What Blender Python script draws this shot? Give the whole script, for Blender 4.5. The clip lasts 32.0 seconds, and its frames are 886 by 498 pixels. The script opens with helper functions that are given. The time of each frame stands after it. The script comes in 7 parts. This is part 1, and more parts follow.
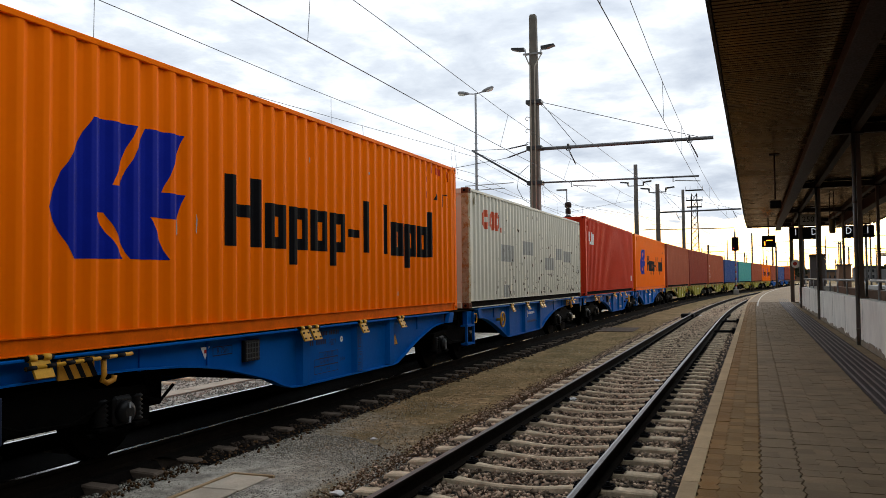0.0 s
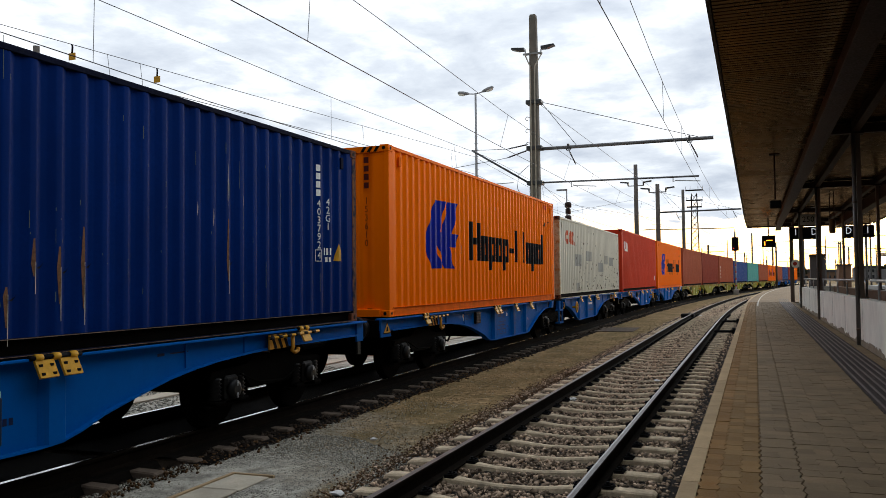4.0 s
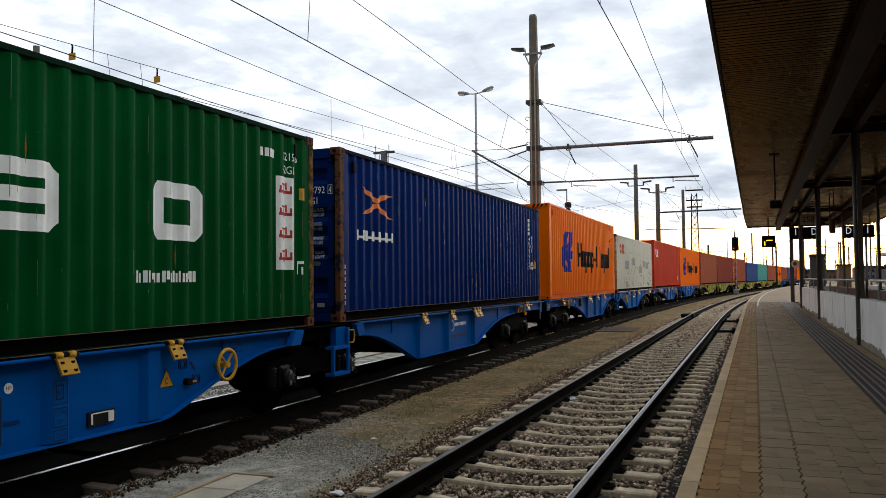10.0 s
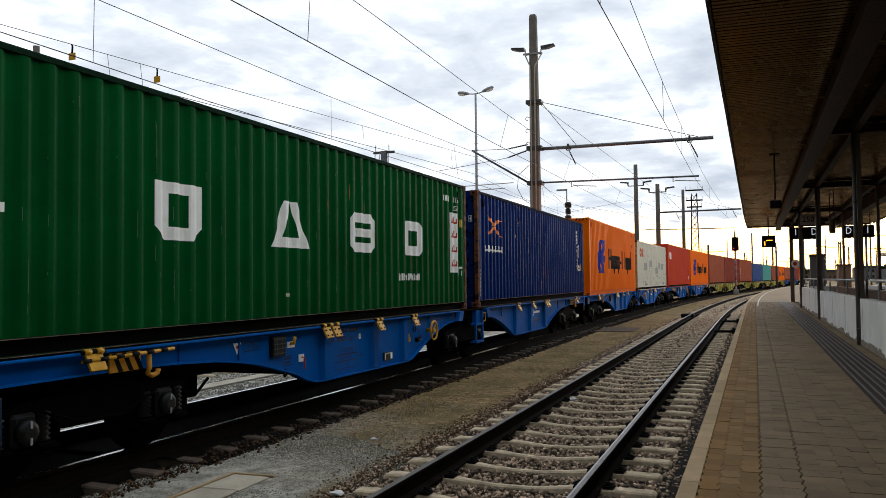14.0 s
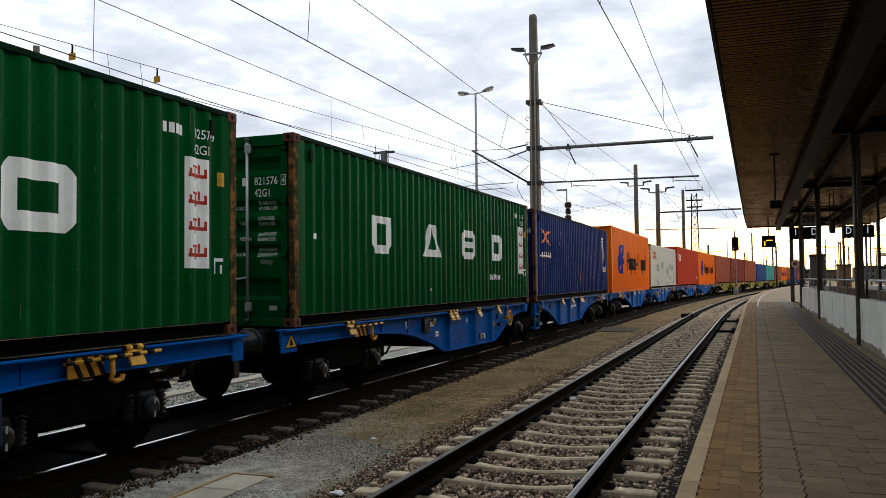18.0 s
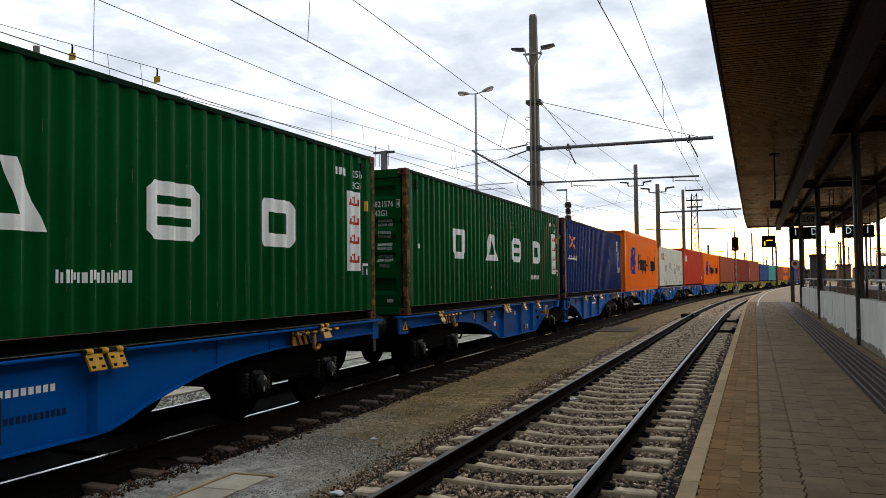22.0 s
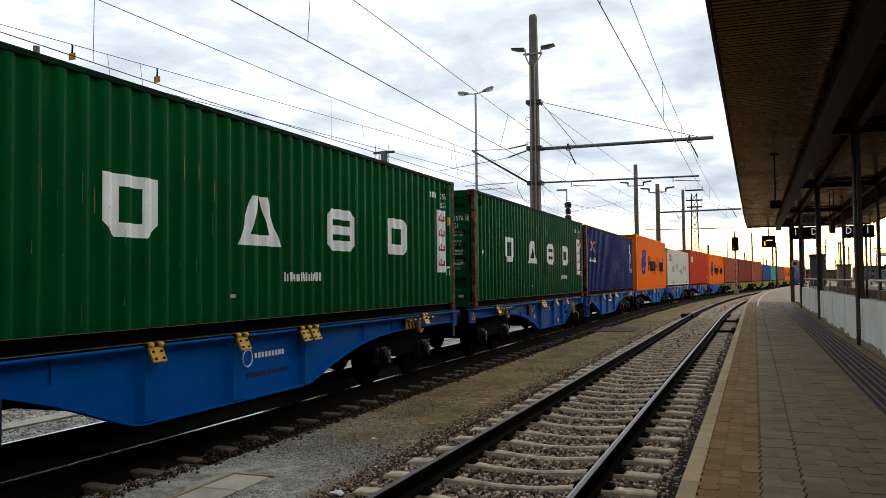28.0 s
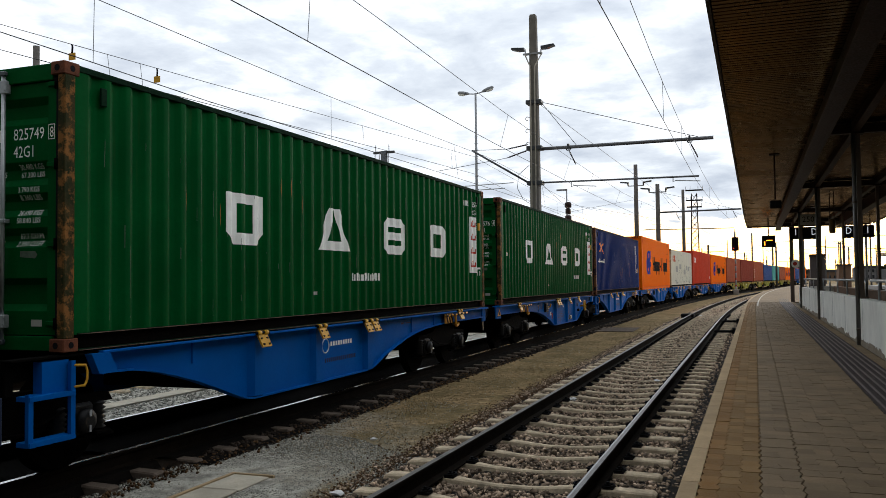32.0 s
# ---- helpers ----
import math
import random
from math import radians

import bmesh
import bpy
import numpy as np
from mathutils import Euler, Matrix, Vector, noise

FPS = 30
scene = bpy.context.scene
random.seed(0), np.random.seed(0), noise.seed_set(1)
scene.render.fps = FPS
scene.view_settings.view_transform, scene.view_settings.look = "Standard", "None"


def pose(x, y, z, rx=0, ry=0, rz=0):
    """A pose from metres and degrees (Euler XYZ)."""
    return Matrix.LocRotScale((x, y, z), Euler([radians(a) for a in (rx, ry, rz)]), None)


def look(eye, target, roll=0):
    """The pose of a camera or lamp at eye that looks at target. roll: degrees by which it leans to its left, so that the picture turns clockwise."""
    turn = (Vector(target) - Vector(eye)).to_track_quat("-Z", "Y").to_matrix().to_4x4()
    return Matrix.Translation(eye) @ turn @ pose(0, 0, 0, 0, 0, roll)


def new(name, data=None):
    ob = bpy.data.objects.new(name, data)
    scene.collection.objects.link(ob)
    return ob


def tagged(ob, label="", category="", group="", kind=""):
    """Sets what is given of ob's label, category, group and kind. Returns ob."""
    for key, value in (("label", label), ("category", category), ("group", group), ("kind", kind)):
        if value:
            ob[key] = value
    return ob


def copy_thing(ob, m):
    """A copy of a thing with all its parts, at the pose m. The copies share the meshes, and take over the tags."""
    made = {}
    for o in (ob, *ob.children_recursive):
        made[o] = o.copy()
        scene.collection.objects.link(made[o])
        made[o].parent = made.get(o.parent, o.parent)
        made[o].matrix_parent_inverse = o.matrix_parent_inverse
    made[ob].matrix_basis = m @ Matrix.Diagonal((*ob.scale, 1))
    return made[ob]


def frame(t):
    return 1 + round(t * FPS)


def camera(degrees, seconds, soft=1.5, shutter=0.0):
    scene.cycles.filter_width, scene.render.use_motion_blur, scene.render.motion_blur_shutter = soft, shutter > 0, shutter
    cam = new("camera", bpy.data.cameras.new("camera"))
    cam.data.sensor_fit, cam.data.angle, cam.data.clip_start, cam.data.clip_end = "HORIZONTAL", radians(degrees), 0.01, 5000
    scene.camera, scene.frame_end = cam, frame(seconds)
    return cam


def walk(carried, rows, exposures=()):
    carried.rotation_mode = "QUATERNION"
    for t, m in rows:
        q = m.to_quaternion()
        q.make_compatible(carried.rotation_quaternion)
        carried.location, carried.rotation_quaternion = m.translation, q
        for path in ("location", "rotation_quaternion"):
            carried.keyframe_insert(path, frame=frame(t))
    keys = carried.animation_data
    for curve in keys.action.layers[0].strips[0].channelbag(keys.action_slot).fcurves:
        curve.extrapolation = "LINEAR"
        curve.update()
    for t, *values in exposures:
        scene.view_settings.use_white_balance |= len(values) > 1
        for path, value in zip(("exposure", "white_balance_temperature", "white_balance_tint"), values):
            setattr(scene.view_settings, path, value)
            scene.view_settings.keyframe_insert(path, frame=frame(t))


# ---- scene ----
# The place: x to the right across the tracks, y along them, z = 0 on the rail heads.
CURVE_START, CURVE_END, RADIUS = 33.85, 113.0, 712.3
TRAIN_X, NEAR_X = -6.906, -2.15
PLATFORM_Z = 0.55
LENGTH = 12.192

cam = camera(55.905, 32.0, 0.4)
EYE = Vector((0.0, 0.0, 1.708))
YAW, PITCH = 0.3566, 0.0382
AIM = EYE + Vector((-math.sin(YAW) * math.cos(PITCH), math.cos(YAW) * math.cos(PITCH), math.sin(PITCH)))
walk(cam, [(0.0, look(EYE, AIM, -0.63)), (32.0, look(EYE, AIM, -0.63))])


def lane(x, s, ref=None):
    """Place and heading on the lane x at the station s: straight, then a right-hand curve, then straight again."""
    ref = x if ref is None else ref
    if s <= CURVE_START:
        return x, s, 0.0
    a = (min(s, CURVE_END) - CURVE_START) / (RADIUS - ref)
    e = max(0.0, s - CURVE_END)
    return (RADIUS - (RADIUS - x) * math.cos(a) + e * math.sin(a),
            CURVE_START + (RADIUS - x) * math.sin(a) + e * math.cos(a), a)


def on_lane(x, s, z=0.0, ref=None):
    px, py, a = lane(x, s, ref)
    return pose(px, py, z, 0, 0, -math.degrees(a))


# ---- world and light ----
scene.view_settings.exposure = 0.0
world = bpy.data.worlds.new("evening_sky")
scene.world = world
world.use_nodes = True
wt = world.node_tree
wt.nodes.clear()


def wn(kind, **values):
    n = wt.nodes.new(kind)
    for k, v in values.items():
        n.inputs[k].default_value = v
    return n


SUN_ELEVATION, SUN_TURN = radians(10), radians(9)
sky = wn("ShaderNodeTexSky")
sky.sky_type, sky.sun_disc = "NISHITA", False
sky.sun_elevation, sky.sun_rotation = SUN_ELEVATION, SUN_TURN
sky.air_density, sky.dust_density, sky.ozone_density = 1.0, 2.5, 1.0
wcoord = wn("ShaderNodeTexCoord")
wsep = wn("ShaderNodeSeparateXYZ")
wt.links.new(wcoord.outputs["Generated"], wsep.inputs[0])
# a flat cloud deck: the sky's direction laid out on a plane overhead
lift = wn("ShaderNodeMath")
lift.operation = "ADD"
lift.inputs[1].default_value = 0.16
wt.links.new(wsep.outputs["Z"], lift.inputs[0])
floor_ = wn("ShaderNodeMath")
floor_.operation = "MAXIMUM"
floor_.inputs[1].default_value = 0.05
wt.links.new(lift.outputs[0], floor_.inputs[0])
deck = []
for axis in ("X", "Y"):
    d = wn("ShaderNodeMath")
    d.operation = "DIVIDE"
    wt.links.new(wsep.outputs[axis], d.inputs[0])
    wt.links.new(floor_.outputs[0], d.inputs[1])
    deck.append(d)
comb = wn("ShaderNodeCombineXYZ")
wt.links.new(deck[0].outputs[0], comb.inputs[0])
wt.links.new(deck[1].outputs[0], comb.inputs[1])
clouds = wn("ShaderNodeTexNoise", Scale=2.3, Detail=10.0, Roughness=0.60, Distortion=0.15)
wt.links.new(comb.outputs[0], clouds.inputs["Vector"])
ramp = wn("ShaderNodeValToRGB")
ramp.color_ramp.elements[0].position, ramp.color_ramp.elements[0].color = 0.31, (0.60, 0.67, 0.78, 1)
ramp.color_ramp.elements[1].position, ramp.color_ramp.elements[1].color = 0.66, (1.36, 1.40, 1.46, 1)
mid_stop = ramp.color_ramp.elements.new(0.46)
mid_stop.color = (0.81, 0.88, 0.97, 1)
wt.links.new(clouds.outputs["Fac"], ramp.inputs[0])
# the deck ends in ragged edges low over the horizon, where the evening sky shows
edge = wn("ShaderNodeMath")
edge.operation = "MULTIPLY_ADD"
edge.inputs[1].default_value, edge.inputs[2].default_value = 0.10, -0.05
wt.links.new(clouds.outputs["Fac"], edge.inputs[0])
level = wn("ShaderNodeMath")
level.operation = "SUBTRACT"
wt.links.new(wsep.outputs["Z"], level.inputs[0])
wt.links.new(edge.outputs[0], level.inputs[1])
thin = wn("ShaderNodeMapRange")
thin.inputs["From Min"].default_value, thin.inputs["From Max"].default_value = 0.038, 0.075
thin.inputs["To Min"].default_value, thin.inputs["To Max"].default_value = 0.12, 1.0
wt.links.new(level.outputs[0], thin.inputs["Value"])
glow = wn("ShaderNodeMix")
glow.data_type = "RGBA"
wt.links.new(thin.outputs[0], glow.inputs["Factor"])
skygain = wn("ShaderNodeMix")
skygain.data_type, skygain.blend_type = "RGBA", "MULTIPLY"
skygain.inputs["Factor"].default_value = 1.0
skygain.inputs["B"].default_value = (0.125, 0.125, 0.125, 1)
wt.links.new(sky.outputs[0], skygain.inputs["A"])
wt.links.new(skygain.outputs["Result"], glow.inputs["A"])
# the sky away from the low sun is duller
east = wn("ShaderNodeMapRange")
for key, v in zip(("From Min", "From Max", "To Min", "To Max"), (-0.85, -0.18, 0.08, 1.0)):
    east.inputs[key].default_value = v
wt.links.new(wsep.outputs["Y"], east.inputs["Value"])
dull = wn("ShaderNodeMix")
dull.data_type, dull.blend_type = "RGBA", "MULTIPLY"
dull.inputs["Factor"].default_value = 1.0
wt.links.new(ramp.outputs["Color"], dull.inputs["A"])
wt.links.new(east.outputs[0], dull.inputs["B"])
# an overcast sky is brighter towards the zenith
zenith = wn("ShaderNodeMapRange")
zenith.interpolation_type = "SMOOTHSTEP"
for key, v in zip(("From Min", "From Max", "To Min", "To Max"), (0.16, 0.80, 1.0, 1.38)):
    zenith.inputs[key].default_value = v
wt.links.new(wsep.outputs["Z"], zenith.inputs["Value"])
high = wn("ShaderNodeMix")
high.data_type, high.blend_type = "RGBA", "MULTIPLY"
high.inputs["Factor"].default_value = 1.0
wt.links.new(dull.outputs["Result"], high.inputs["A"])
wt.links.new(zenith.outputs[0], high.inputs["B"])
wt.links.new(high.outputs["Result"], glow.inputs["B"])
background = wn("ShaderNodeBackground", Strength=1.0)
wt.links.new(glow.outputs["Result"], background.inputs["Color"])
wout = wn("ShaderNodeOutputWorld")
wt.links.new(background.outputs[0], wout.inputs[0])

sun_data = bpy.data.lights.new("sun", "SUN")
sun_data.energy, sun_data.angle, sun_data.color = 0.45, radians(16), (1.0, 0.95, 0.88)
sun = new("sun", sun_data)
sun_way = Vector((math.sin(SUN_TURN) * math.cos(SUN_ELEVATION), math.cos(SUN_TURN) * math.cos(SUN_ELEVATION), math.sin(SUN_ELEVATION)))
sun.matrix_world = look(sun_way * 60, (0, 0, 0))


# ---- materials ----
def material(name, rgb, rough=0.6, metal=0.0, vary=0.25, scale=3.0, fine=40.0, bump=0.1, tint=None, streak=0.0, streak_rgb=(0.1, 0.04, 0.02), island=0.0, stretch=(1, 1, 1), spec=0.12, spots=0.0, spot_at=0.62, spread_to=0.6):
    """Base colour varied at two scales, with bump; streak: rust or dirt that runs down; island: random shift of each piece."""
    m = bpy.data.materials.new(name)
    m.use_nodes = True
    t = m.node_tree
    b = t.nodes["Principled BSDF"]
    b.inputs["Metallic"].default_value = metal
    b.inputs["Specular IOR Level"].default_value = spec

    def node(kind, **values):
        n = t.nodes.new(kind)
        for k, v in values.items():
            n.inputs[k].default_value = v
        return n

    def mix(fac, a, c, mode="MIX"):
        n = node("ShaderNodeMix")
        n.data_type, n.blend_type = "RGBA", mode
        for key, v in (("Factor", fac), ("A", a), ("B", c)):
            if isinstance(v, (tuple, float, int)):
                n.inputs[key].default_value = (*v, 1) if isinstance(v, tuple) else v
            else:
                t.links.new(v, n.inputs[key])
        return n.outputs["Result"]

    def remap(v, a0, a1, b0, b1):
        n = node("ShaderNodeMapRange")
        t.links.new(v, n.inputs["Value"])
        for key, val in zip(("From Min", "From Max", "To Min", "To Max"), (a0, a1, b0, b1)):
            n.inputs[key].default_value = val
        return n.outputs[0]

    coord = node("ShaderNodeTexCoord")
    mapping = node("ShaderNodeMapping", Scale=stretch)
    info = node("ShaderNodeObjectInfo")
    shift = node("ShaderNodeVectorMath")
    shift.operation = "ADD"
    scaled = node("ShaderNodeMath")
    scaled.operation = "MULTIPLY"
    scaled.inputs[1].default_value = 37.0
    t.links.new(info.outputs["Random"], scaled.inputs[0])
    t.links.new(coord.outputs["Object"], shift.inputs[0])
    t.links.new(scaled.outputs[0], shift.inputs[1])
    t.links.new(shift.outputs[0], mapping.inputs["Vector"])
    big = node("ShaderNodeTexNoise", Scale=scale, Detail=5.0, Roughness=0.6)
    small = node("ShaderNodeTexNoise", Scale=fine, Detail=4.0, Roughness=0.65)
    t.links.new(mapping.outputs[0], big.inputs["Vector"])
    t.links.new(mapping.outputs[0], small.inputs["Vector"])
    dark = tuple(c * (1 - vary) for c in rgb)
    light = tuple(min(1.0, c * (1 + vary * 0.8)) for c in rgb) if tint is None else tint
    col = mix(remap(big.outputs["Fac"], 0.3, 0.7, 0.0, 1.0), dark, light)
    col = mix(remap(small.outputs["Fac"], 0.3, 0.7, 0.0, 0.5), col, tuple(c * (1 - vary) for c in rgb), "MIX")
    if streak:
        runs = node("ShaderNodeMapping", Scale=(9.0, 9.0, 0.55))
        t.links.new(shift.outputs[0], runs.inputs["Vector"])
        run = node("ShaderNodeTexNoise", Scale=1.0, Detail=6.0, Roughness=0.7)
        t.links.new(runs.outputs[0], run.inputs["Vector"])
        col = mix(remap(run.outputs["Fac"], 0.60, 0.74, 0.0, streak), col, streak_rgb)
    if spots:
        sp = node("ShaderNodeTexNoise", Scale=7.0, Detail=8.0, Roughness=0.75)
        t.links.new(mapping.outputs[0], sp.inputs["Vector"])
        col = mix(remap(sp.outputs["Fac"], spot_at, spot_at + 0.08, 0.0, spots), col, streak_rgb)
    if island:
        geo = node("ShaderNodeNewGeometry")
        add = node("ShaderNodeMath")
        add.operation = "ADD"
        t.links.new(geo.outputs["Random Per Island"], add.inputs[0])
        t.links.new(info.outputs["Random"], add.inputs[1])
        frac = node("ShaderNodeMath")
        frac.operation = "FRACT"
        t.links.new(add.outputs[0], frac.inputs[0])
        col = mix(remap(frac.outputs[0], 0, spread_to, 0.0, island), col, tuple(c * 0.16 for c in rgb))
    t.links.new(col, b.inputs["Base Color"])
    t.links.new(remap(small.outputs["Fac"], 0.3, 0.7, max(0.03, rough - 0.12), min(1.0, rough + 0.12)), b.inputs["Roughness"])
    if bump:
        bp = node("ShaderNodeBump", Strength=bump, Distance=0.02)
        t.links.new(small.outputs["Fac"], bp.inputs["Height"])
        t.links.new(bp.outputs[0], b.inputs["Normal"])
    return m


M = {
    "green": material("green_container_paint", (0.0008, 0.074, 0.0155), 0.5, spec=0.012, vary=0.24, scale=1.2, fine=25, bump=0.05, streak=0.22, streak_rgb=(0.06, 0.05, 0.02), spots=0.12),
    "navy": material("navy_container_paint", (0.0010, 0.019, 0.124), 0.55, spec=0.02, vary=0.22, scale=1.0, fine=25, bump=0.05, streak=0.18, streak_rgb=(0.05, 0.045, 0.05), spots=0.1),
    "orange": material("orange_container_paint", (1.0, 0.175, 0.0005), 0.5, spec=0.015, vary=0.05, scale=1.0, fine=20, bump=0.04, streak=0.08, streak_rgb=(0.5, 0.12, 0.02)),
    "white": material("greyish_white_container_paint", (0.72, 0.68, 0.55), 0.55, spec=0.05, vary=0.10, scale=1.2, fine=22, bump=0.06, streak=0.5, streak_rgb=(0.24, 0.17, 0.09), spots=0.35),
    "red": material("red_container_paint", (0.60, 0.050, 0.020), 0.55, spec=0.02, vary=0.12, scale=1.0, fine=22, bump=0.04, streak=0.2, streak_rgb=(0.15, 0.06, 0.04)),
    "brown": material("red_brown_container_paint", (0.40, 0.098, 0.050), 0.55, spec=0.02, vary=0.15, scale=1.0, fine=22, bump=0.04, streak=0.2, streak_rgb=(0.12, 0.06, 0.04)),
    "maroon": material("maroon_container_paint", (0.29, 0.052, 0.034), 0.55, spec=0.02, vary=0.15, scale=1.0, fine=22, bump=0.04, streak=0.2, streak_rgb=(0.1, 0.05, 0.04)),
    "blue": material("mid_blue_container_paint", (0.02, 0.075, 0.27), 0.55, spec=0.08, vary=0.15, scale=1.0, fine=22, bump=0.04),
    "teal": material("teal_container_paint", (0.07, 0.38, 0.35), 0.55, spec=0.08, vary=0.12, scale=1.0, fine=22, bump=0.04),
    # darker copies of three paints: recess shade put into the colour, with dirt spots
    "green_shade": material("shade_dark_green_paint", (0.002, 0.020, 0.008), 0.8, spec=0.05, vary=0.4, scale=4, fine=30, bump=0.1, spots=0.3, streak_rgb=(0.07, 0.05, 0.02)),
    "navy_shade": material("shade_dark_navy_paint", (0.004, 0.006, 0.020), 0.8, spec=0.05, vary=0.4, scale=4, fine=30, bump=0.1, spots=0.3, streak_rgb=(0.05, 0.04, 0.03)),
    "orange_shade": material("shade_dark_orange_paint", (0.80, 0.135, 0.002), 0.7, spec=0.02, vary=0.2, scale=4, fine=30, bump=0.1, spots=0.2, streak_rgb=(0.12, 0.04, 0.01)),
    "rust": material("rusted_corner_steel", (0.13, 0.065, 0.028), 0.8, vary=0.6, scale=5, fine=50, bump=0.3, tint=(0.085, 0.08, 0.04), spots=0.7, streak_rgb=(0.33, 0.12, 0.03)),
    "post_green": material("rust_eaten_green_post_paint", (0.018, 0.042, 0.016), 0.75, vary=0.55, scale=5, fine=50, bump=0.2, tint=(0.085, 0.055, 0.020), spots=0.85, spot_at=0.50, streak_rgb=(0.27, 0.115, 0.032), spec=0.05),
    "post_navy": material("rust_eaten_navy_post_paint", (0.02, 0.02, 0.035), 0.75, vary=0.4, scale=5, fine=50, bump=0.2, spots=0.9, spot_at=0.42, streak_rgb=(0.17, 0.07, 0.03), spec=0.05),
    "post_white": material("rust_streaked_white_post_paint", (0.50, 0.42, 0.27), 0.75, vary=0.4, scale=5, fine=50, bump=0.2, spots=0.85, spot_at=0.50, streak_rgb=(0.34, 0.15, 0.03), spec=0.05),
    "lip": material("pale_brown_lip_edge", (0.20, 0.135, 0.10), 0.7, vary=0.6, scale=3, fine=50, bump=0.1, spots=0.8, spot_at=0.52, streak_rgb=(0.03, 0.025, 0.02)),
    "casting": material("rusty_cast_steel", (0.15, 0.050, 0.024), 0.8, vary=0.45, scale=8, fine=60, bump=0.3),
    "wagon_blue": material("blue_wagon_paint", (0.0004, 0.095, 0.37), 0.5, spec=0.015, vary=0.14, scale=1.5, fine=25, bump=0.04, streak=0.25, streak_rgb=(0.02, 0.05, 0.1)),
    "wagon_lime": material("lime_yellow_wagon_paint", (0.30, 0.29, 0.035), 0.55, spec=0.08, vary=0.2, scale=1.5, fine=25, bump=0.04, streak=0.3, streak_rgb=(0.06, 0.05, 0.02)),
    # grime plus the shade under the wagons, put into a near-black colour
    "shaded": material("grime_and_shade_black_steel", (0.003, 0.0026, 0.0022), 0.9, vary=0.5, scale=6, fine=50, bump=0.3, tint=(0.004, 0.0035, 0.003), spec=0.02),
    # worn steel, its grey taken down to black for the same shade
    "bearing": material("shade_dark_axle_box_steel", (0.006, 0.006, 0.006), 0.5, metal=0.0, spec=0.2, vary=0.5, scale=8, fine=40, bump=0.2),
    "yellow": material("yellow_safety_paint", (0.60, 0.31, 0.025), 0.5, vary=0.25, scale=9, fine=60, bump=0.06, spots=0.5, streak_rgb=(0.1, 0.06, 0.02)),
    "amber": material("dark_amber_paint", (0.50, 0.22, 0.02), 0.5, vary=0.25, scale=9, fine=60, bump=0.06),
    "black": material("matt_black_paint", (0.007, 0.007, 0.008), 0.7, spec=0.05, vary=0.3, scale=6, fine=60, bump=0.08),
    "buffer": material("greasy_black_buffer_steel", (0.007, 0.007, 0.008), 0.42, vary=0.35, scale=7, fine=50, bump=0.1, spec=0.3),
    "rubber": material("dark_ribbed_rubber", (0.028, 0.028, 0.03), 0.4, vary=0.3, scale=6, fine=60, bump=0.05, spec=0.5),
    "ink": material("dark_navy_stencil_paint", (0.008, 0.016, 0.06), 0.55, vary=0.2, scale=6, fine=60, bump=0.0),
    "logo_blue": material("blue_emblem_paint", (0.006, 0.018, 0.30), 0.5, spec=0.03, vary=0.12, scale=4, fine=40, bump=0.0),
    "logo_orange": material("orange_emblem_paint", (0.85, 0.24, 0.06), 0.5, vary=0.12, scale=4, fine=40, bump=0.0),
    "letter": material("off_white_sign_paint", (0.95, 0.94, 0.86), 0.55, spec=0.05, vary=0.12, scale=4, fine=50, bump=0.0, spots=0.12, streak_rgb=(0.3, 0.26, 0.18)),
    "red_mark": material("red_sign_paint", (0.50, 0.05, 0.03), 0.5, vary=0.15, scale=6, fine=50, bump=0.0),
    "logo_red": material("orange_red_emblem_paint", (0.60, 0.09, 0.03), 0.5, vary=0.12, scale=6, fine=50, bump=0.0),
    "end_red": material("dark_red_stencil_paint", (0.075, 0.008, 0.006), 0.5, vary=0.12, scale=6, fine=50, bump=0.0),
    "patch": material("grey_repair_paint", (0.42, 0.41, 0.36), 0.6, vary=0.12, scale=5, fine=40, bump=0.02),
    "scratch": material("pale_scratched_paint", (0.13, 0.17, 0.12), 0.6, vary=0.4, scale=8, fine=40, bump=0.0, spec=0.03),
    "rust_mark": material("orange_rust_mark", (0.30, 0.15, 0.04), 0.8, vary=0.4, scale=20, fine=60, bump=0.1),
    "rust_dull": material("dull_brown_rust", (0.17, 0.085, 0.045), 0.85, vary=0.5, scale=20, fine=60, bump=0.1),
    "dull_brass": material("dull_brass_cage", (0.16, 0.09, 0.035), 0.5, vary=0.2, scale=8, fine=40, bump=0.0),
    "galvanised": material("galvanised_steel", (0.42, 0.43, 0.43), 0.45, metal=0.6, vary=0.2, scale=6, fine=40, bump=0.05),
    "rail_worn": material("dull_worn_rail_head", (0.11, 0.098, 0.088), 0.42, metal=0.0, spec=0.35, vary=0.3, scale=2, fine=60, bump=0.03, stretch=(1, 0.1, 1)),
    "rail_rubbed": material("rubbed_grey_running_edge", (0.34, 0.33, 0.32), 0.38, metal=0.8, vary=0.2, scale=3, fine=60, bump=0.03, stretch=(1, 0.1, 1)),
    "rail_top": material("polished_rail_head", (0.55, 0.55, 0.55), 0.2, metal=1.0, vary=0.08, scale=2, fine=60, bump=0.02, stretch=(1, 0.1, 1)),
    "rail_side": material("dark_brown_rail_web", (0.010, 0.007, 0.005), 0.9, vary=0.4, scale=5, fine=50, bump=0.2, spec=0.02),
    "sleeper": material("weathered_concrete_sleeper", (0.60, 0.485, 0.335), 0.9, vary=0.5, scale=6, fine=70, bump=0.3, spots=0.5, streak_rgb=(0.12, 0.09, 0.06)),
    "stone": material("brown_grey_ballast_stone", (0.68, 0.50, 0.35), 0.9, vary=0.55, scale=9, fine=60, bump=0.3, island=1.0, spread_to=0.72),
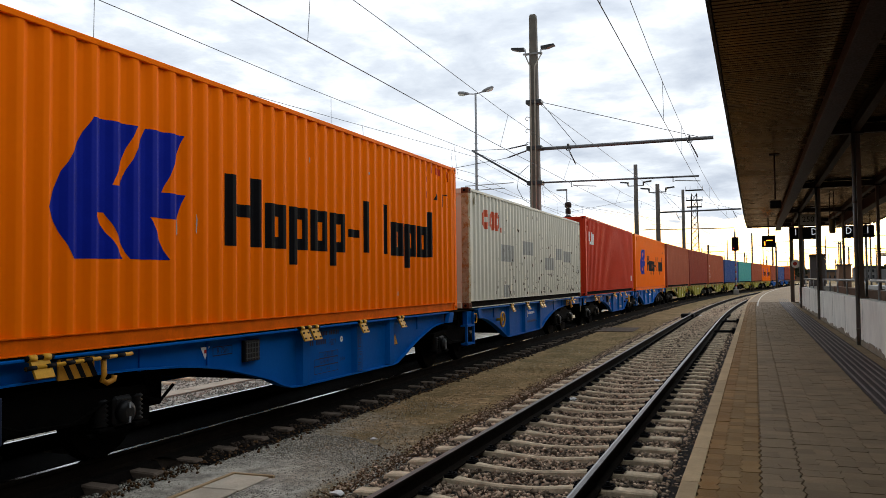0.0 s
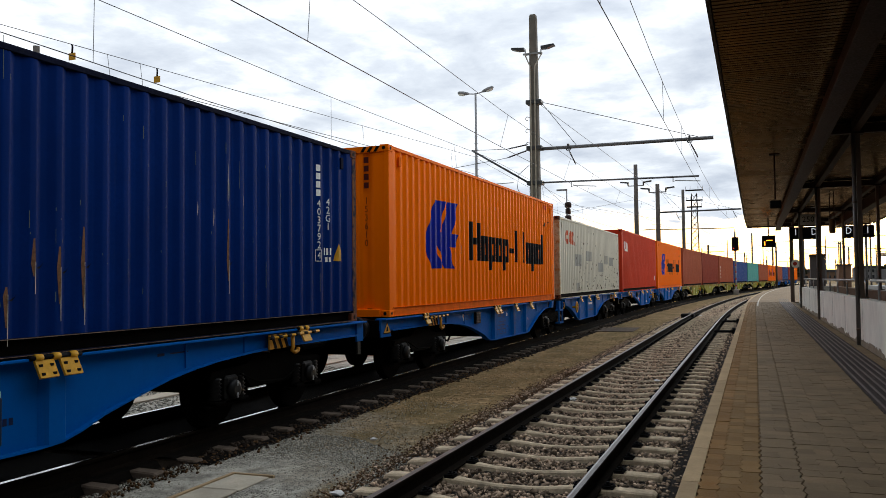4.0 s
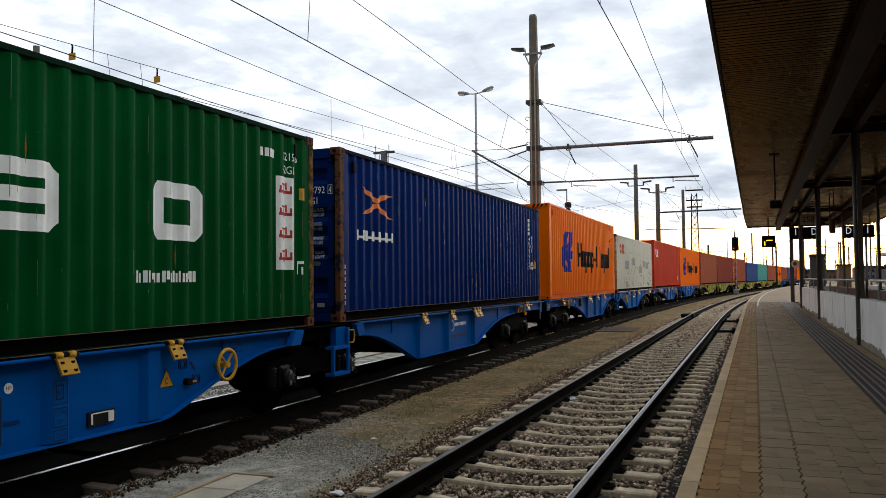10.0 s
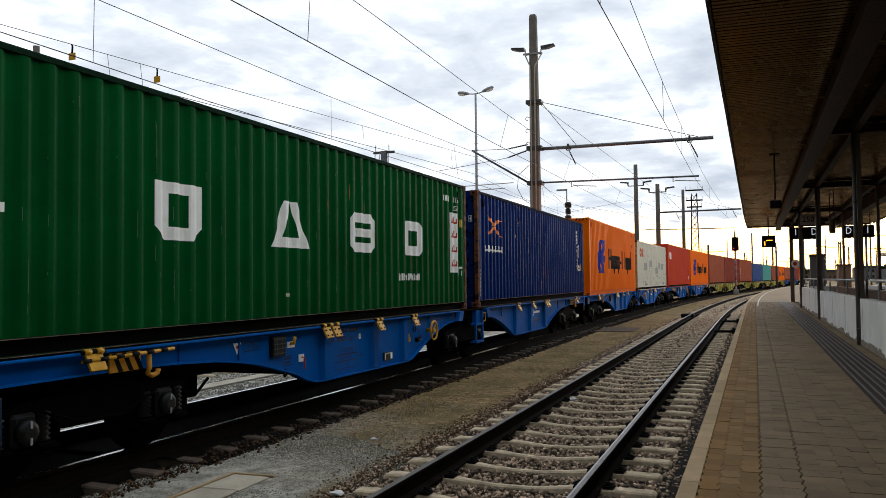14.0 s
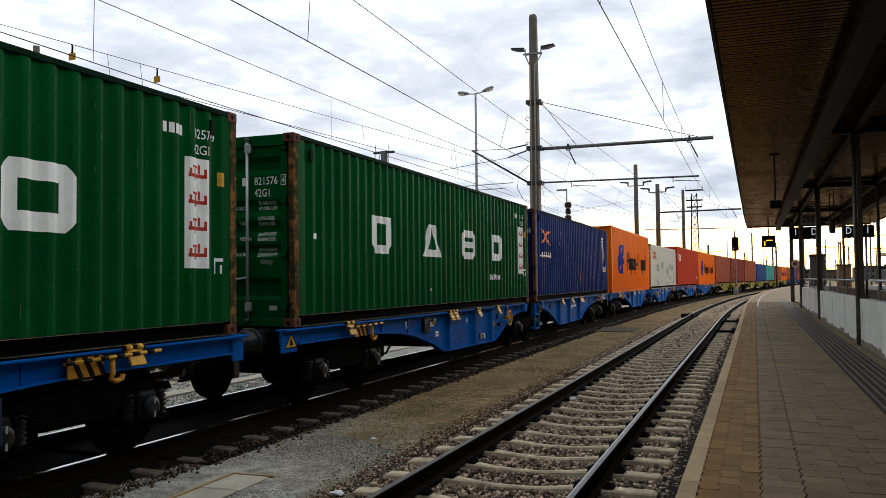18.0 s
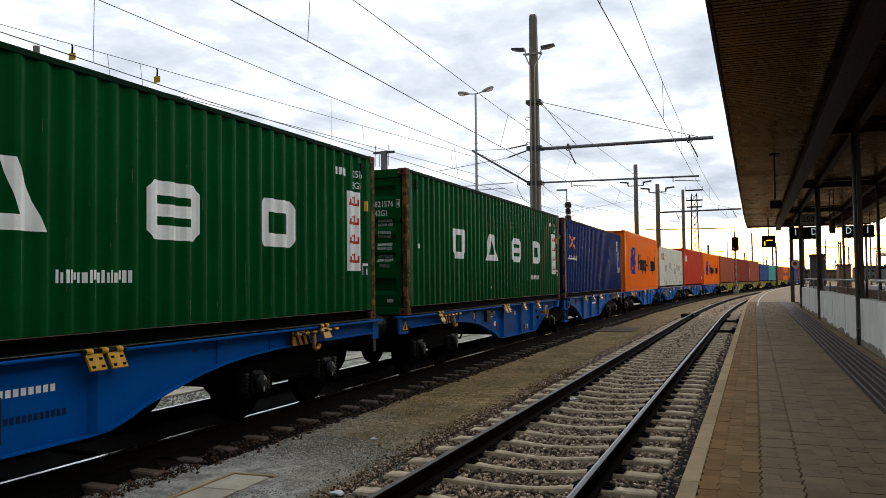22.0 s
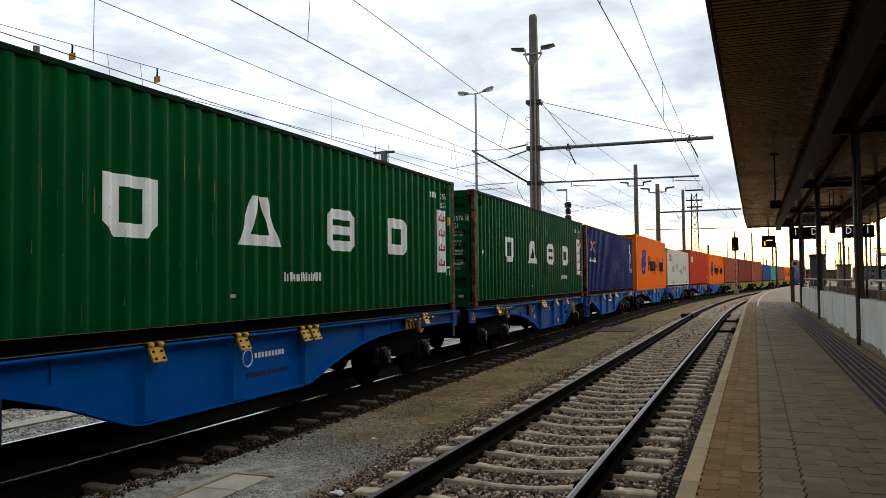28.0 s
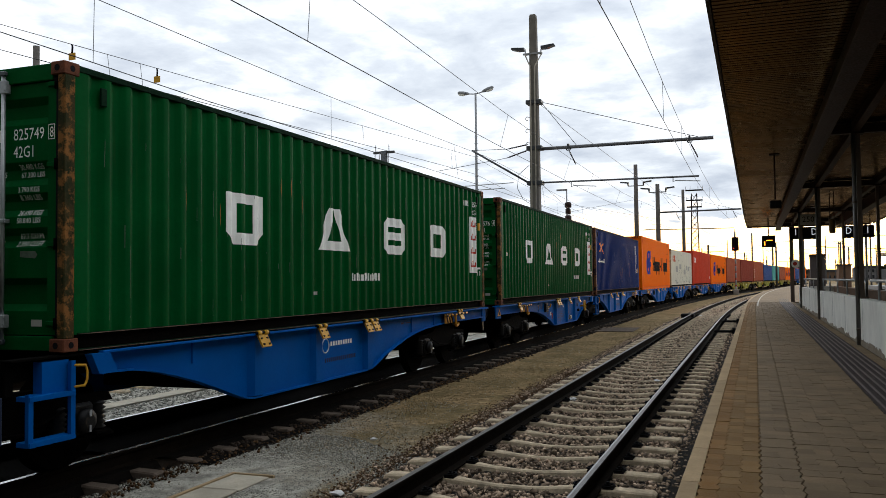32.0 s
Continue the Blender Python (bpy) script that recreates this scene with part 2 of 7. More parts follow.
    # oil and the shade beside the train are both in this dark colour
    "oily_shaded_stone": material("oil_and_shade_dark_stone", (0.065, 0.048, 0.036), 0.9, vary=0.4, scale=9, fine=60, bump=0.3, island=0.9, spec=0.05),
    "gravel": material("fine_grey_gravel_stone", (0.56, 0.535, 0.445), 0.9, vary=0.4, scale=20, fine=80, bump=0.2, island=0.8),
    "earth_stone": material("earthy_brown_pebble", (0.27, 0.195, 0.095), 0.95, vary=0.35, scale=20, fine=80, bump=0.2, island=0.45),
    # darker copy of the sleeper, with the shade under the train put in
    "sleeper_dark": material("dark_brown_sleeper", (0.105, 0.080, 0.060), 0.9, vary=0.5, scale=5, fine=60, bump=0.4, spots=0.5, streak_rgb=(0.07, 0.045, 0.03)),
    "concrete": material("grey_concrete", (0.34, 0.33, 0.31), 0.85, vary=0.2, scale=3, fine=45, bump=0.2, streak=0.3, streak_rgb=(0.15, 0.13, 0.11)),
    "white_wall": material("whitewashed_parapet_paint", (0.76, 0.745, 0.68), 0.8, vary=0.16, scale=2.2, fine=40, bump=0.15, streak=0.45, streak_rgb=(0.33, 0.32, 0.30), spots=0.25),
    "coping": material("sandy_concrete_edge_slab", (0.50, 0.36, 0.205), 0.85, vary=0.22, scale=4, fine=60, bump=0.25, spots=0.2, streak_rgb=(0.2, 0.13, 0.07), island=0.25),
    "paver": material("grey_brown_concrete_paver", (0.232, 0.167, 0.10), 0.8, vary=0.3, scale=1.3, fine=90, bump=0.4, island=0.10),
    "paver_stained": material("rust_stained_concrete_paver", (0.34, 0.19, 0.066), 0.82, vary=0.3, scale=3.5, fine=70, bump=0.3, island=0.3, tint=(0.28, 0.185, 0.088)),
    "paver_rusty": material("orange_rust_soaked_paver", (0.40, 0.20, 0.058), 0.82, vary=0.35, scale=3.5, fine=70, bump=0.3, island=0.35, tint=(0.27, 0.17, 0.078)),
    "rib": material("pale_worn_guide_rib", (0.15, 0.125, 0.115), 0.7, vary=0.25, scale=2, fine=60, bump=0.2),
    "tactile": material("dark_ribbed_guide_plate", (0.045, 0.033, 0.031), 0.7, vary=0.25, scale=2, fine=60, bump=0.2, island=0.25),
    "joint": material("dark_joint_sand", (0.075, 0.056, 0.038), 0.95, vary=0.3, scale=5, fine=60, bump=0.3),
    "canopy": material("brown_painted_sheet_ceiling", (0.20, 0.135, 0.085), 0.24, metal=1.0, vary=0.18, scale=0.7, fine=1.2, bump=0.0, stretch=(1, 0.5, 1), spec=0.5),
    "canopy_steel": material("dark_brown_painted_steel", (0.046, 0.024, 0.014), 0.45, vary=0.2, scale=2, fine=40, bump=0.03, spec=0.06),
    "post_steel": material("grey_brown_painted_post", (0.13, 0.098, 0.075), 0.4, vary=0.2, scale=2, fine=40, bump=0.03, spec=0.4),
    "mast": material("weathered_concrete_mast", (0.20, 0.185, 0.16), 0.85, vary=0.25, scale=1.5, fine=40, bump=0.15, streak=0.3, streak_rgb=(0.1, 0.09, 0.08)),
    "mast_dark": material("sooty_concrete_mast", (0.12, 0.108, 0.095), 0.85, vary=0.25, scale=1.5, fine=40, bump=0.1),
    "line_paint": material("worn_cream_line_paint", (0.50, 0.46, 0.38), 0.7, vary=0.25, scale=2, fine=40, bump=0.05),
    "arm_steel": material("weathered_grey_arm_tube", (0.17, 0.17, 0.175), 0.5, metal=0.3, vary=0.25, scale=4, fine=40, bump=0.03),
    "dark_steel": material("dark_galvanised_bracket_steel", (0.09, 0.095, 0.10), 0.5, metal=0.5, vary=0.25, scale=4, fine=40, bump=0.05),
    "insulator": material("dark_glazed_insulator", (0.035, 0.022, 0.018), 0.25, vary=0.2, scale=6, fine=40, bump=0.0),
    "wire": material("dark_copper_wire", (0.045, 0.045, 0.045), 0.6, metal=0.2, vary=0.2, scale=2, fine=30, bump=0.0),
    "downpipe": material("dull_grey_pipe_paint", (0.15, 0.14, 0.13), 0.4, vary=0.2, scale=2, fine=40, bump=0.03, spec=0.4),
    "lamp_grey": material("grey_lamp_housing", (0.30, 0.31, 0.32), 0.45, vary=0.15, scale=5, fine=40, bump=0.03),
    "brick_far": material("far_brown_plaster", (0.20, 0.13, 0.09), 0.9, vary=0.2, scale=0.6, fine=6, bump=0.05),
    "grey_far": material("far_grey_plaster", (0.20, 0.20, 0.21), 0.9, vary=0.2, scale=0.6, fine=6, bump=0.05),
    "roof_far": material("far_dark_roof", (0.07, 0.065, 0.065), 0.8, vary=0.2, scale=0.6, fine=6, bump=0.05),
    "glass_far": material("dark_window_glass", (0.03, 0.035, 0.04), 0.12, vary=0.2, scale=3, fine=10, bump=0.0),
    "leaf": material("dark_evening_foliage", (0.035, 0.045, 0.022), 0.8, vary=0.4, scale=2, fine=10, bump=0.1, island=0.5),
    "bark": material("dark_bark", (0.06, 0.045, 0.035), 0.9, vary=0.3, scale=5, fine=30, bump=0.3),
    "plate": material("worn_concrete_cover_slab", (0.46, 0.41, 0.32), 0.85, vary=0.25, scale=3, fine=60, bump=0.35, spots=0.65, streak_rgb=(0.17, 0.13, 0.08)),
    "litter": material("crumpled_white_paper", (0.7, 0.7, 0.68), 0.7, vary=0.1, scale=20, fine=60, bump=0.3),
    "dry_leaf": material("dry_brown_leaf_litter", (0.13, 0.07, 0.03), 0.85, vary=0.4, scale=20, fine=60, bump=0.3, island=0.5),
}


M["canopy"].node_tree.nodes["Principled BSDF"].inputs["Specular Tint"].default_value = (0.75, 0.62, 0.46, 1)


def glowing(name, rgb, strength):
    m = material(name, (0.02, 0.02, 0.02), 0.4, bump=0.0)
    b = m.node_tree.nodes["Principled BSDF"]
    b.inputs["Emission Color"].default_value, b.inputs["Emission Strength"].default_value = (*rgb, 1), strength
    return m


M["amber_glow"] = glowing("lit_orange_display", (1.0, 0.30, 0.02), 2.5)
M["white_glow"] = glowing("lit_white_display", (0.85, 0.9, 1.0), 0.55)
M["red_glow"] = glowing("lit_red_signal", (1.0, 0.05, 0.02), 2.0)


def ground_material():
    """Fine grey gravel that gives way to mossy, earthy brown further along, with scattered stones."""
    m = material("gravel_and_mossy_earth", (0.48, 0.455, 0.385), 0.95, vary=0.65, scale=5.0, fine=62, bump=1.0, spec=0.03)
    t = m.node_tree
    b = t.nodes["Principled BSDF"]
    gravel = b.inputs["Base Color"].links[0].from_socket
    coord = t.nodes.new("ShaderNodeTexCoord")
    sep = t.nodes.new("ShaderNodeSeparateXYZ")
    t.links.new(coord.outputs["Object"], sep.inputs[0])
    wob = t.nodes.new("ShaderNodeTexNoise")
    wob.inputs["Scale"].default_value, wob.inputs["Detail"].default_value = 0.9, 6.0
    t.links.new(coord.outputs["Object"], wob.inputs["Vector"])
    # earth from about y = 9, nearer along the rails
    a = t.nodes.new("ShaderNodeMath")
    a.operation = "MULTIPLY_ADD"
    a.inputs[1].default_value, a.inputs[2].default_value = 5.0, -2.5
    t.links.new(wob.outputs["Fac"], a.inputs[0])
    s = t.nodes.new("ShaderNodeMath")
    s.operation = "ADD"
    t.links.new(sep.outputs["Y"], s.inputs[0])
    t.links.new(a.outputs[0], s.inputs[1])
    slope = t.nodes.new("ShaderNodeMath")
    slope.operation = "MULTIPLY_ADD"
    slope.inputs[1].default_value = 1.1
    t.links.new(sep.outputs["X"], slope.inputs[0])
    t.links.new(s.outputs[0], slope.inputs[2])
    r = t.nodes.new("ShaderNodeMapRange")
    for key, v in zip(("From Min", "From Max", "To Min", "To Max"), (2.2, 5.6, 0.0, 1.0)):
        r.inputs[key].default_value = v
    t.links.new(slope.outputs[0], r.inputs["Value"])
    far = t.nodes.new("ShaderNodeMapRange")
    for key, v in zip(("From Min", "From Max", "To Min", "To Max"), (-8.6, -8.0, 0.0, 1.0)):
        far.inputs[key].default_value = v
    t.links.new(sep.outputs["X"], far.inputs["Value"])
    both = t.nodes.new("ShaderNodeMath")
    both.operation = "MULTIPLY"
    t.links.new(r.outputs[0], both.inputs[0])
    t.links.new(far.outputs[0], both.inputs[1])
    # a brown strip along the station track's ballast
    strip = t.nodes.new("ShaderNodeMath")
    strip.operation = "MULTIPLY_ADD"
    strip.inputs[1].default_value = 0.5
    t.links.new(wob.outputs["Fac"], strip.inputs[0])
    t.links.new(sep.outputs["X"], strip.inputs[2])
    brown = t.nodes.new("ShaderNodeMapRange")
    for key, v in zip(("From Min", "From Max", "To Min", "To Max"), (-3.75, -3.5, 0.0, 1.0)):
        brown.inputs[key].default_value = v
    t.links.new(strip.outputs[0], brown.inputs["Value"])
    most = t.nodes.new("ShaderNodeMath")
    most.operation = "MAXIMUM"
    t.links.new(both.outputs[0], most.inputs[0])
    t.links.new(brown.outputs[0], most.inputs[1])
    patch = t.nodes.new("ShaderNodeTexNoise")
    patch.inputs["Scale"].default_value, patch.inputs["Detail"].default_value, patch.inputs["Roughness"].default_value = 9.0, 9.0, 0.8
    t.links.new(coord.outputs["Object"], patch.inputs["Vector"])
    ramp_ = t.nodes.new("ShaderNodeValToRGB")
    e = ramp_.color_ramp.elements
    e[0].position, e[0].color = 0.34, (0.075, 0.056, 0.028, 1)
    e[1].position, e[1].color = 0.66, (0.49, 0.355, 0.195, 1)
    g = e.new(0.5)
    g.color = (0.25, 0.172, 0.083, 1)
    t.links.new(patch.outputs["Fac"], ramp_.inputs[0])
    mx = t.nodes.new("ShaderNodeMix")
    mx.data_type = "RGBA"
    t.links.new(most.outputs[0], mx.inputs["Factor"])
    t.links.new(gravel, mx.inputs["A"])
    # darker, mossy patches a metre or two across
    moss = t.nodes.new("ShaderNodeTexNoise")
    moss.inputs["Scale"].default_value, moss.inputs["Detail"].default_value, moss.inputs["Roughness"].default_value = 1.3, 7.0, 0.65
    t.links.new(coord.outputs["Object"], moss.inputs["Vector"])
    spread = t.nodes.new("ShaderNodeMapRange")
    for key, v in zip(("From Min", "From Max", "To Min", "To Max"), (0.42, 0.62, 0.0, 0.7)):
        spread.inputs[key].default_value = v
    t.links.new(moss.outputs["Fac"], spread.inputs["Value"])
    mossy = t.nodes.new("ShaderNodeMix")
    mossy.data_type = "RGBA"
    mossy.inputs["B"].default_value = (0.105, 0.088, 0.040, 1)
    t.links.new(spread.outputs[0], mossy.inputs["Factor"])
    t.links.new(ramp_.outputs[0], mossy.inputs["A"])
    t.links.new(mossy.outputs["Result"], mx.inputs["B"])
    t.links.new(mx.outputs["Result"], b.inputs["Base Color"])
    return m


M["ground"] = ground_material()


# ---- mesh helpers ----
def mesh_of(name, bm, mat):
    me = bpy.data.meshes.new(name)
    bm.normal_update()
    bm.to_mesh(me)
    bm.free()
    me.materials.append(M[mat] if isinstance(mat, str) else mat)
    return me


def part(name, bm, mat, parent, label=""):
    ob = new(name, mesh_of(name, bm, mat))
    ob.parent = parent
    if label:
        ob["label"] = label
    return ob


def shared(name, me, parent, m, label=""):
    """Another piece on a mesh that already exists."""
    ob = new(name, me)
    ob.parent = parent
    ob.matrix_basis = m
    if label:
        ob["label"] = label
    return ob


def empty(name, m, label, category, group="", kind=""):
    ob = new(name)
    ob.empty_display_size = 0.2
    ob.matrix_basis = m
    return tagged(ob, label, category, group, kind)


def box(bm, x0, x1, y0, y1, z0, z1, bevel=0.0):
    v = [bm.verts.new(c) for c in ((x0, y0, z0), (x1, y0, z0), (x1, y1, z0), (x0, y1, z0), (x0, y0, z1), (x1, y0, z1), (x1, y1, z1), (x0, y1, z1))]
    f = [bm.faces.new([v[i] for i in q]) for q in ((3, 2, 1, 0), (4, 5, 6, 7), (0, 1, 5, 4), (1, 2, 6, 5), (2, 3, 7, 6), (3, 0, 4, 7))]
    if bevel:
        edges = {e for face in f for e in face.edges}
        bmesh.ops.bevel(bm, geom=list(edges), offset=bevel, segments=1, affect="EDGES")
    return bm


def boxed(*a, bevel=0.0):
    return box(bmesh.new(), *a, bevel=bevel)


def prism(bm, poly, x0, x1, axis="x"):
    """A polygon of (a, b) drawn out from x0 to x1 along an axis."""
    def at(a, b, c):
        return (c, a, b) if axis == "x" else (a, c, b) if axis == "y" else (a, b, c)
    low = [bm.verts.new(at(a, b, x0)) for a, b in poly]
    high = [bm.verts.new(at(a, b, x1)) for a, b in poly]
    faces = [bm.faces.new(low), bm.faces.new(list(reversed(high)))]
    n = len(poly)
    for i in range(n):
        faces.append(bm.faces.new((low[(i + 1) % n], low[i], high[i], high[(i + 1) % n])))
    bmesh.ops.recalc_face_normals(bm, faces=faces)
    return bm


def rod(bm, a, b, r, seg=10, r2=None):
    a, b = Vector(a), Vector(b)
    q = (b - a).to_track_quat("Z", "Y").to_matrix()
    rings = []
    for c, rad in ((a, r), (b, r if r2 is None else r2)):
        rings.append([bm.verts.new(c + q @ Vector((rad * math.cos(k * math.tau / seg), rad * math.sin(k * math.tau / seg), 0))) for k in range(seg)])
    for k in range(seg):
        f = bm.faces.new((rings[0][k], rings[0][(k + 1) % seg], rings[1][(k + 1) % seg], rings[1][k]))
        f.smooth = seg > 6
    bm.faces.new(list(reversed(rings[0])))
    bm.faces.new(rings[1])
    return bm


def pipe(bm, points, r, seg=8):
    """A bent tube through the points, in one piece."""
    ps = [Vector(q) for q in points]
    rings, side = [], None
    for k, c in enumerate(ps):
        d = (ps[min(k + 1, len(ps) - 1)] - ps[max(k - 1, 0)]).normalized()
        if side is None:
            side = d.orthogonal()
        side = (side - d * side.dot(d)).normalized()
        up = d.cross(side)
        rings.append([bm.verts.new(c + (side * math.cos(j * math.tau / seg) + up * math.sin(j * math.tau / seg)) * r) for j in range(seg)])
    for r0, r1 in zip(rings, rings[1:]):
        for j in range(seg):
            bm.faces.new((r0[j], r0[(j + 1) % seg], r1[(j + 1) % seg], r1[j])).smooth = seg > 6
    bm.faces.new(list(reversed(rings[0])))
    bm.faces.new(rings[-1])
    return bm


def lathe(bm, a, b, profile, seg=14):
    """A turned body along a to b; profile: (share of the way, radius)."""
    a, b = Vector(a), Vector(b)
    q = (b - a).to_track_quat("Z", "Y").to_matrix()
    rings = [[bm.verts.new(a + (b - a) * t + q @ Vector((r * math.cos(k * math.tau / seg), r * math.sin(k * math.tau / seg), 0))) for k in range(seg)] for t, r in profile]
    for r0, r1 in zip(rings, rings[1:]):
        for k in range(seg):
            bm.faces.new((r0[k], r0[(k + 1) % seg], r1[(k + 1) % seg], r1[k])).smooth = True
    bm.faces.new(list(reversed(rings[0])))
    bm.faces.new(rings[-1])
    return bm


def ring(bm, c, axis, radius, r, seg=20, tube=6):
    q = Vector(axis).to_track_quat("Z", "Y").to_matrix()
    loops = []
    for k in range(seg):
        a = k * math.tau / seg
        loops.append([bm.verts.new(Vector(c) + q @ Vector(((radius + r * math.cos(j * math.tau / tube)) * math.cos(a), (radius + r * math.cos(j * math.tau / tube)) * math.sin(a), r * math.sin(j * math.tau / tube)))) for j in range(tube)])
    for k in range(seg):
        for j in range(tube):
            bm.faces.new((loops[k][j], loops[(k + 1) % seg][j], loops[(k + 1) % seg][(j + 1) % tube], loops[k][(j + 1) % tube])).smooth = True
    return bm


def insulator(bm, a, b, r=0.05, sheds=6):
    r *= 0.52
    prof = [(0, 0.018)]
    for k in range(sheds):
        t = 0.1 + 0.8 * k / sheds
        prof += [(t, 0.02), (t + 0.03, r), (t + 0.08, r * 0.9), (t + 0.09, 0.02)]
    prof.append((1, 0.018))
    return lathe(bm, a, b, prof, 10)


TEXTS = {}


def text_mesh(body, size, mat):
    """The outline of some writing as a flat mesh, centred, in its own x and y."""
    key = (body, size, mat)
    if key not in TEXTS:
        cu = bpy.data.curves.new("writing", "FONT")
        cu.body, cu.size, cu.align_x, cu.align_y, cu.resolution_u = body, size, "CENTER", "CENTER", 2
        ob = new("writing", cu)
        bpy.context.view_layer.update()
        me = bpy.data.meshes.new_from_object(ob.evaluated_get(bpy.context.evaluated_depsgraph_get()))
        me.materials.clear()
        me.materials.append(M[mat])
        bpy.data.objects.remove(ob)
        bpy.data.curves.remove(cu)
        TEXTS[key] = me
    return TEXTS[key]


# frames for writing: on a face that looks to +x, or to -y
FACE_X = Matrix(((0, 0, 1, 0), (1, 0, 0, 0), (0, 1, 0, 0), (0, 0, 0, 1)))
FACE_Y = Matrix(((1, 0, 0, 0), (0, 0, -1, 0), (0, 1, 0, 0), (0, 0, 0, 1)))


def write_x(name, body, size, mat, parent, x, y, z, wide=1.0, label=""):
    return shared(name, text_mesh(body, size, mat), parent, Matrix.Translation((x, y, z)) @ FACE_X @ Matrix.Diagonal((wide, 1, 1, 1)), label)


def write_y(name, body, size, mat, parent, x, y, z, wide=1.0, label=""):
    return shared(name, text_mesh(body, size, mat), parent, Matrix.Translation((x, y, z)) @ FACE_Y @ Matrix.Diagonal((wide, 1, 1, 1)), label)


# ---- ground, tracks, platform ----
def stations(a, b):
    """Stations along the lane: wide steps on the straight, closer ones in the curve."""
    out = [a]
    while out[-1] < b:
        out.append(min(b, out[-1] + (3.0 if out[-1] > CURVE_START - 3 else 8.0)))
    return out


def sweep(bm, profile, x, ss, closed=True, mats=None, ref=None):
    rings = []
    for s in ss:
        ring_ = []
        for dx, z in profile:
            px, py, _ = lane(x + dx, s, x if ref is None else ref)
            ring_.append(bm.verts.new((px, py, z)))
        rings.append(ring_)
    n = len(profile)
    for r0, r1 in zip(rings, rings[1:]):
        for k in range(n if closed else n - 1):
            f = bm.faces.new((r0[k], r1[k], r1[(k + 1) % n], r0[(k + 1) % n]))
            if mats:
                f.material_index = mats[k]
    if closed:
        bm.faces.new(rings[0])
        bm.faces.new(list(reversed(rings[-1])))
    bmesh.ops.recalc_face_normals(bm, faces=bm.faces[:])
    return bm


def build_ground():
    bm = bmesh.new()
    xs = [-1500, -300, -60, -30, -14, -10, -8, -6, -5.62, -5.47, -5, -4, -3.45, -3.3, -1.0, -0.85, 0, 6, 20, 60, 300, 1500]
    ys = [-1500, -200, -30, -5, 0, 3, 5, 7, 9, 12, 16, 20, 30, 45, 60, 90, 130, 250, 600, 1500, 3000]
    grid = [[bm.verts.new((x, y, -0.33 if (-3.4 < x < -0.9 or -6.1 < x < -5.6) and y < 80 else -0.215 + (0.012 * noise.noise((x * 0.9, y * 0.6, 0)) if abs(x) < 15 and -5 < y < 100 else 0))) for x in xs] for y in ys]
    for r0, r1 in zip(grid, grid[1:]):
        for k in range(len(xs) - 1):
            bm.faces.new((r0[k], r0[k + 1], r1[k + 1], r1[k]))
    ob = new("ground", mesh_of("ground", bm, "ground"))
    tagged(ob, "grey gravel and mossy brown earth of the railway yard", "ground", kind="structure")


def rail_mesh(x, a, b, top, bright=False):
    prof = [(-0.075, -0.172), (-0.075, -0.160), (-0.012, -0.140), (-0.009, -0.045), (-0.034, -0.034), (-0.036, -0.008), (-0.028, 0.0),
            (0.028, 0.0), (0.036, -0.008), (0.034, -0.034), (0.009, -0.045), (0.012, -0.140), (0.075, -0.160), (0.075, -0.172)]
    mats = [0] * 14
    mats[6] = 1
    if bright:
        # the running edge is rubbed bright
        prof[7:7] = [(-0.024, 0.0006), (-0.010, 0.0006)]
        mats[6:7] = [1, 2, 1]
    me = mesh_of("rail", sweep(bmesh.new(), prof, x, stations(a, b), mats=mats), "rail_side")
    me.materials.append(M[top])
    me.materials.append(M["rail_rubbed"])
    return me


def sleeper_mesh(mat="sleeper"):
    """A concrete sleeper 2.6 m long: high and flat at the rail seats, waisted and lower in the middle."""
    bm = bmesh.new()
    half = [(0.15, -0.203, 0.038), (0.35, -0.189, 0.043), (0.55, -0.168, 0.064), (0.98, -0.163, 0.08), (1.27, -0.170, 0.086), (1.30, -0.190, 0.074)]
    sections = [(-x, z, h) for x, z, h in reversed(half)] + half
    rings = []
    for x, z, h in sections:
        rings.append([bm.verts.new(c) for c in ((x, -h - 0.03, -0.33), (x, -h, z - 0.014), (x, -h + 0.016, z), (x, h - 0.016, z), (x, h, z - 0.014), (x, h + 0.03, -0.33))])
    for r0, r1 in zip(rings, rings[1:]):
        for k in range(5):
            bm.faces.new((r0[k], r0[k + 1], r1[k + 1], r1[k]))
    bm.faces.new(rings[0])
    bm.faces.new(list(reversed(rings[-1])))
    bmesh.ops.recalc_face_normals(bm, faces=bm.faces[:])
    return mesh_of("sleeper", bm, mat)


def clip_mesh():
    """A rail fastening: base plate with a bent spring clip and a bolt on each side of the rail."""
    bm = bmesh.new()
    for s in (-1, 1):
        box(bm, s * 0.13 - 0.05, s * 0.13 + 0.05, -0.06, 0.06, -0.17, -0.150, 0.004)
        pipe(bm, [(s * 0.08, -0.05, -0.148), (s * 0.16, -0.055, -0.135), (s * 0.185, 0.0, -0.14), (s * 0.16, 0.055, -0.135), (s * 0.08, 0.05, -0.148)], 0.011, 6)
        rod(bm, (s * 0.125, 0, -0.15), (s * 0.125, 0, -0.105), 0.016, 6)
        rod(bm, (s * 0.125, 0, -0.145), (s * 0.125, 0, -0.125), 0.027, 6)
    return mesh_of("rail_clip", bm, "black")


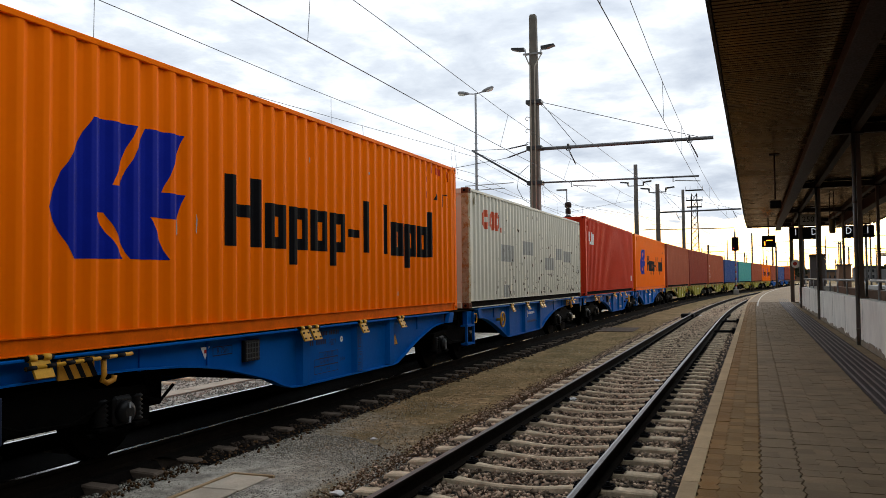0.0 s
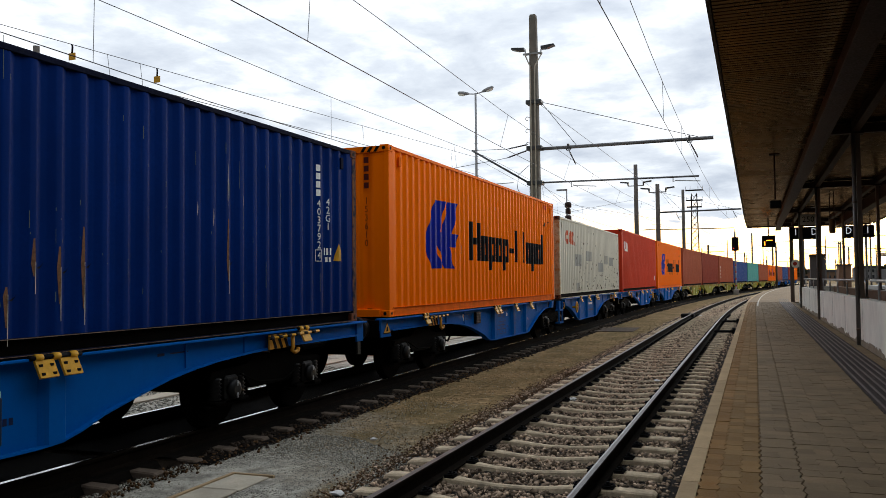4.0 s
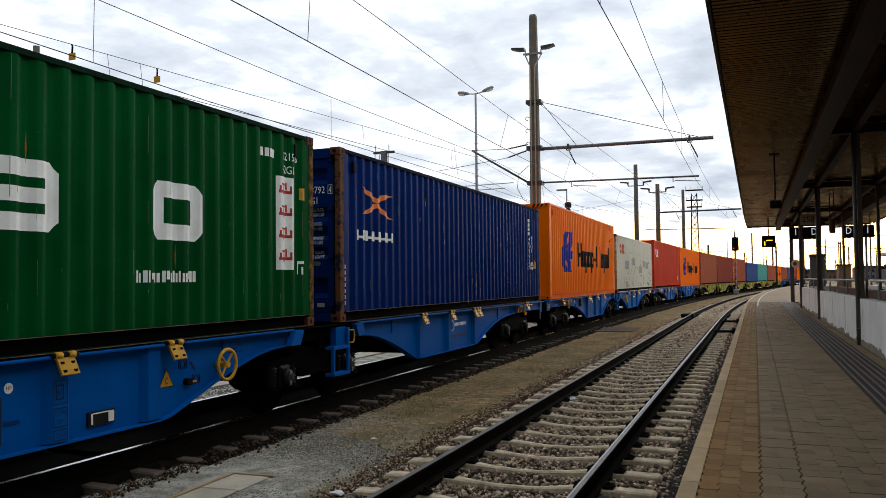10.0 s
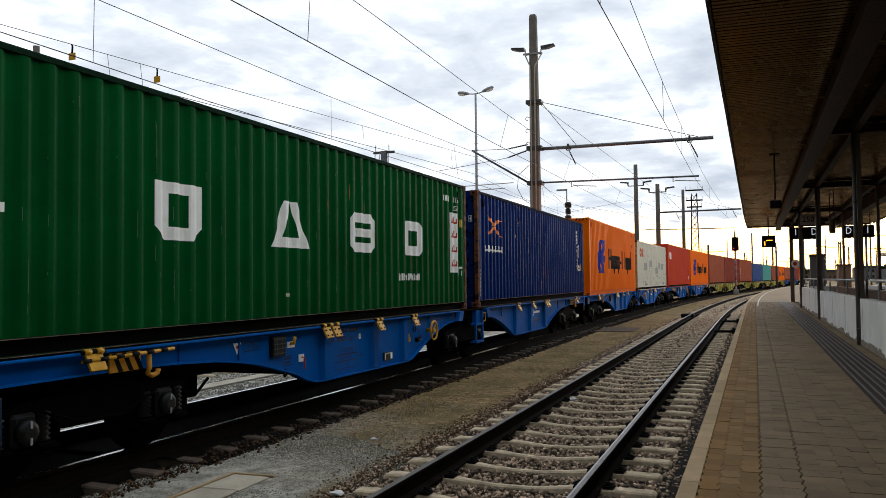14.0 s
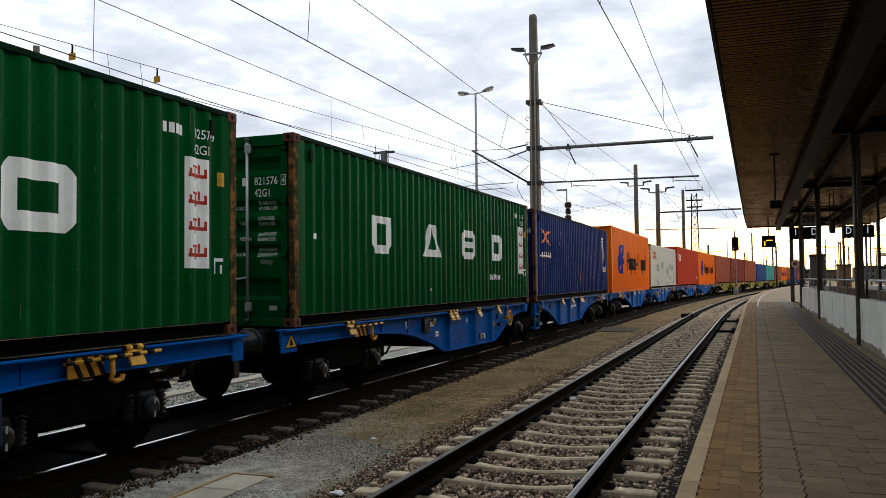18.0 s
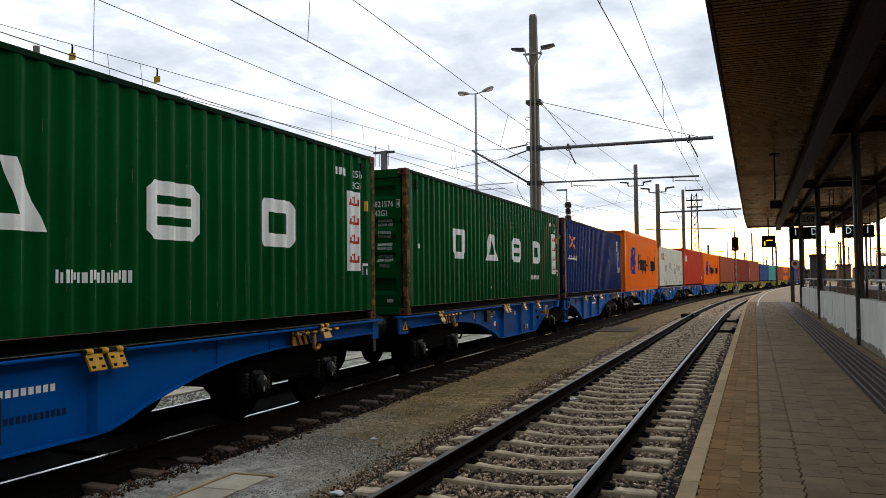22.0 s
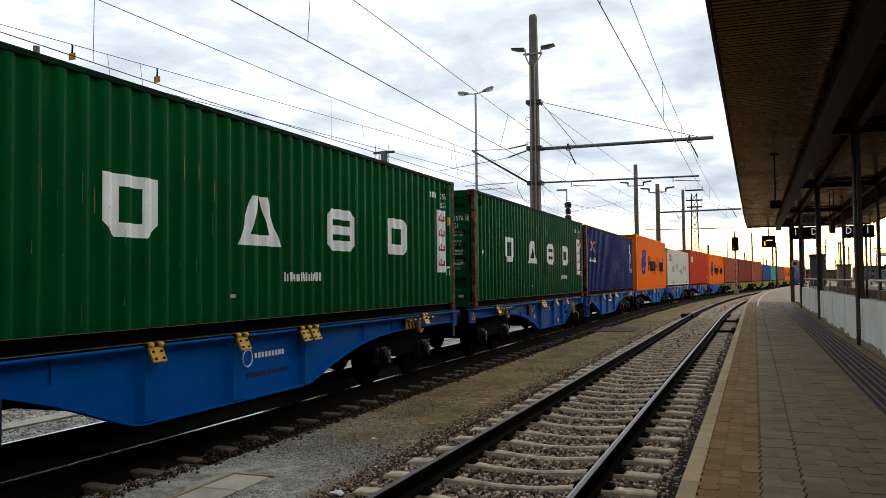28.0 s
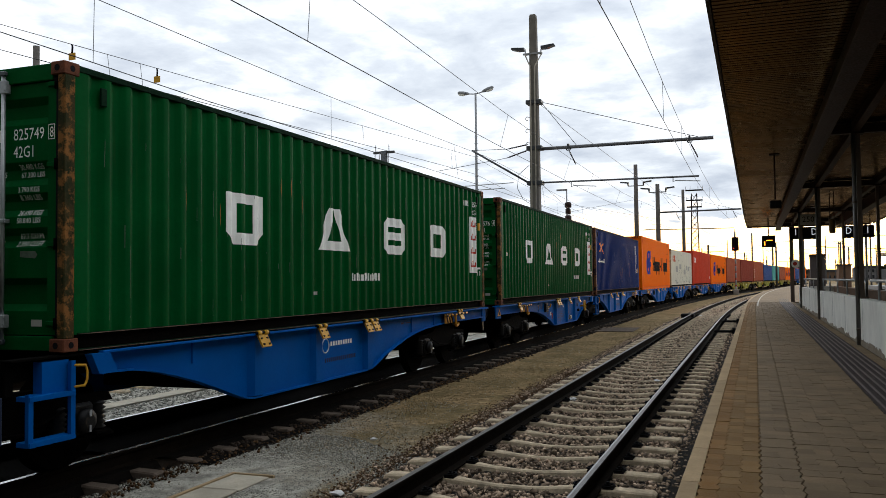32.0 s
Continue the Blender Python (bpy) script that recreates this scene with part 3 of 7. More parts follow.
def build_track(name, x, first, step, count, clips, label, rail_from, rail_to, top="rail_worn"):
    t = empty(name, Matrix(), label, "track", kind="structure")
    for k, dx in enumerate((-0.751, 0.751)):
        shared("rail", rail_mesh(x + dx, rail_from, rail_to, top, x == NEAR_X and k == 1), t, Matrix(), "rusty rail with a bright worn head")
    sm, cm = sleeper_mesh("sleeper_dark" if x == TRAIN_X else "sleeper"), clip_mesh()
    for k in range(count):
        s = first + k * step
        m = on_lane(x, s)
        shared("sleeper", sm, t, m @ pose(random.uniform(-0.02, 0.02), 0, random.uniform(-0.006, 0.006), 0, 0, random.uniform(-0.5, 0.5)))
        if k < clips:
            for dx in (-0.751, 0.751):
                shared("rail_clip", cm, t, m @ pose(dx, 0, 0))
    return t


def stones(name, label, places, mat="stone", category="ballast"):
    """Many small broken stones as one mesh: places are (x, y, z, size)."""
    rng = np.random.default_rng(len(places))
    p = np.array(places)
    n = len(p)
    base = np.array([(-1, -1, -1), (1, -1, -1), (1, 1, -1), (-1, 1, -1), (-1, -1, 1), (1, -1, 1), (1, 1, 1), (-1, 1, 1)], float)
    quads = np.array([(3, 2, 1, 0), (4, 5, 6, 7), (0, 1, 5, 4), (1, 2, 6, 5), (2, 3, 7, 6), (3, 0, 4, 7)])
    v = base[None] * rng.uniform(0.45, 1.0, (n, 8, 3))
    v *= rng.uniform(0.55, 1.1, (n, 1, 3))
    q = rng.normal(size=(n, 4))
    q /= np.linalg.norm(q, axis=1)[:, None]
    w, x, y, z = q.T
    rot = np.stack([1 - 2 * (y * y + z * z), 2 * (x * y - z * w), 2 * (x * z + y * w), 2 * (x * y + z * w), 1 - 2 * (x * x + z * z), 2 * (y * z - x * w), 2 * (x * z - y * w), 2 * (y * z + x * w), 1 - 2 * (x * x + y * y)], 1).reshape(n, 3, 3)
    v = np.einsum("nij,nkj->nki", rot, v) * (p[:, 3] / 2)[:, None, None] + p[:, None, :3]
    f = (quads[None] + (np.arange(n) * 8)[:, None, None]).reshape(-1)
    me = bpy.data.meshes.new(name)
    me.vertices.add(n * 8)
    me.vertices.foreach_set("co", v.reshape(-1))
    me.loops.add(n * 24)
    me.loops.foreach_set("vertex_index", f.astype(np.int32))
    me.polygons.add(n * 6)
    me.polygons.foreach_set("loop_start", np.arange(n * 6, dtype=np.int32) * 4)
    me.update(calc_edges=True)
    me.materials.append(M[mat])
    return tagged(new(name, me), label, category, kind="stuff")


def ballast_places(x, spans, half, level, first, step):
    """Stones round the sleepers of a track: spans of (from, to, stones to the metre, size)."""
    out = []
    for a, b, per, size in spans:
        for _ in range(int((b - a) * per)):
            s, dx = random.uniform(a, b), random.uniform(-half, half)
            k = (s - first) / step
            near = abs(k - round(k)) * step < (0.070 if abs(dx) < 0.35 else 0.106)
            if near and abs(dx) < 1.31:
                continue
            if abs(abs(dx) - 0.751) < 0.085 and random.random() < 0.8:
                continue
            px, py, _ = lane(x + dx, s, x)
            edge = max(0.0, abs(dx) - 1.25) / max(0.01, half - 1.25)
            if random.random() < edge * 0.75:
                continue
            out.append((px, py, level - (0.016 if x == NEAR_X and abs(dx) < 0.5 else 0.0) - 0.012 - 0.035 * edge + random.uniform(-0.014, 0.016), size * random.uniform(0.6, 1.35)))
    return out


def build_tracks():
    build_track("track_near", NEAR_X, 3.0 - 17 * 0.655, 0.655, 167, 81, "station track with rusty rails on weathered concrete sleepers", -12, 235)
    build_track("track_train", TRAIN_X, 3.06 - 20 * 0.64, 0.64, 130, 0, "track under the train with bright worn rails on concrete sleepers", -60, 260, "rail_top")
    for x, name in ((NEAR_X, "ballast_bed_near"), (TRAIN_X, "ballast_bed_train")):
        prof = [(-1.75, -0.26), (-1.45, -0.207), (1.45, -0.207), (1.75, -0.26)]
        if x == NEAR_X:
            prof[1:3] = [(-1.45, -0.212), (-0.62, -0.218), (-0.4, -0.234), (0.4, -0.234), (0.62, -0.218), (1.45, -0.212)]
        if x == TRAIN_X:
            # near-black for oil and under-train shade, up to the rail feet; sunk at the near sleeper ends, filled
            # further along
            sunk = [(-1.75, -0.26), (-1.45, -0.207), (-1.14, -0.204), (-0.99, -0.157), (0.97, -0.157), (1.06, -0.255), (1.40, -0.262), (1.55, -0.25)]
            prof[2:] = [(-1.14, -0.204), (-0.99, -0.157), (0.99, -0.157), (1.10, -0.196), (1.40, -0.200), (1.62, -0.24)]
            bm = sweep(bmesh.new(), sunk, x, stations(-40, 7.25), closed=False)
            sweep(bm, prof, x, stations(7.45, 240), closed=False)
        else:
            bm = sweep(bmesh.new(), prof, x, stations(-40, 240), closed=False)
        tagged(new(name, mesh_of(name, bm, "bed" if x == NEAR_X else "oily_shaded_bed")), "bed of the broken-stone ballast, coloured near-black for shade", "ballast", kind="structure")
    pl = ballast_places(NEAR_X, [(-8.5, 3.5, 1700, 0.055), (3.5, 13, 2500, 0.046), (13, 24, 1300, 0.052), (24, 45, 520, 0.068), (45, 90, 200, 0.10)], 1.62, -0.206, 3.0, 0.655)
    pl += [(NEAR_X - 1.45 - abs(random.gauss(0, 0.10)), random.uniform(4.5, 30), -0.212, random.uniform(0.018, 0.04)) for _ in range(3000)]
    stones("ballast_near", "loose brown-grey ballast stones between the sleepers", pl)
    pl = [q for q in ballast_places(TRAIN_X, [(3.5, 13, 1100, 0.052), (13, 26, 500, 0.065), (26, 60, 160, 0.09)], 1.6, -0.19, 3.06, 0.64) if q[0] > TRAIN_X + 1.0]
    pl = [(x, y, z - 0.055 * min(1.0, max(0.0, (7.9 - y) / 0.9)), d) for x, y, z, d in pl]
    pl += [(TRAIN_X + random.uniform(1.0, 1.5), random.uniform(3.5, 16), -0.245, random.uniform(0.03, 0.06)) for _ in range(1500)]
    stones("ballast_train", "loose oily brown ballast stones, coloured darker for the train's shade", pl, "oily_shaded_stone")
    pl = []
    while len(pl) < 30000:
        x, y = random.uniform(-5.75, -3.45), random.uniform(4.2, 12.5) if random.random() < 0.8 else random.uniform(12.5, 24)
        if 1.1 * x + y + 1.6 * noise.noise((x * 0.9, y * 0.9, 3.0)) > 4.4 and random.random() < 0.94:
            continue
        pl.append((x, y, -0.215, random.uniform(0.009, 0.022)))
        if y > 12.5 and len(pl) > 29000:
            break
    stones("gravel", "fine grey gravel strewn between the tracks", pl, "gravel", category="gravel")
    pl = [(random.uniform(-5.7, -3.5), random.uniform(8.0, 18), -0.214, random.uniform(0.008, 0.017)) for _ in range(7000)]
    pl += [(random.uniform(-5.2, -3.7), random.uniform(18, 40), -0.213, random.uniform(0.010, 0.022)) for _ in range(2500)]
    stones("pebbles", "scattered small brown pebbles and clods on the earth", pl, "earth_stone", category="pebbles")
    pl = [(NEAR_X - 1.35 - abs(random.gauss(0, 0.17)), random.uniform(4.5, 18), -0.207, random.uniform(0.012, 0.028)) for _ in range(3200)]
    pl += [(TRAIN_X + 1.35 + random.gauss(0, 0.12), random.uniform(5, 20), -0.20, random.uniform(0.02, 0.045)) for _ in range(700)]
    stones("leaf_litter", "dry reddish-brown leaf litter along the ballast edge", pl, "dry_leaf", category="leaves")


M["bare_base"] = material("bare_flaked_render", (0.27, 0.225, 0.17), 0.9, vary=0.35, scale=8, fine=50, bump=0.4)
# black base colour carries the shade under the train as well as oil
M["oily_shaded_bed"] = material("oil_and_shade_black_bed", (0.006, 0.005, 0.004), 0.95, vary=0.45, scale=6, fine=45, bump=0.6, spec=0.02)
# near-black, so that shade in the gaps between stones is painted in
M["bed"] = material("shade_dark_ballast_bed", (0.010, 0.008, 0.006), 0.95, vary=0.45, scale=6, fine=45, bump=0.6)


def build_platform():
    # body of the platform with its edge wall
    bm = sweep(bmesh.new(), [(-0.36, -0.3), (-0.36, PLATFORM_Z - 0.13), (-0.25, PLATFORM_Z - 0.05), (5.0, PLATFORM_Z - 0.05), (5.0, -0.3)], 0.0, stations(-25, 150))
    body = new("platform", mesh_of("platform", bm, "joint"))
    tagged(body, "station platform of concrete with block paving", "platform", kind="structure")
    # edge slabs, one metre each
    for k in range(156):
        s0, s1 = -8.0 + k * 1.0, -8.0 + k * 1.0 + 0.992
        if k % 2 and k > 90:
            continue
        if k > 90:
            s1 += 1.0
        b = sweep(bmesh.new(), [(-0.425, PLATFORM_Z - 0.14), (-0.425, PLATFORM_Z - 0.012), (-0.413, PLATFORM_Z), (-0.322, PLATFORM_Z), (-0.322, PLATFORM_Z - 0.14)], 0.0, [s0, s1])
        part("edge_slab", b, "coping", body)
    # block paving: bone-shaped blocks, stained ones next to the edge
    d = 0.165

    def paver(bm, xa, xb, s, ga, gb):
        """One block between two toothed joints, with half the joint's width taken off each side."""
        i, g = 0.0095, 0.0006
        xa, xb = xa + ga, xb - gb
        pts = [(xa, -d / 2 + g), (xb, -d / 2 + g), (xb + i, -d / 5), (xb - i, d / 5), (xb, d / 2 - g), (xa, d / 2 - g), (xa - i, d / 5), (xa + i, -d / 5)]
        z = PLATFORM_Z + random.uniform(-0.0022, 0.002)
        xm = (xa + xb) / 2
        top, low = [], []
        for a, b in pts:
            px, py, _ = lane(xm + (a - xm) * 0.992, s + b * 0.992, 0.0)
            top.append(bm.verts.new((px, py, z)))
            px, py, _ = lane(a, s + b, 0.0)
            low.append(bm.verts.new((px, py, z - 0.012)))
        bm.faces.new(top)
        for k in range(8):
            bm.faces.new((low[k], low[(k + 1) % 8], top[(k + 1) % 8], top[k]))

    def half_joint(x):
        """Half the width of the joint at x: two joints have opened, the rest are tight."""
        return 0.0038 if abs(x - 0.007) < 0.01 or abs(x - 0.2293) < 0.01 else 0.0006

    def course(lines, mat, s_from, s_to, loose_to, name):
        """Rows of blocks between the joints given; every second row has its blocks halved."""
        rest = bmesh.new()
        s, r = s_from, 0
        while s < s_to:
            for k, (x0, x1) in enumerate(zip(lines, lines[1:])):
                cuts = [x0, (x0 + x1) / 2, x1] if (r + k) % 2 and x1 - x0 > 0.15 else [x0, x1]
                for xa, xb in zip(cuts, cuts[1:]):
                    if 3.59 < s < loose_to:
                        b = bmesh.new()
                        paver(b, xa, xb, s, half_joint(xa), half_joint(xb))
                        part("paver", b, mat, body)
                    else:
                        paver(rest, xa, xb, s, half_joint(xa), half_joint(xb))
            s += d
            r += 1
        ob = part(name, rest, mat, body)
        tagged(ob, kind="stuff")

    course([-0.318, -0.2153], "paver_rusty", -7.455, 42, 8.6, "rusty_paving")
    course([-0.2153, -0.1042, 0.007], "paver_stained", -7.455, 42, 8.6, "stained_paving")
    course([0.007 + 0.2223 * k for k in range(5)] + [0.995], "paver", -7.455, 42, 9.6, "block_paving")
    course([1.502, 1.64], "paver", -7.455, 42, 3.6, "border_paving")
    course([1.64 + 0.2223 * k for k in range(16)], "paver", -7.455, 6.9, 3.6, "wide_paving")
    bm = sweep(bmesh.new(), [(-0.318, PLATFORM_Z - 0.05), (-0.318, PLATFORM_Z - 0.001), (5.0, PLATFORM_Z - 0.001), (5.0, PLATFORM_Z - 0.05)], 0.0, stations(42.2, 150))
    part("far_paving", bm, "paver", body)
    # guide strip for the blind: ribbed plates
    for k in range(-22, 90):
        s = 3.6 + k * 0.5
        b = sweep(bmesh.new(), [(1.0, PLATFORM_Z - 0.03), (1.003, PLATFORM_Z - 0.002), (1.495, PLATFORM_Z - 0.002), (1.498, PLATFORM_Z - 0.03)], 0.0, [s + 0.002, s + 0.498])
        plate = part("guide_plate", b, "tactile", body)
        b = bmesh.new()
        for j in range(6):
            x0 = 1.035 + j * 0.08
            sweep(b, [(x0, PLATFORM_Z - 0.004), (x0 + 0.005, PLATFORM_Z + 0.005), (x0 + 0.023, PLATFORM_Z + 0.005), (x0 + 0.028, PLATFORM_Z - 0.004)], 0.0, [s + 0.004, s + 0.496])
        part("ribs", b, "rib", plate)
    # white line where the platform goes on in the open
    bm = sweep(bmesh.new(), [(0.06, PLATFORM_Z), (0.06, PLATFORM_Z + 0.004), (0.115, PLATFORM_Z + 0.004), (0.115, PLATFORM_Z)], 0.0, stations(36.5, 140))
    part("white_line", bm, "line_paint", body, "white painted safety line")


def build_parapet():
    """The white wall round the stairs down from the platform, with its handrail."""
    wall = new("wall_stairs", mesh_of("wall_stairs", boxed(1.655, 1.83, 7.0, 36.3, PLATFORM_Z, 1.335, bevel=0.012), "white_wall"))
    tagged(wall, "whitewashed concrete parapet of the stairs with flaking paint", "wall", kind="structure")
    bm = bmesh.new()
    y, h = 7.0, 0.12
    while y < 36.2:
        step = random.uniform(0.02, 0.09)
        h1 = min(0.12, max(0.035, h + random.uniform(-0.035, 0.035)))
        e = min(36.3, y + step)
        prism(bm, [(y, PLATFORM_Z), (e, PLATFORM_Z), (e, PLATFORM_Z + h1), (y, PLATFORM_Z + h)], 1.648, 1.6585)
        y, h = e, h1
    part("plinth", bm, "bare_base", wall, "bare brown base where the paint has flaked off")
    for y in (12.6, 15.35, 18.2, 21.0, 23.8, 26.6, 29.4, 32.2):
        part("joint", boxed(1.651, 1.658, y, y + 0.006, PLATFORM_Z + 0.09, 1.32), "concrete", wall)
    far = new("wall_stairs_far", mesh_of("wall_stairs_far", boxed(2.91, 3.09, 7.0, 36.3, PLATFORM_Z, 1.335, bevel=0.012), "brick_far"))
    tagged(far, "brown parapet on the far side of the stairs", "wall", kind="structure")
    end = new("wall_stairs_end", mesh_of("wall_stairs_end", boxed(1.83, 2.91, 36.1, 36.3, PLATFORM_Z, 1.335, bevel=0.012), "white_wall"))
    tagged(end, "short end wall of the stairs", "wall", kind="structure")
    for a, b in ((7.0, 15.2), (15.9, 36.0)):
        r = empty("handrail", pose(1.78, 0, 1.335), "round grey steel handrail on the parapet", "handrail")
        part("bar", rod(bmesh.new(), (0, a, 0.30), (0, b, 0.30), 0.026, 10), "galvanised", r)
        part("end_bend", pipe(bmesh.new(), [(0, a, 0.30), (0, a - 0.06, 0.26), (0, a - 0.07, 0.0)], 0.024, 8), "galvanised", r)
        y = a + 1.0
        while y < b:
            part("support", pipe(bmesh.new(), [(0, y, 0.0), (0, y, 0.20), (0, y, 0.285)], 0.018, 8), "galvanised", r)
            y += 2.1


def build_canopy():
    top = 4.14
    end = 42.6
    # ceiling of narrow metal slats that run across
    bm = bmesh.new()
    s, pitch = 2.0, 0.105
    rows = []
    while s < end:
        dip = random.uniform(0.0015, 0.0060)
        rows += [(s, top), (s + pitch * 0.60, top - dip), (s + pitch * 0.62, top + 0.03), (s + pitch * 0.98, top + 0.03)]
        s += pitch
    high_bay = 0.17
    for xa, xb, up in ((-0.30, 1.1, 0.0), (1.1, 3.62, high_bay), (3.62, 5.0, 0.0)):
        vs = []
        for s, z in rows:
            a, b = lane(xa, s, 0.0), lane(xb, s, 0.0)
            vs.append([bm.verts.new((q[0], q[1], z + up)) for q in (a, b)])
        for r0, r1 in zip(vs, vs[1:]):
            bm.faces.new((r0[0], r0[1], r1[1], r1[0]))
    tagged(new("ceiling", mesh_of("ceiling", bm, "canopy")), "brown slatted sheet-metal ceiling of the platform canopy", "ceiling", kind="structure")
    roof = empty("canopy", Matrix(), "flat platform canopy roof of dark brown steel", "canopy", kind="structure")
    for xa, xb, up in ((-0.33, 1.09, 0.0), (1.09, 3.63, high_bay), (3.63, 5.1, 0.0)):
        part("roof", sweep(bmesh.new(), [(xa, top + 0.06 + up), (xa, top + 0.35 + up), (xb, top + 0.35 + up), (xb, top + 0.06 + up)], 0.0, stations(-25, end)), "canopy_steel", roof)
    for xa, xb in ((-0.345, -0.31), (5.06, 5.1)):
        part("fascia", sweep(bmesh.new(), [(xa, top - 0.03), (xa, top + 0.33), (xb, top + 0.33), (xb, top - 0.03)], 0.0, stations(-25, end)), "canopy_steel", roof, "dark edge trim")
    part("end_trim", boxed(-0.3, 5.05, end - 0.02, end + 0.05, top - 0.06, top + 0.30), "canopy_steel", roof)
    part("end_trim", boxed(1.2, 3.5, end - 0.02, end + 0.05, top + 0.30, top + 0.55), "canopy_steel", roof)
    # deep girders along the canopy, on both sides of the middle bay
    for xa, xb, low in ((0.94, 1.12, top - 0.215), (3.5, 3.72, top - 0.17)):
        part("girder", sweep(bmesh.new(), [(xa, low), (xa, top + 0.50), (xb, top + 0.50), (xb, low)], 0.0, stations(-25, end - 0.3)), "canopy_steel", roof, "deep dark girder")
        part("flange", sweep(bmesh.new(), [(xa - 0.03, low - 0.025), (xa - 0.03, low - 0.003), (xb + 0.03, low - 0.003), (xb + 0.03, low - 0.025)], 0.0, stations(-25, end - 0.3)), "canopy_steel", roof)
    # beams over the two rows of posts, and beams across from girder to girder
    for x in (1.66, 3.12):
        part("beam", sweep(bmesh.new(), [(x - 0.06, top + 0.02), (x - 0.06, top + 0.20), (x + 0.06, top + 0.20), (x + 0.06, top + 0.02)], 0.0, stations(-25, end - 0.3)), "canopy_steel", roof)
    for s in (-2.6, 6.5, 15.7, 24.9, 34.2, 40.3):
        q = part("cross_beam", boxed(1.2, 3.5, -0.07, 0.07, 0.0, 0.15), "canopy_steel", roof)
        q.matrix_basis = on_lane(0.0, s, top)
    for s in (-2.6, 6.5, 15.7, 24.9, 34.2):
        for x in (1.69, 3.12):
            foot = 0.0 if s < 7.0 else 1.335 - PLATFORM_Z
            high = top - PLATFORM_Z
            post = empty("canopy_post", on_lane(x, s, PLATFORM_Z, 0.0), "dark brown steel post that carries the canopy", "post", "canopy posts")
            b = bmesh.new()
            for side in (-1, 1):
                box(b, -0.036, 0.036, side * 0.085 - 0.008, side * 0.085 + 0.008, foot, high)
            box(b, -0.030, -0.018, -0.08, 0.08, foot, high)
            part("shaft", b, "post_steel", post)
            part("foot_plate", boxed(-0.034, 0.10, -0.12, 0.12, foot, foot + 0.025), "post_steel", post)
            part("head_plate", boxed(-0.10, 0.10, -0.13, 0.13, high - 0.02, high), "canopy_steel", post)
            if x < 2:
                pipe_ = part("downpipe", rod(bmesh.new(), (-0.066, -0.02, 0.0), (-0.066, -0.02, high), 0.034, 12), "downpipe", post, "pale grey rainwater downpipe")
                for z in (0.25, 1.3, 2.4):
                    part("pipe_clamp", rod(bmesh.new(), (-0.066, -0.02, z), (-0.066, -0.02, z + 0.035), 0.038, 12), "post_steel", pipe_)


build_ground()
build_tracks()
build_parapet()
build_canopy()


# ---- the train ----
# (station of the end, length, height, paint, mark, kind of wagon, wagon paint)
TRAIN = [
    # this first container stays out of view, added to shade the next one's door
    (-13.3, LENGTH, 2.591, "green", "", "front", "wagon_blue"),
    (0.0, LENGTH, 2.591, "green", "v", "rear", "wagon_blue"),
    (13.49, LENGTH, 2.591, "green", "u", "front", "wagon_blue"),
    (26.46, LENGTH, 2.591, "navy", "x", "rear", "wagon_blue"),
    (39.87, LENGTH, 2.896, "orange", "h", "front", "wagon_blue"),
    (52.83, LENGTH, 2.591, "white", "c", "rear", "wagon_blue"),
    (66.1, LENGTH, 2.896, "red", "k", "front", "wagon_blue"),
    (79.2, LENGTH, 2.896, "orange", "h", "rear", "wagon_blue"),
    (92.6, LENGTH, 2.896, "brown", "", "front", "wagon_lime"),
    (105.5, LENGTH, 2.896, "maroon", "", "rear", "wagon_lime"),
    (118.8, LENGTH, 2.896, "brown", "t", "front", "wagon_lime"),
    (132.2, LENGTH, 2.591, "blue", "", "rear", "wagon_lime"),
    (145.2, LENGTH, 2.591, "teal", "", "front", "wagon_lime"),
    (158.4, LENGTH, 2.591, "brown", "", "rear", "wagon_lime"),
    (171.4, 6.058, 2.591, "orange", "h", "front", "wagon_lime"),
    (184.8, LENGTH, 2.591, "brown", "", "rear", "wagon_blue"),
    (197.8, LENGTH, 2.591, "blue", "", "front", "wagon_blue"),
    (211.2, LENGTH, 2.591, "maroon", "", "rear", "wagon_blue"),
    (224.2, LENGTH, 2.896, "orange", "", "front", "wagon_blue"),
]
BED = 1.115
HALF = 1.219
PITCH_U, DEEP = 0.278, 0.036


def facets(a, b):
    """The folds of a corrugated panel from a to b: (where, how deep)."""
    out = [(a, 0.0)]
    n = int((b - a - 0.08) / PITCH_U)
    u = a + (b - a - n * PITCH_U) / 2
    for k in range(n):
        out += [(u + 0.036, 0.0), (u + 0.104, -DEEP), (u + 0.174, -DEEP), (u + 0.242, 0.0)]
        u += PITCH_U
    out.append((b, 0.0))
    # each bend is rounded off over a few millimetres
    soft = [out[0]]
    for (u0, d0), (u1, d1), (u2, d2) in zip(out, out[1:], out[2:]):
        p, q = 0.011 / (u1 - u0), 0.011 / (u2 - u1)
        soft += [(u1 - 0.011, d1 + (d0 - d1) * p), (u1, d1 + ((d0 - d1) * p + (d2 - d1) * q) * 0.22), (u1 + 0.011, d1 + (d2 - d1) * q)]
    return soft + [out[-1]]


def clip_poly(poly, lo, hi):
    for sign, lim in ((1, lo), (-1, -hi)):
        out = []
        for k, b in enumerate(poly):
            a = poly[k - 1]
            ia, ib = sign * a[0] >= lim, sign * b[0] >= lim
            if ia != ib:
                t = (sign * lim - a[0]) / (b[0] - a[0])
                out.append((sign * lim, a[1] + t * (b[1] - a[1])))
            if ib:
                out.append(b)
        poly = out
        if len(poly) < 3:
            return []
    return poly


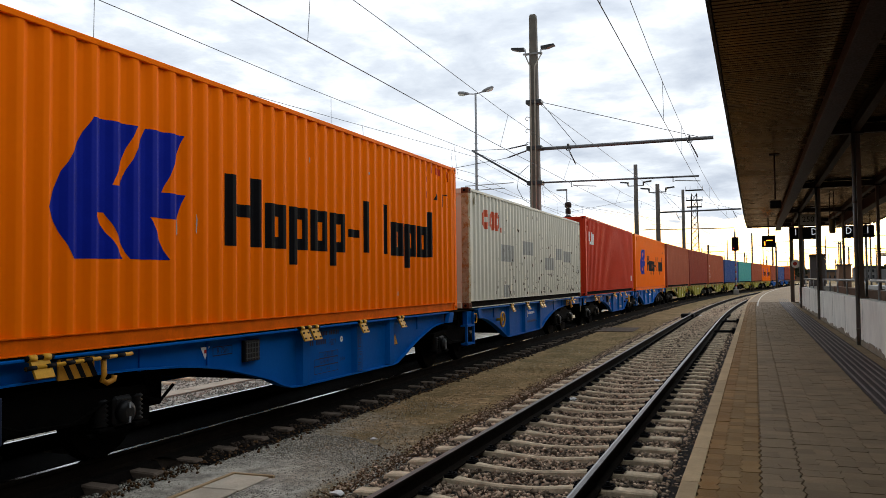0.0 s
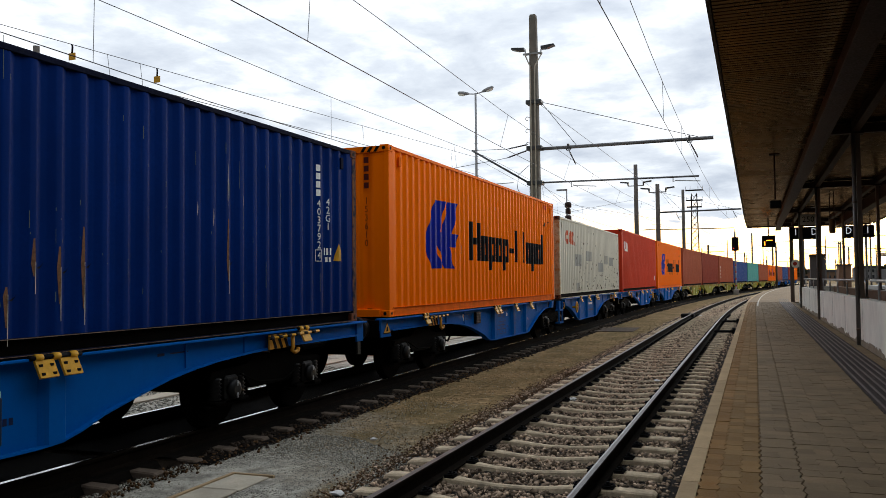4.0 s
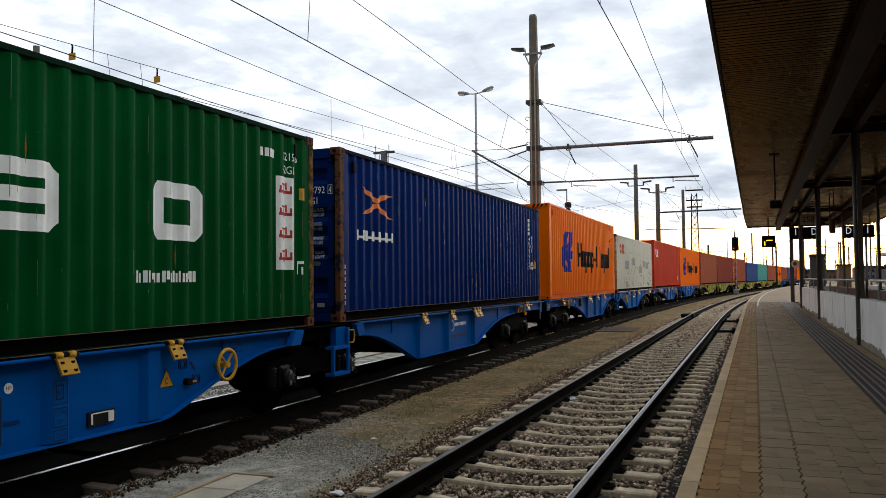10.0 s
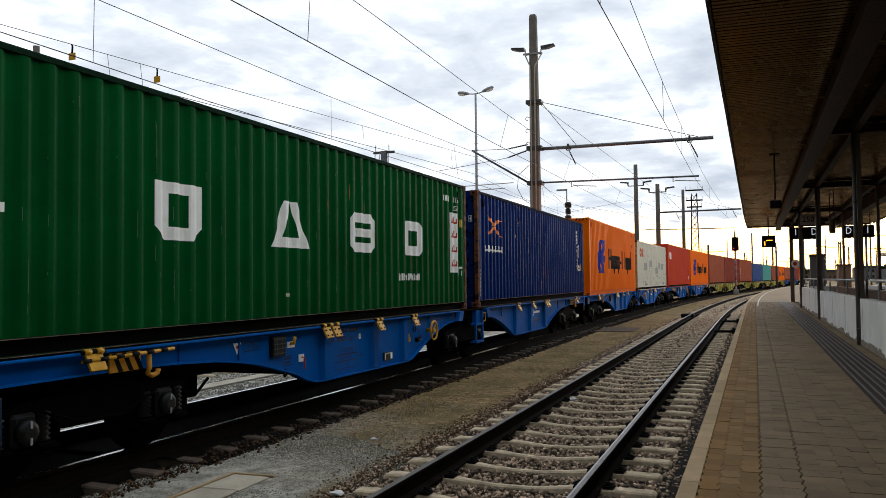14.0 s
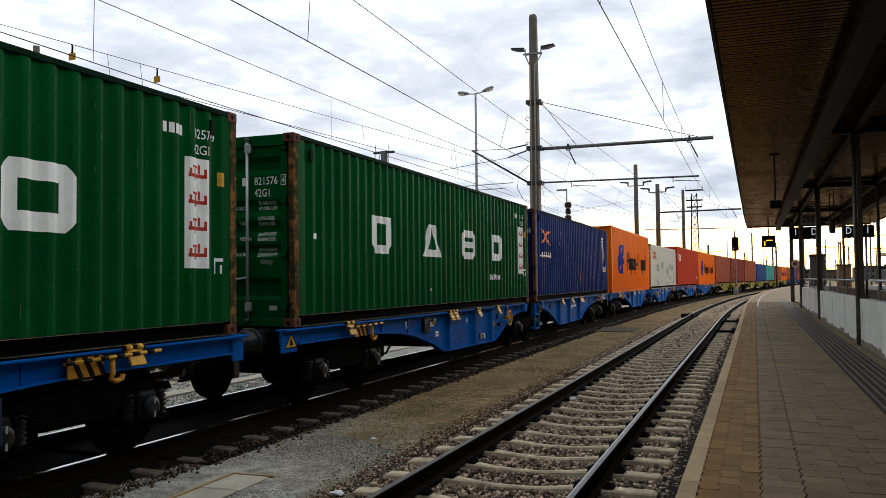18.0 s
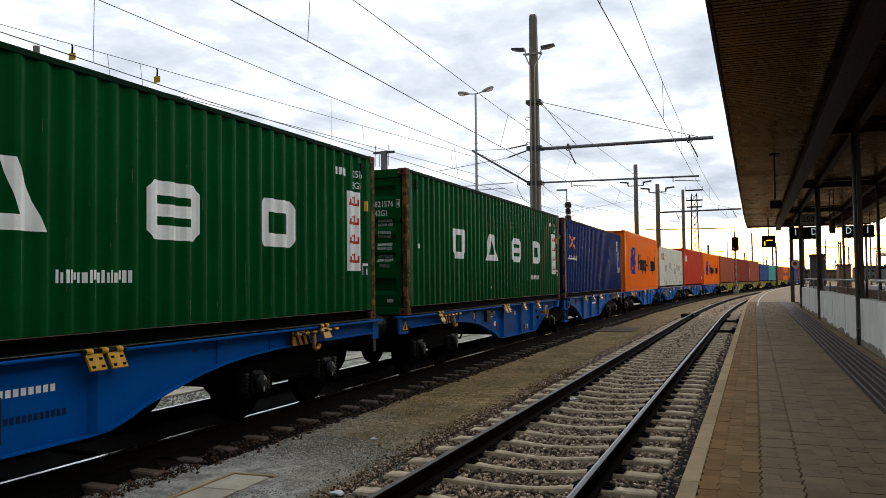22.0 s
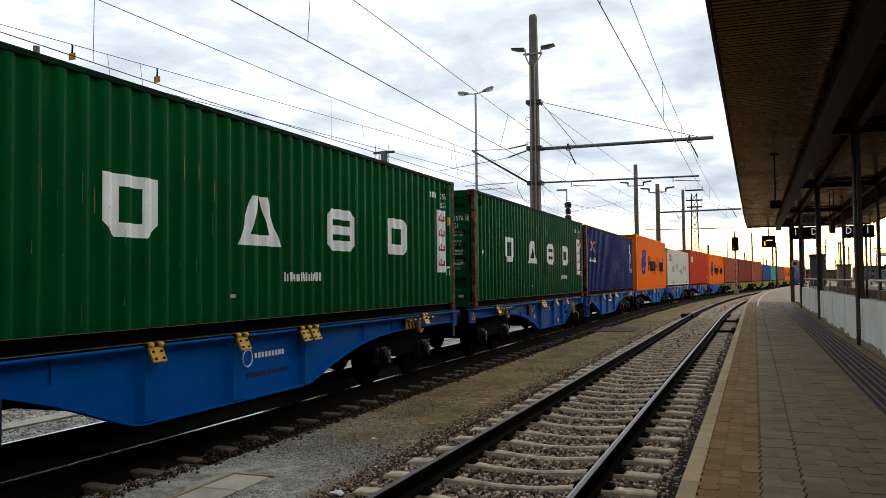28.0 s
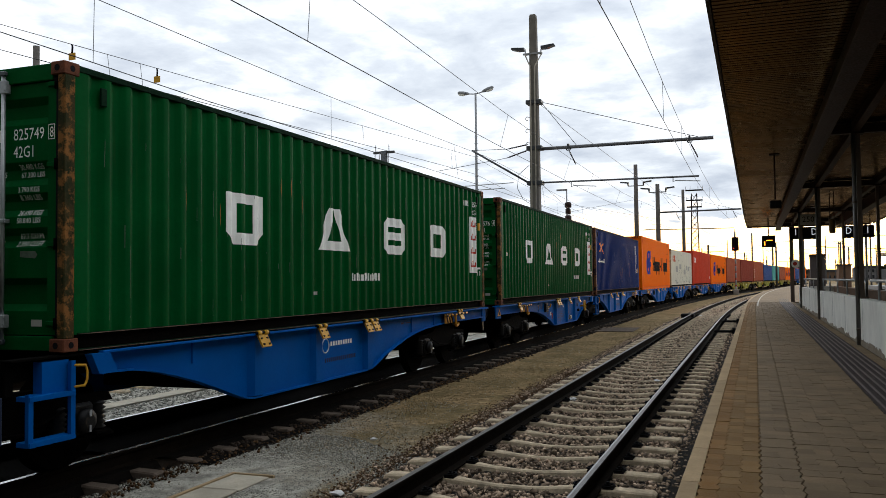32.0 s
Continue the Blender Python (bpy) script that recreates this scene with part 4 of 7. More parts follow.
def painted(name, polys, fold, mat, parent, label="", side=1):
    """Paint that follows the folds of a corrugated wall: polygons of (along, up), each convex."""
    bm = bmesh.new()
    base = HALF - 0.008 + 0.0025
    for poly in polys:
        for (u0, d0), (u1, d1) in zip(fold, fold[1:]):
            c = clip_poly([(a - 0.05, b) for a, b in poly], u0, u1)
            if c and u1 > u0:
                vs = [bm.verts.new((side * (base + d0 + (d1 - d0) * (u - u0) / (u1 - u0)), u, z)) for u, z in c]
                try:
                    bm.faces.new(vs)
                except ValueError:
                    pass
    bmesh.ops.remove_doubles(bm, verts=bm.verts[:], dist=0.0008)
    bmesh.ops.recalc_face_normals(bm, faces=bm.faces[:])
    for f in bm.faces:
        if f.normal.x < 0:
            f.normal_flip()
    return part(name, bm, mat, parent, label)


def write_fold(body, size, mat, thing, fold, u, z, wide=1.0, label=""):
    """Stencilled writing laid over the folds of the side wall."""
    me = text_mesh(body, size, mat).copy()
    us, ds = [q[0] for q in fold], [q[1] for q in fold]
    bm = bmesh.new()
    bm.from_mesh(me)
    for v in bm.verts:
        v.co = (0.0, u + v.co.x * wide, z + v.co.y)
    lo, hi = min(v.co.y for v in bm.verts), max(v.co.y for v in bm.verts)
    for cut in us:
        if lo < cut < hi:
            bmesh.ops.bisect_plane(bm, geom=bm.verts[:] + bm.edges[:] + bm.faces[:], plane_co=(0, cut, 0), plane_no=(0, 1, 0))
    for v in bm.verts:
        v.co.x = HALF - 0.008 + 0.0045 + float(np.interp(v.co.y, us, ds))
    bm.to_mesh(me)
    bm.free()
    return shared("number", me, thing, Matrix(), label)


def rect(u0, u1, z0, z1):
    return [(u0, z0), (u1, z0), (u1, z1), (u0, z1)]


def frame_shape(u0, u1, z0, z1, t, c=0.08):
    """A block frame with cut corners, as convex pieces."""
    return [[(u0, z0 + c), (u0 + c, z0), (u1 - c, z0), (u1, z0 + c), (u1, z0 + t), (u0, z0 + t)], [(u0, z1 - c), (u0, z1 - t), (u1, z1 - t), (u1, z1 - c), (u1 - c, z1), (u0 + c, z1)],
            rect(u0, u0 + t, z0 + t, z1 - t), rect(u1 - t, u1, z0 + t, z1 - t)]


def bars(u0, u1, z0, z1, seed, gap=0.35):
    """A row of upright bars that stands for writing."""
    rng = random.Random(seed)
    out, u = [], u0
    h = z1 - z0
    while u < u1:
        w = h * rng.uniform(0.16, 0.42)
        out.append(rect(u, min(u1, u + w), z0 + (h * 0.0 if rng.random() < 0.7 else h * 0.25), z1 - (0 if rng.random() < 0.6 else h * 0.2)))
        u += w + h * gap * rng.uniform(0.5, 1.0)
    return out


def marks(kind, thing, fold, length, height):
    if kind in ("u", "v"):
        # four large off-white block signs, a line below them and a tall notice with red writing
        w = "large off-white painted block shape"

        p = painted
        p("block_sign", [rect(2.48, 2.72, 1.19, 1.66), rect(3.03, 3.28, 1.19, 1.66), [(2.48, 1.19), (2.66, 1.05), (3.10, 1.05), (3.28, 1.19)], rect(2.72, 3.03, 1.54, 1.66)], fold, "letter", thing, w)
        p("block_sign", [[(4.68, 1.05), (4.90, 1.05), (5.02, 1.36), (5.15, 1.66), (4.98, 1.66)], [(5.15, 1.66), (5.30, 1.66), (5.62, 1.05), (5.39, 1.05), (5.27, 1.36)], [(4.90, 1.05), (5.39, 1.05), (5.338, 1.185), (4.952, 1.185)]], fold, "letter", thing, w)
        p("block_sign", frame_shape(6.90, 7.75, 1.05, 1.66, 0.15, 0.09) + [rect(7.05, 7.60, 1.29, 1.42)], fold, "letter", thing, w)
        p("block_sign", frame_shape(8.97, 9.77, 1.05, 1.66, 0.17, 0.10), fold, "letter", thing, w)
        a = 8.76 if kind == "u" else 5.75
        for q in bars(a, a + 0.92, 0.61, 0.73, 4, 0.2):
            p("line_bar", [q], fold, "letter", thing)
        p("notice", [rect(11.33, 11.72, 0.76, 1.97)], fold, "letter", thing, "tall off-white notice")
        for k in range(4):
            z = 1.80 - k * 0.29
            marks_ = [(u0, u1, z0, z1) for u0, u1, z0, z1 in ((11.37, 11.68, z - 0.045, z - 0.005), (11.38, 11.42, z - 0.01, z + 0.05), (11.46, 11.50 + 0.03 * (k % 2), z - 0.075, z + 0.085), (11.56, 11.60, z + 0.0, z + 0.10), (11.645, 11.68, z - 0.03, z + 0.06), (11.43, 11.55, z + 0.06, z + 0.085))]
            painted("red_line", [rect(*q) for q in marks_], [(u, d + 0.0015) for u, d in fold], "red_mark", thing, "red line of bars")
        p("code_bar", [rect(10.98 + q * 0.085, 11.04 + q * 0.085, 2.185, 2.295) for q in range(4)], fold, "letter", thing, "white row of stencilled bars")
        write_fold("821576" if kind == "u" else "825749", 0.15, "letter", thing, fold, 11.62, 2.24, 0.86, "white stencilled number")
        write_fold("42G1", 0.15, "letter", thing, fold, 11.55, 2.065, 0.86, "white stencilled size code")
        p("data_mark", [rect(11.86, 11.98, 0.84, 0.88), rect(11.86, 11.88, 0.70, 0.84), rect(11.93, 11.96, 0.70, 0.80)], fold, "letter", thing)
        p("yellow_tag", [rect(11.90, 12.0, 1.70, 1.86)], fold, "yellow", thing, "small yellow tag")
        p("scuff", [rect(5.0, 5.16, 0.41, 0.455) if kind == "u" else rect(4.5, 4.66, 0.42, 0.465)], fold, "patch", thing, "small pale smudge")
    elif kind == "x":
        arms = []
        for cx, cz, pts in ((1.38, 1.86, ((0.83, 2.08), (1.0, 2.02), (1.2, 1.95))), (1.38, 1.86, ((2.0, 2.02), (1.75, 2.0), (1.55, 1.95))), (1.38, 1.86, ((0.82, 1.65), (1.05, 1.70), (1.2, 1.77))), (1.38, 1.86, ((2.0, 1.62), (1.75, 1.68), (1.55, 1.77)))):
            (ax, az), (bx, bz), (mx, mz) = pts
            arms += [[(ax, az), (bx, bz - 0.035), (bx, bz + 0.035)], [(bx, bz - 0.035), (mx, mz - 0.05), (mx, mz + 0.05), (bx, bz + 0.035)], [(mx, mz - 0.05), (cx, cz if mz > cz else cz - 0.075), (cx, cz + 0.075 if mz > cz else cz), (mx, mz + 0.05)]]
        painted("emblem", arms, fold, "logo_orange", thing, "orange crossed emblem of four curved arms")
        for a in (0.68, 0.99, 1.25, 1.51, 1.77):
            painted("letter_bar", [q for q in (rect(a, a + 0.07, 1.24, 1.40), rect(a + 0.16, a + 0.215, 1.24, 1.40), rect(a + 0.07, a + 0.16, 1.27, 1.31))], fold, "letter", thing, "white row of block bars")
        for q in range(4):
            painted("code_bar", [rect(11.06, 11.13, 2.155 - q * 0.117, 2.245 - q * 0.117)], fold, "letter", thing)
        for q, ch in enumerate("403792"):
            write_fold(ch, 0.145, "letter", thing, fold, 11.05, 1.695 - q * 0.117, 0.85, "white upright stencilled number")
        write_fold("4", 0.13, "letter", thing, fold, 11.05, 0.965, 0.8)
        for q, ch in enumerate("42G1"):
            write_fold(ch, 0.145, "letter", thing, fold, 11.32, 1.735 - q * 0.117, 0.85, "white upright size code")
        painted("digit_frame", [rect(11.04, 11.048, 0.885, 1.05), rect(11.152, 11.16, 0.885, 1.05), rect(11.04, 11.16, 0.885, 0.893), rect(11.04, 11.16, 1.042, 1.05)], fold, "letter", thing)
        painted("data_mark", [rect(11.29, 11.32, 0.98, 1.08), rect(11.34, 11.37, 0.98, 1.08), rect(11.40, 11.44, 0.98, 1.08), rect(11.32, 11.36, 0.88, 0.95), rect(11.38, 11.42, 0.88, 0.95)], fold, "letter", thing)
        painted("warning_mark", [[(11.57, 0.90), (11.82, 0.90), (11.68, 1.16)]], fold, "yellow", thing, "yellow warning triangle")
        painted("edge_writing", [rect(0.20, 0.24, 0.25 + q * 0.09, 0.31 + q * 0.09) for q in range(7)], fold, "patch", thing, "pale upright row of bars")
        # a long gouge low on the wall: rust above and below it on the proud folds, and scrapes higher up
        runs, scrapes, gouges = [], [], []
        first = (fold[1][0] + fold[3][0]) / 2 - 0.036
        for u, z, up, down in ((6.155, 0.77, 0.22, 0.10), (6.445, 0.73, 0.20, 0.30), (6.735, 0.78, 0.34, 0.40), (8.945, 0.84, 0.50, 0.22), (5.885, 0.50, 0.08, 0.25)):
            u = first + PITCH_U * round((u - 0.05 - first) / PITCH_U) + 0.05
            runs += [[(u - 0.022, z), (u + 0.030, z - 0.02), (u + 0.022, z + up), (u + 0.004, z + up)], [(u - 0.02, z), (u + 0.006, z - down), (u + 0.022, z - down), (u + 0.030, z - 0.02)]]
            scrapes.append([(u + 0.020, z + 0.02), (u + 0.024, z - down - 0.15), (u + 0.032, z - down - 0.15), (u + 0.033, z + 0.02)])
            gouges.append([(u + 0.03, z - 0.03), (u + 0.11, z - 0.01), (u + 0.15, z + 0.02), (u + 0.10, z - 0.035)])
        for u, z, h in ((8.93, 1.50, 0.55), (8.655, 1.25, 0.2), (8.365, 1.35, 0.15), (9.25, 1.5, 0.2), (4.447, 1.55, 0.22), (4.47, 1.30, 0.12), (3.55, 1.98, 0.16), (3.275, 1.68, 0.10), (3.80, 2.06, 0.03)):
            scrapes.append([(u - 0.006, z + h * 0.2), (u, z - h * 0.1), (u + 0.010, z + h * 0.5), (u + 0.002, z + h)])
        gouges += [[(3.50, 2.12), (3.555, 2.06), (3.58, 2.18), (3.56, 2.30)], [(3.73, 2.08), (3.84, 2.07), (3.85, 2.10)]]
        for name, polys, mat, text in (("rust_staining", runs, "rust_dull", "brown rust running along the folds"), ("scraped_paint", scrapes, "patch", "pale scrapes through the paint"), ("gouge", gouges, "black", "dark gouges in the steel")):
            painted(name, polys, [(u, d + 0.0012) for u, d in fold], mat, thing, text)["kind"] = "stuff"
    elif kind == "h":
        k = length / LENGTH
        h0 = 0.0 if height > 2.7 else -0.15

        def sc(poly):
            return [((u + 0.20) * k, z + h0) for u, z in poly]
        logo = [[(1.53, 1.27), (1.82, 0.83), (2.47, 0.84), (2.10, 1.22), (2.10, 1.27)], [(1.53, 1.27), (3.26, 1.27), (3.39, 1.54), (1.66, 1.54)], [(1.66, 1.54), (2.29, 1.54), (2.64, 2.16), (2.05, 2.15), (1.69, 1.61)],
                [(2.40, 1.54), (3.03, 1.54), (3.38, 2.18), (2.78, 2.16)], [(2.21, 1.27), (2.83, 1.27), (3.13, 0.84), (2.55, 0.84)]]
        painted("emblem", [sc(q) for q in logo], fold, "logo_blue", thing, "large dark blue angular emblem")
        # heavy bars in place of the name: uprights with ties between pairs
        word = [rect(4.13, 4.32, 1.03, 1.87), rect(4.32, 4.65, 1.38, 1.53), rect(4.65, 4.85, 1.03, 1.87), rect(7.25, 7.58, 1.27, 1.39), rect(7.79, 7.96, 1.05, 1.86), rect(8.50, 8.66, 1.05, 1.87), rect(10.52, 10.70, 1.04, 1.89)]
        for u, deep in ((4.98, 0), (5.56, 1), (6.12, 0), (6.68, 1), (8.82, 0), (9.42, 1), (10.0, 0)):
            word += [rect(u, u + 0.19, 1.03 - 0.2 * deep, 1.60), rect(u + 0.31, u + 0.49, 1.03, 1.60), rect(u + 0.19, u + 0.31, 1.03, 1.18), rect(u + 0.19, u + 0.31, 1.44, 1.60)]
        painted("letter_bar", [sc(word[0]), sc(word[1]), sc(word[2])], fold, "black", thing, "heavy black bars tied together")
        for q in word[3:7]:
            painted("letter_bar", [sc(q)], fold, "black", thing)
        for k2 in range(7, len(word), 4):
            painted("letter_block", [sc(q) for q in word[k2:k2 + 4]], fold, "black", thing)
        painted("number", [rect(u * k, (u + 0.07) * k, height - 0.26, height - 0.13) for u in (10.6, 10.85, 11.1, 11.3, 11.5, 11.7)] + [rect(10.6 * k, 10.68 * k, height - 0.45, height - 0.35), rect(10.6 * k, 10.68 * k, height - 0.75, height - 0.62)], fold, "red", thing, "faint red row of bars")
        painted("warning_mark", [[(11.05 * k, height - 0.75), (11.25 * k, height - 0.75), (11.15 * k, height - 0.62)], rect(11.55 * k, 11.58 * k, height - 0.85, height - 0.60), rect(11.75 * k, 11.78 * k, height - 0.85, height - 0.60), rect(11.58 * k, 11.75 * k, height - 0.62, height - 0.60)], fold, "black", thing)
        painted("scuff", [[(3.46, 1.10), (3.485, 1.13), (3.48, 1.30), (3.465, 1.24)], [(3.80, 1.16), (3.815, 1.14), (3.825, 1.30), (3.81, 1.36)], rect(6.3, 6.32, 2.25, 2.32), rect(9.3, 9.34, 0.35, 0.42), rect(6.5, 6.53, 0.5, 0.56), rect(8.2, 8.24, 2.3, 2.34)], fold, "patch", thing, "pale chips in the paint")
    elif kind == "c":
        for shape in (frame_shape(1.08, 1.60, 1.76, 2.20, 0.16, 0.09), frame_shape(1.64, 2.02, 1.76, 2.20, 0.14, 0.09), frame_shape(2.06, 2.44, 1.76, 2.20, 0.14, 0.09), [rect(2.48, 2.68, 1.74, 1.86)]):
            painted("emblem_block", shape, fold, "logo_red", thing, "orange-red rounded block")
        for q in (rect(2.5, 3.65, 1.05, 1.46), rect(4.55, 5.65, 1.26, 1.62), rect(7.0, 8.2, 0.88, 1.24), rect(8.4, 9.3, 1.2, 1.55), rect(9.5, 10.6, 1.15, 1.5), rect(2.75, 3.3, 0.18, 0.48)):
            painted("repair_patch", [q], fold, "patch", thing, "grey repainted patch")
        rng = random.Random(9)
        chips = []
        for q in range(420):
            u = 12.0 - 10.0 * rng.random() ** 1.4
            z = 0.2 + 0.9 * rng.random() ** 1.5 if rng.random() < 0.75 else rng.uniform(1.0, 2.3)
            chips.append(rect(u, u + rng.uniform(0.01, 0.045), z, z + rng.uniform(0.015, 0.10)))
        painted("chipped_paint", chips, fold, "rust", thing, "rusty chips in the paint")["kind"] = "stuff"
    elif kind == "k":
        painted("emblem", [rect(0.8, 1.05, 2.0, 2.36), rect(1.2, 1.4, 1.95, 2.36), rect(0.9, 1.7, 1.9, 2.0), rect(1.55, 1.75, 1.9, 2.3)], fold, "letter", thing, "small white block emblem")
        painted("number", [rect(11.6, 11.7, 0.5, 0.75)], fold, "letter", thing)
    elif kind == "t":
        painted("number", [rect(0.9, 1.1, 1.6 - 0.35 * q, 1.8 - 0.35 * q) for q in range(4)], fold, "letter", thing)


def start_seed(mark):
    return {"u": 3, "v": 5, "x": 7}.get(mark, 1)


def build_container(length, height, paint, mark, door, label, m):
    thing = empty("shipping_container", m, label, "container", "containers on the train")
    fold = facets(0.125, length - 0.125)
    for side in (1, -1):
        bm = bmesh.new()
        rows = [[bm.verts.new((side * (HALF - 0.008 + d), u, z)) for z in (0.15, height - 0.055)] for u, d in fold]
        for a, b in zip(rows, rows[1:]):
            bm.faces.new((a[0], b[0], b[1], a[1]) if side > 0 else (b[0], a[0], a[1], b[1])).smooth = True
        part("side_wall", bm, paint, thing)
        flush = 0.05 if paint == "orange" else 0.0
        # the darker copy paints the shade of the recess
        part("bottom_rail", prism(bmesh.new(), [(side * (a + flush if abs(a - HALF + 0.07) < 1e-6 else a), b) for a, b in ((HALF, 0.160), (HALF, 0.150), (HALF - 0.07, 0.146), (HALF - 0.07, 0.016), (HALF - 0.004, 0.013), (HALF - 0.004, 0.003), (HALF - 0.09, 0.003), (HALF - 0.09, 0.160))], 0.17, length - 0.17, "y"), paint + "_shade" if paint in ("green", "navy", "orange") else paint, thing, "recessed bottom rail")
        # the same darker copy draws a dark line along the top edge
        part("top_rail", boxed(side * HALF - 0.03 * (side > 0) - 0.0, side * HALF + 0.03 * (side < 0), 0.17, length - 0.17, height - 0.07, height - 0.01, bevel=0.006), paint + "_shade" if paint in ("green", "navy") else paint, thing)
        if paint in ("green", "navy"):
            for z in (0.0035, 0.150):
                part("rubbed_lip", boxed(min(side * (HALF - 0.01), side * (HALF + 0.0015)), max(side * (HALF - 0.01), side * (HALF + 0.0015)), 0.19, length - 0.19, z, z + 0.007), "lip", thing, "thin pale brown edge of the bottom rail")
    bm = bmesh.new()
    box(bm, -1.19, 1.19, 0.05, length - 0.05, height - 0.045, height - 0.02)
    part("roof", bm, paint, thing)
    part("floor_frame", boxed(-1.16, 1.16, 0.05, length - 0.05, 0.02, 0.14), "shaded", thing)
    worn = paint in ("green", "navy", "white")
    for side in (1, -1):
        for y0, y1 in ((0.0, 0.13), (length - 0.13, length)):
            deep = 0.16 if paint == "white" else 0.085
            x0, x1 = (HALF - deep, HALF) if side > 0 else (-HALF, -HALF + deep)
            part("corner_post", boxed(x0, x1, y0 + 0.004, y1 - 0.001, 0.118, height - 0.118, bevel=0.008), {"green": "post_green", "navy": "post_navy", "white": "post_white"}.get(paint, paint), thing, "rust-worn corner post" if worn else "")
            for z0 in (0.0, height - 0.118):
                bm = boxed(side * HALF - (0.162 if side > 0 else 0.002), side * HALF + (0.002 if side > 0 else 0.162), y0 - 0.003 + (0.0 if y0 else 0), y0 + 0.178 if y0 == 0 else y1 + 0.003, z0, z0 + 0.118, bevel=0.008)
                if y0 > 0:
                    bm.free()
                    bm = boxed(side * HALF - (0.162 if side > 0 else 0.002), side * HALF + (0.002 if side > 0 else 0.162), y1 - 0.178, y1 + 0.003, z0, z0 + 0.118, bevel=0.008)
                c = part("corner_casting", bm, "casting" if worn else paint, thing, "rusty corner casting" if worn else "")
                if side > 0:
                    yc = 0.09 if y0 == 0 else length - 0.09
                    hole = bmesh.new()
                    rod(hole, (HALF - 0.03, yc, z0 + 0.059), (HALF + 0.0035, yc, z0 + 0.059), 0.030, 10)
                    part("slot", hole, "black", c)
                    if y0 == 0:
                        part("slot", rod(bmesh.new(), (HALF - 0.085, 0.02, z0 + 0.059), (HALF - 0.085, -0.0065, z0 + 0.059), 0.030, 10), "black", c)
    if door:
        part("door_header", boxed(-1.07, 1.07, 0.01, 0.10, height - 0.16, height - 0.01, bevel=0.006), paint, thing)
        part("door_sill", boxed(-1.07, 1.07, 0.01, 0.12, 0.01, 0.14, bevel=0.006), paint, thing)
        # five pressed folds: a slope down into each, then a slope out again
        zs = [(0.15, 0.0), (0.362, 0.0), (0.425, 0.05), (0.60, 0.05), (0.66, 0.0)]
        for top_, low_ in ((0.934, 1.114), (1.215, 1.427), (1.495, 1.715), (2.051, 2.295)):
            zs += [(top_, 0.0), (top_ + 0.065, 0.05), (low_ - 0.068, 0.05), (low_, 0.0)]
        zs.append((height - 0.17, 0.0))
        for side in (1, -1):
            leaf = empty("door", Matrix(), "", "")
            for key in list(leaf.keys()):
                del leaf[key]
            leaf.parent = thing
            x0, x1 = (0.05, 1.0) if side > 0 else (-1.0, -0.05)
            bm = bmesh.new()
            rows = [[bm.verts.new((x, 0.035 + d, z)) for x in (x0, x1)] for z, d in zs]
            for a, b in zip(rows, rows[1:]):
                bm.faces.new((a[0], a[1], b[1], b[0]))
            part("panel", bm, paint, leaf)
            for a, b in ((0.01, 0.05), (1.0, 1.105)):
                part("stile", boxed(min(side * a, side * b), max(side * a, side * b), 0.033, 0.10, 0.15, height - 0.17), paint, leaf)
            for x in (side * 0.19, side * 0.50):
                part("lock_rod", rod(bmesh.new(), (x, 0.0, 0.06), (x, 0.0, height - 0.05), 0.021, 10), "galvanised", leaf, "grey steel lock rod")
                for z, tall in ((0.27, 0.06), (1.18, 0.018), (height - 0.185, 0.06)):
                    bm = boxed(x - 0.03, x + 0.055, -0.026, 0.034, z - tall, z + tall, bevel=0.006)
                    for q in (-0.5, 0.5):
                        rod(bm, (x + 0.042, -0.034, z + tall * q), (x + 0.042, 0.0, z + tall * q), 0.009, 6)
                    part("bracket", bm, "galvanised", leaf)
                for z in (0.085, height - 0.06):
                    part("cam", boxed(x - 0.036, x + 0.036, -0.03, 0.03, z - 0.022, z + 0.022, bevel=0.008), "dark_steel", leaf)
                part("handle", pipe(bmesh.new(), [(x, -0.03, 0.66), (x - side * 0.12, -0.035, 0.65), (x - side * 0.28, -0.03, 0.64)], 0.013, 6), "galvanised", leaf)
            for z in (0.253, 0.958, 1.672, height - 0.195):
                hinge = part("hinge", boxed(side * 1.055 - 0.055, side * 1.055 + 0.055, 0.012, 0.036, z - 0.022, z + 0.022, bevel=0.006), paint, leaf)
                part("hinge_pin", rod(bmesh.new(), (side * 1.115, 0.016, z - 0.05), (side * 1.115, 0.016, z + 0.05), 0.022, 8), "shaded", hinge)
            part("gasket", boxed(side * 1.12 - 0.016, side * 1.12 + 0.016, 0.02, 0.06, 0.15, height - 0.17), "black", leaf)

        def write_door(name, body, cx, z, width, tall, label=""):
            """Stencilled writing of a given size laid over the folds of the door."""
            bm = bmesh.new()
            bm.from_mesh(text_mesh(body, 0.1, "letter"))
            xs, ys = [v.co.x for v in bm.verts], [v.co.y for v in bm.verts]
            kx, ky = width / (max(xs) - min(xs)), tall / (max(ys) - min(ys))
            mx, my = (max(xs) + min(xs)) / 2, (max(ys) + min(ys)) / 2
            for v in bm.verts:
                v.co = (cx + (v.co.x - mx) * kx, 0.0, z + (v.co.y - my) * ky)
            lo, hi = min(v.co.z for v in bm.verts), max(v.co.z for v in bm.verts)
            for cut, _ in zs:
                if lo < cut < hi:
                    bmesh.ops.bisect_plane(bm, geom=bm.verts[:] + bm.edges[:] + bm.faces[:], plane_co=(0, 0, cut), plane_no=(0, 0, 1))
            for v in bm.verts:
                v.co.y = 0.031 + float(np.interp(v.co.z, [q[0] for q in zs], [q[1] for q in zs]))
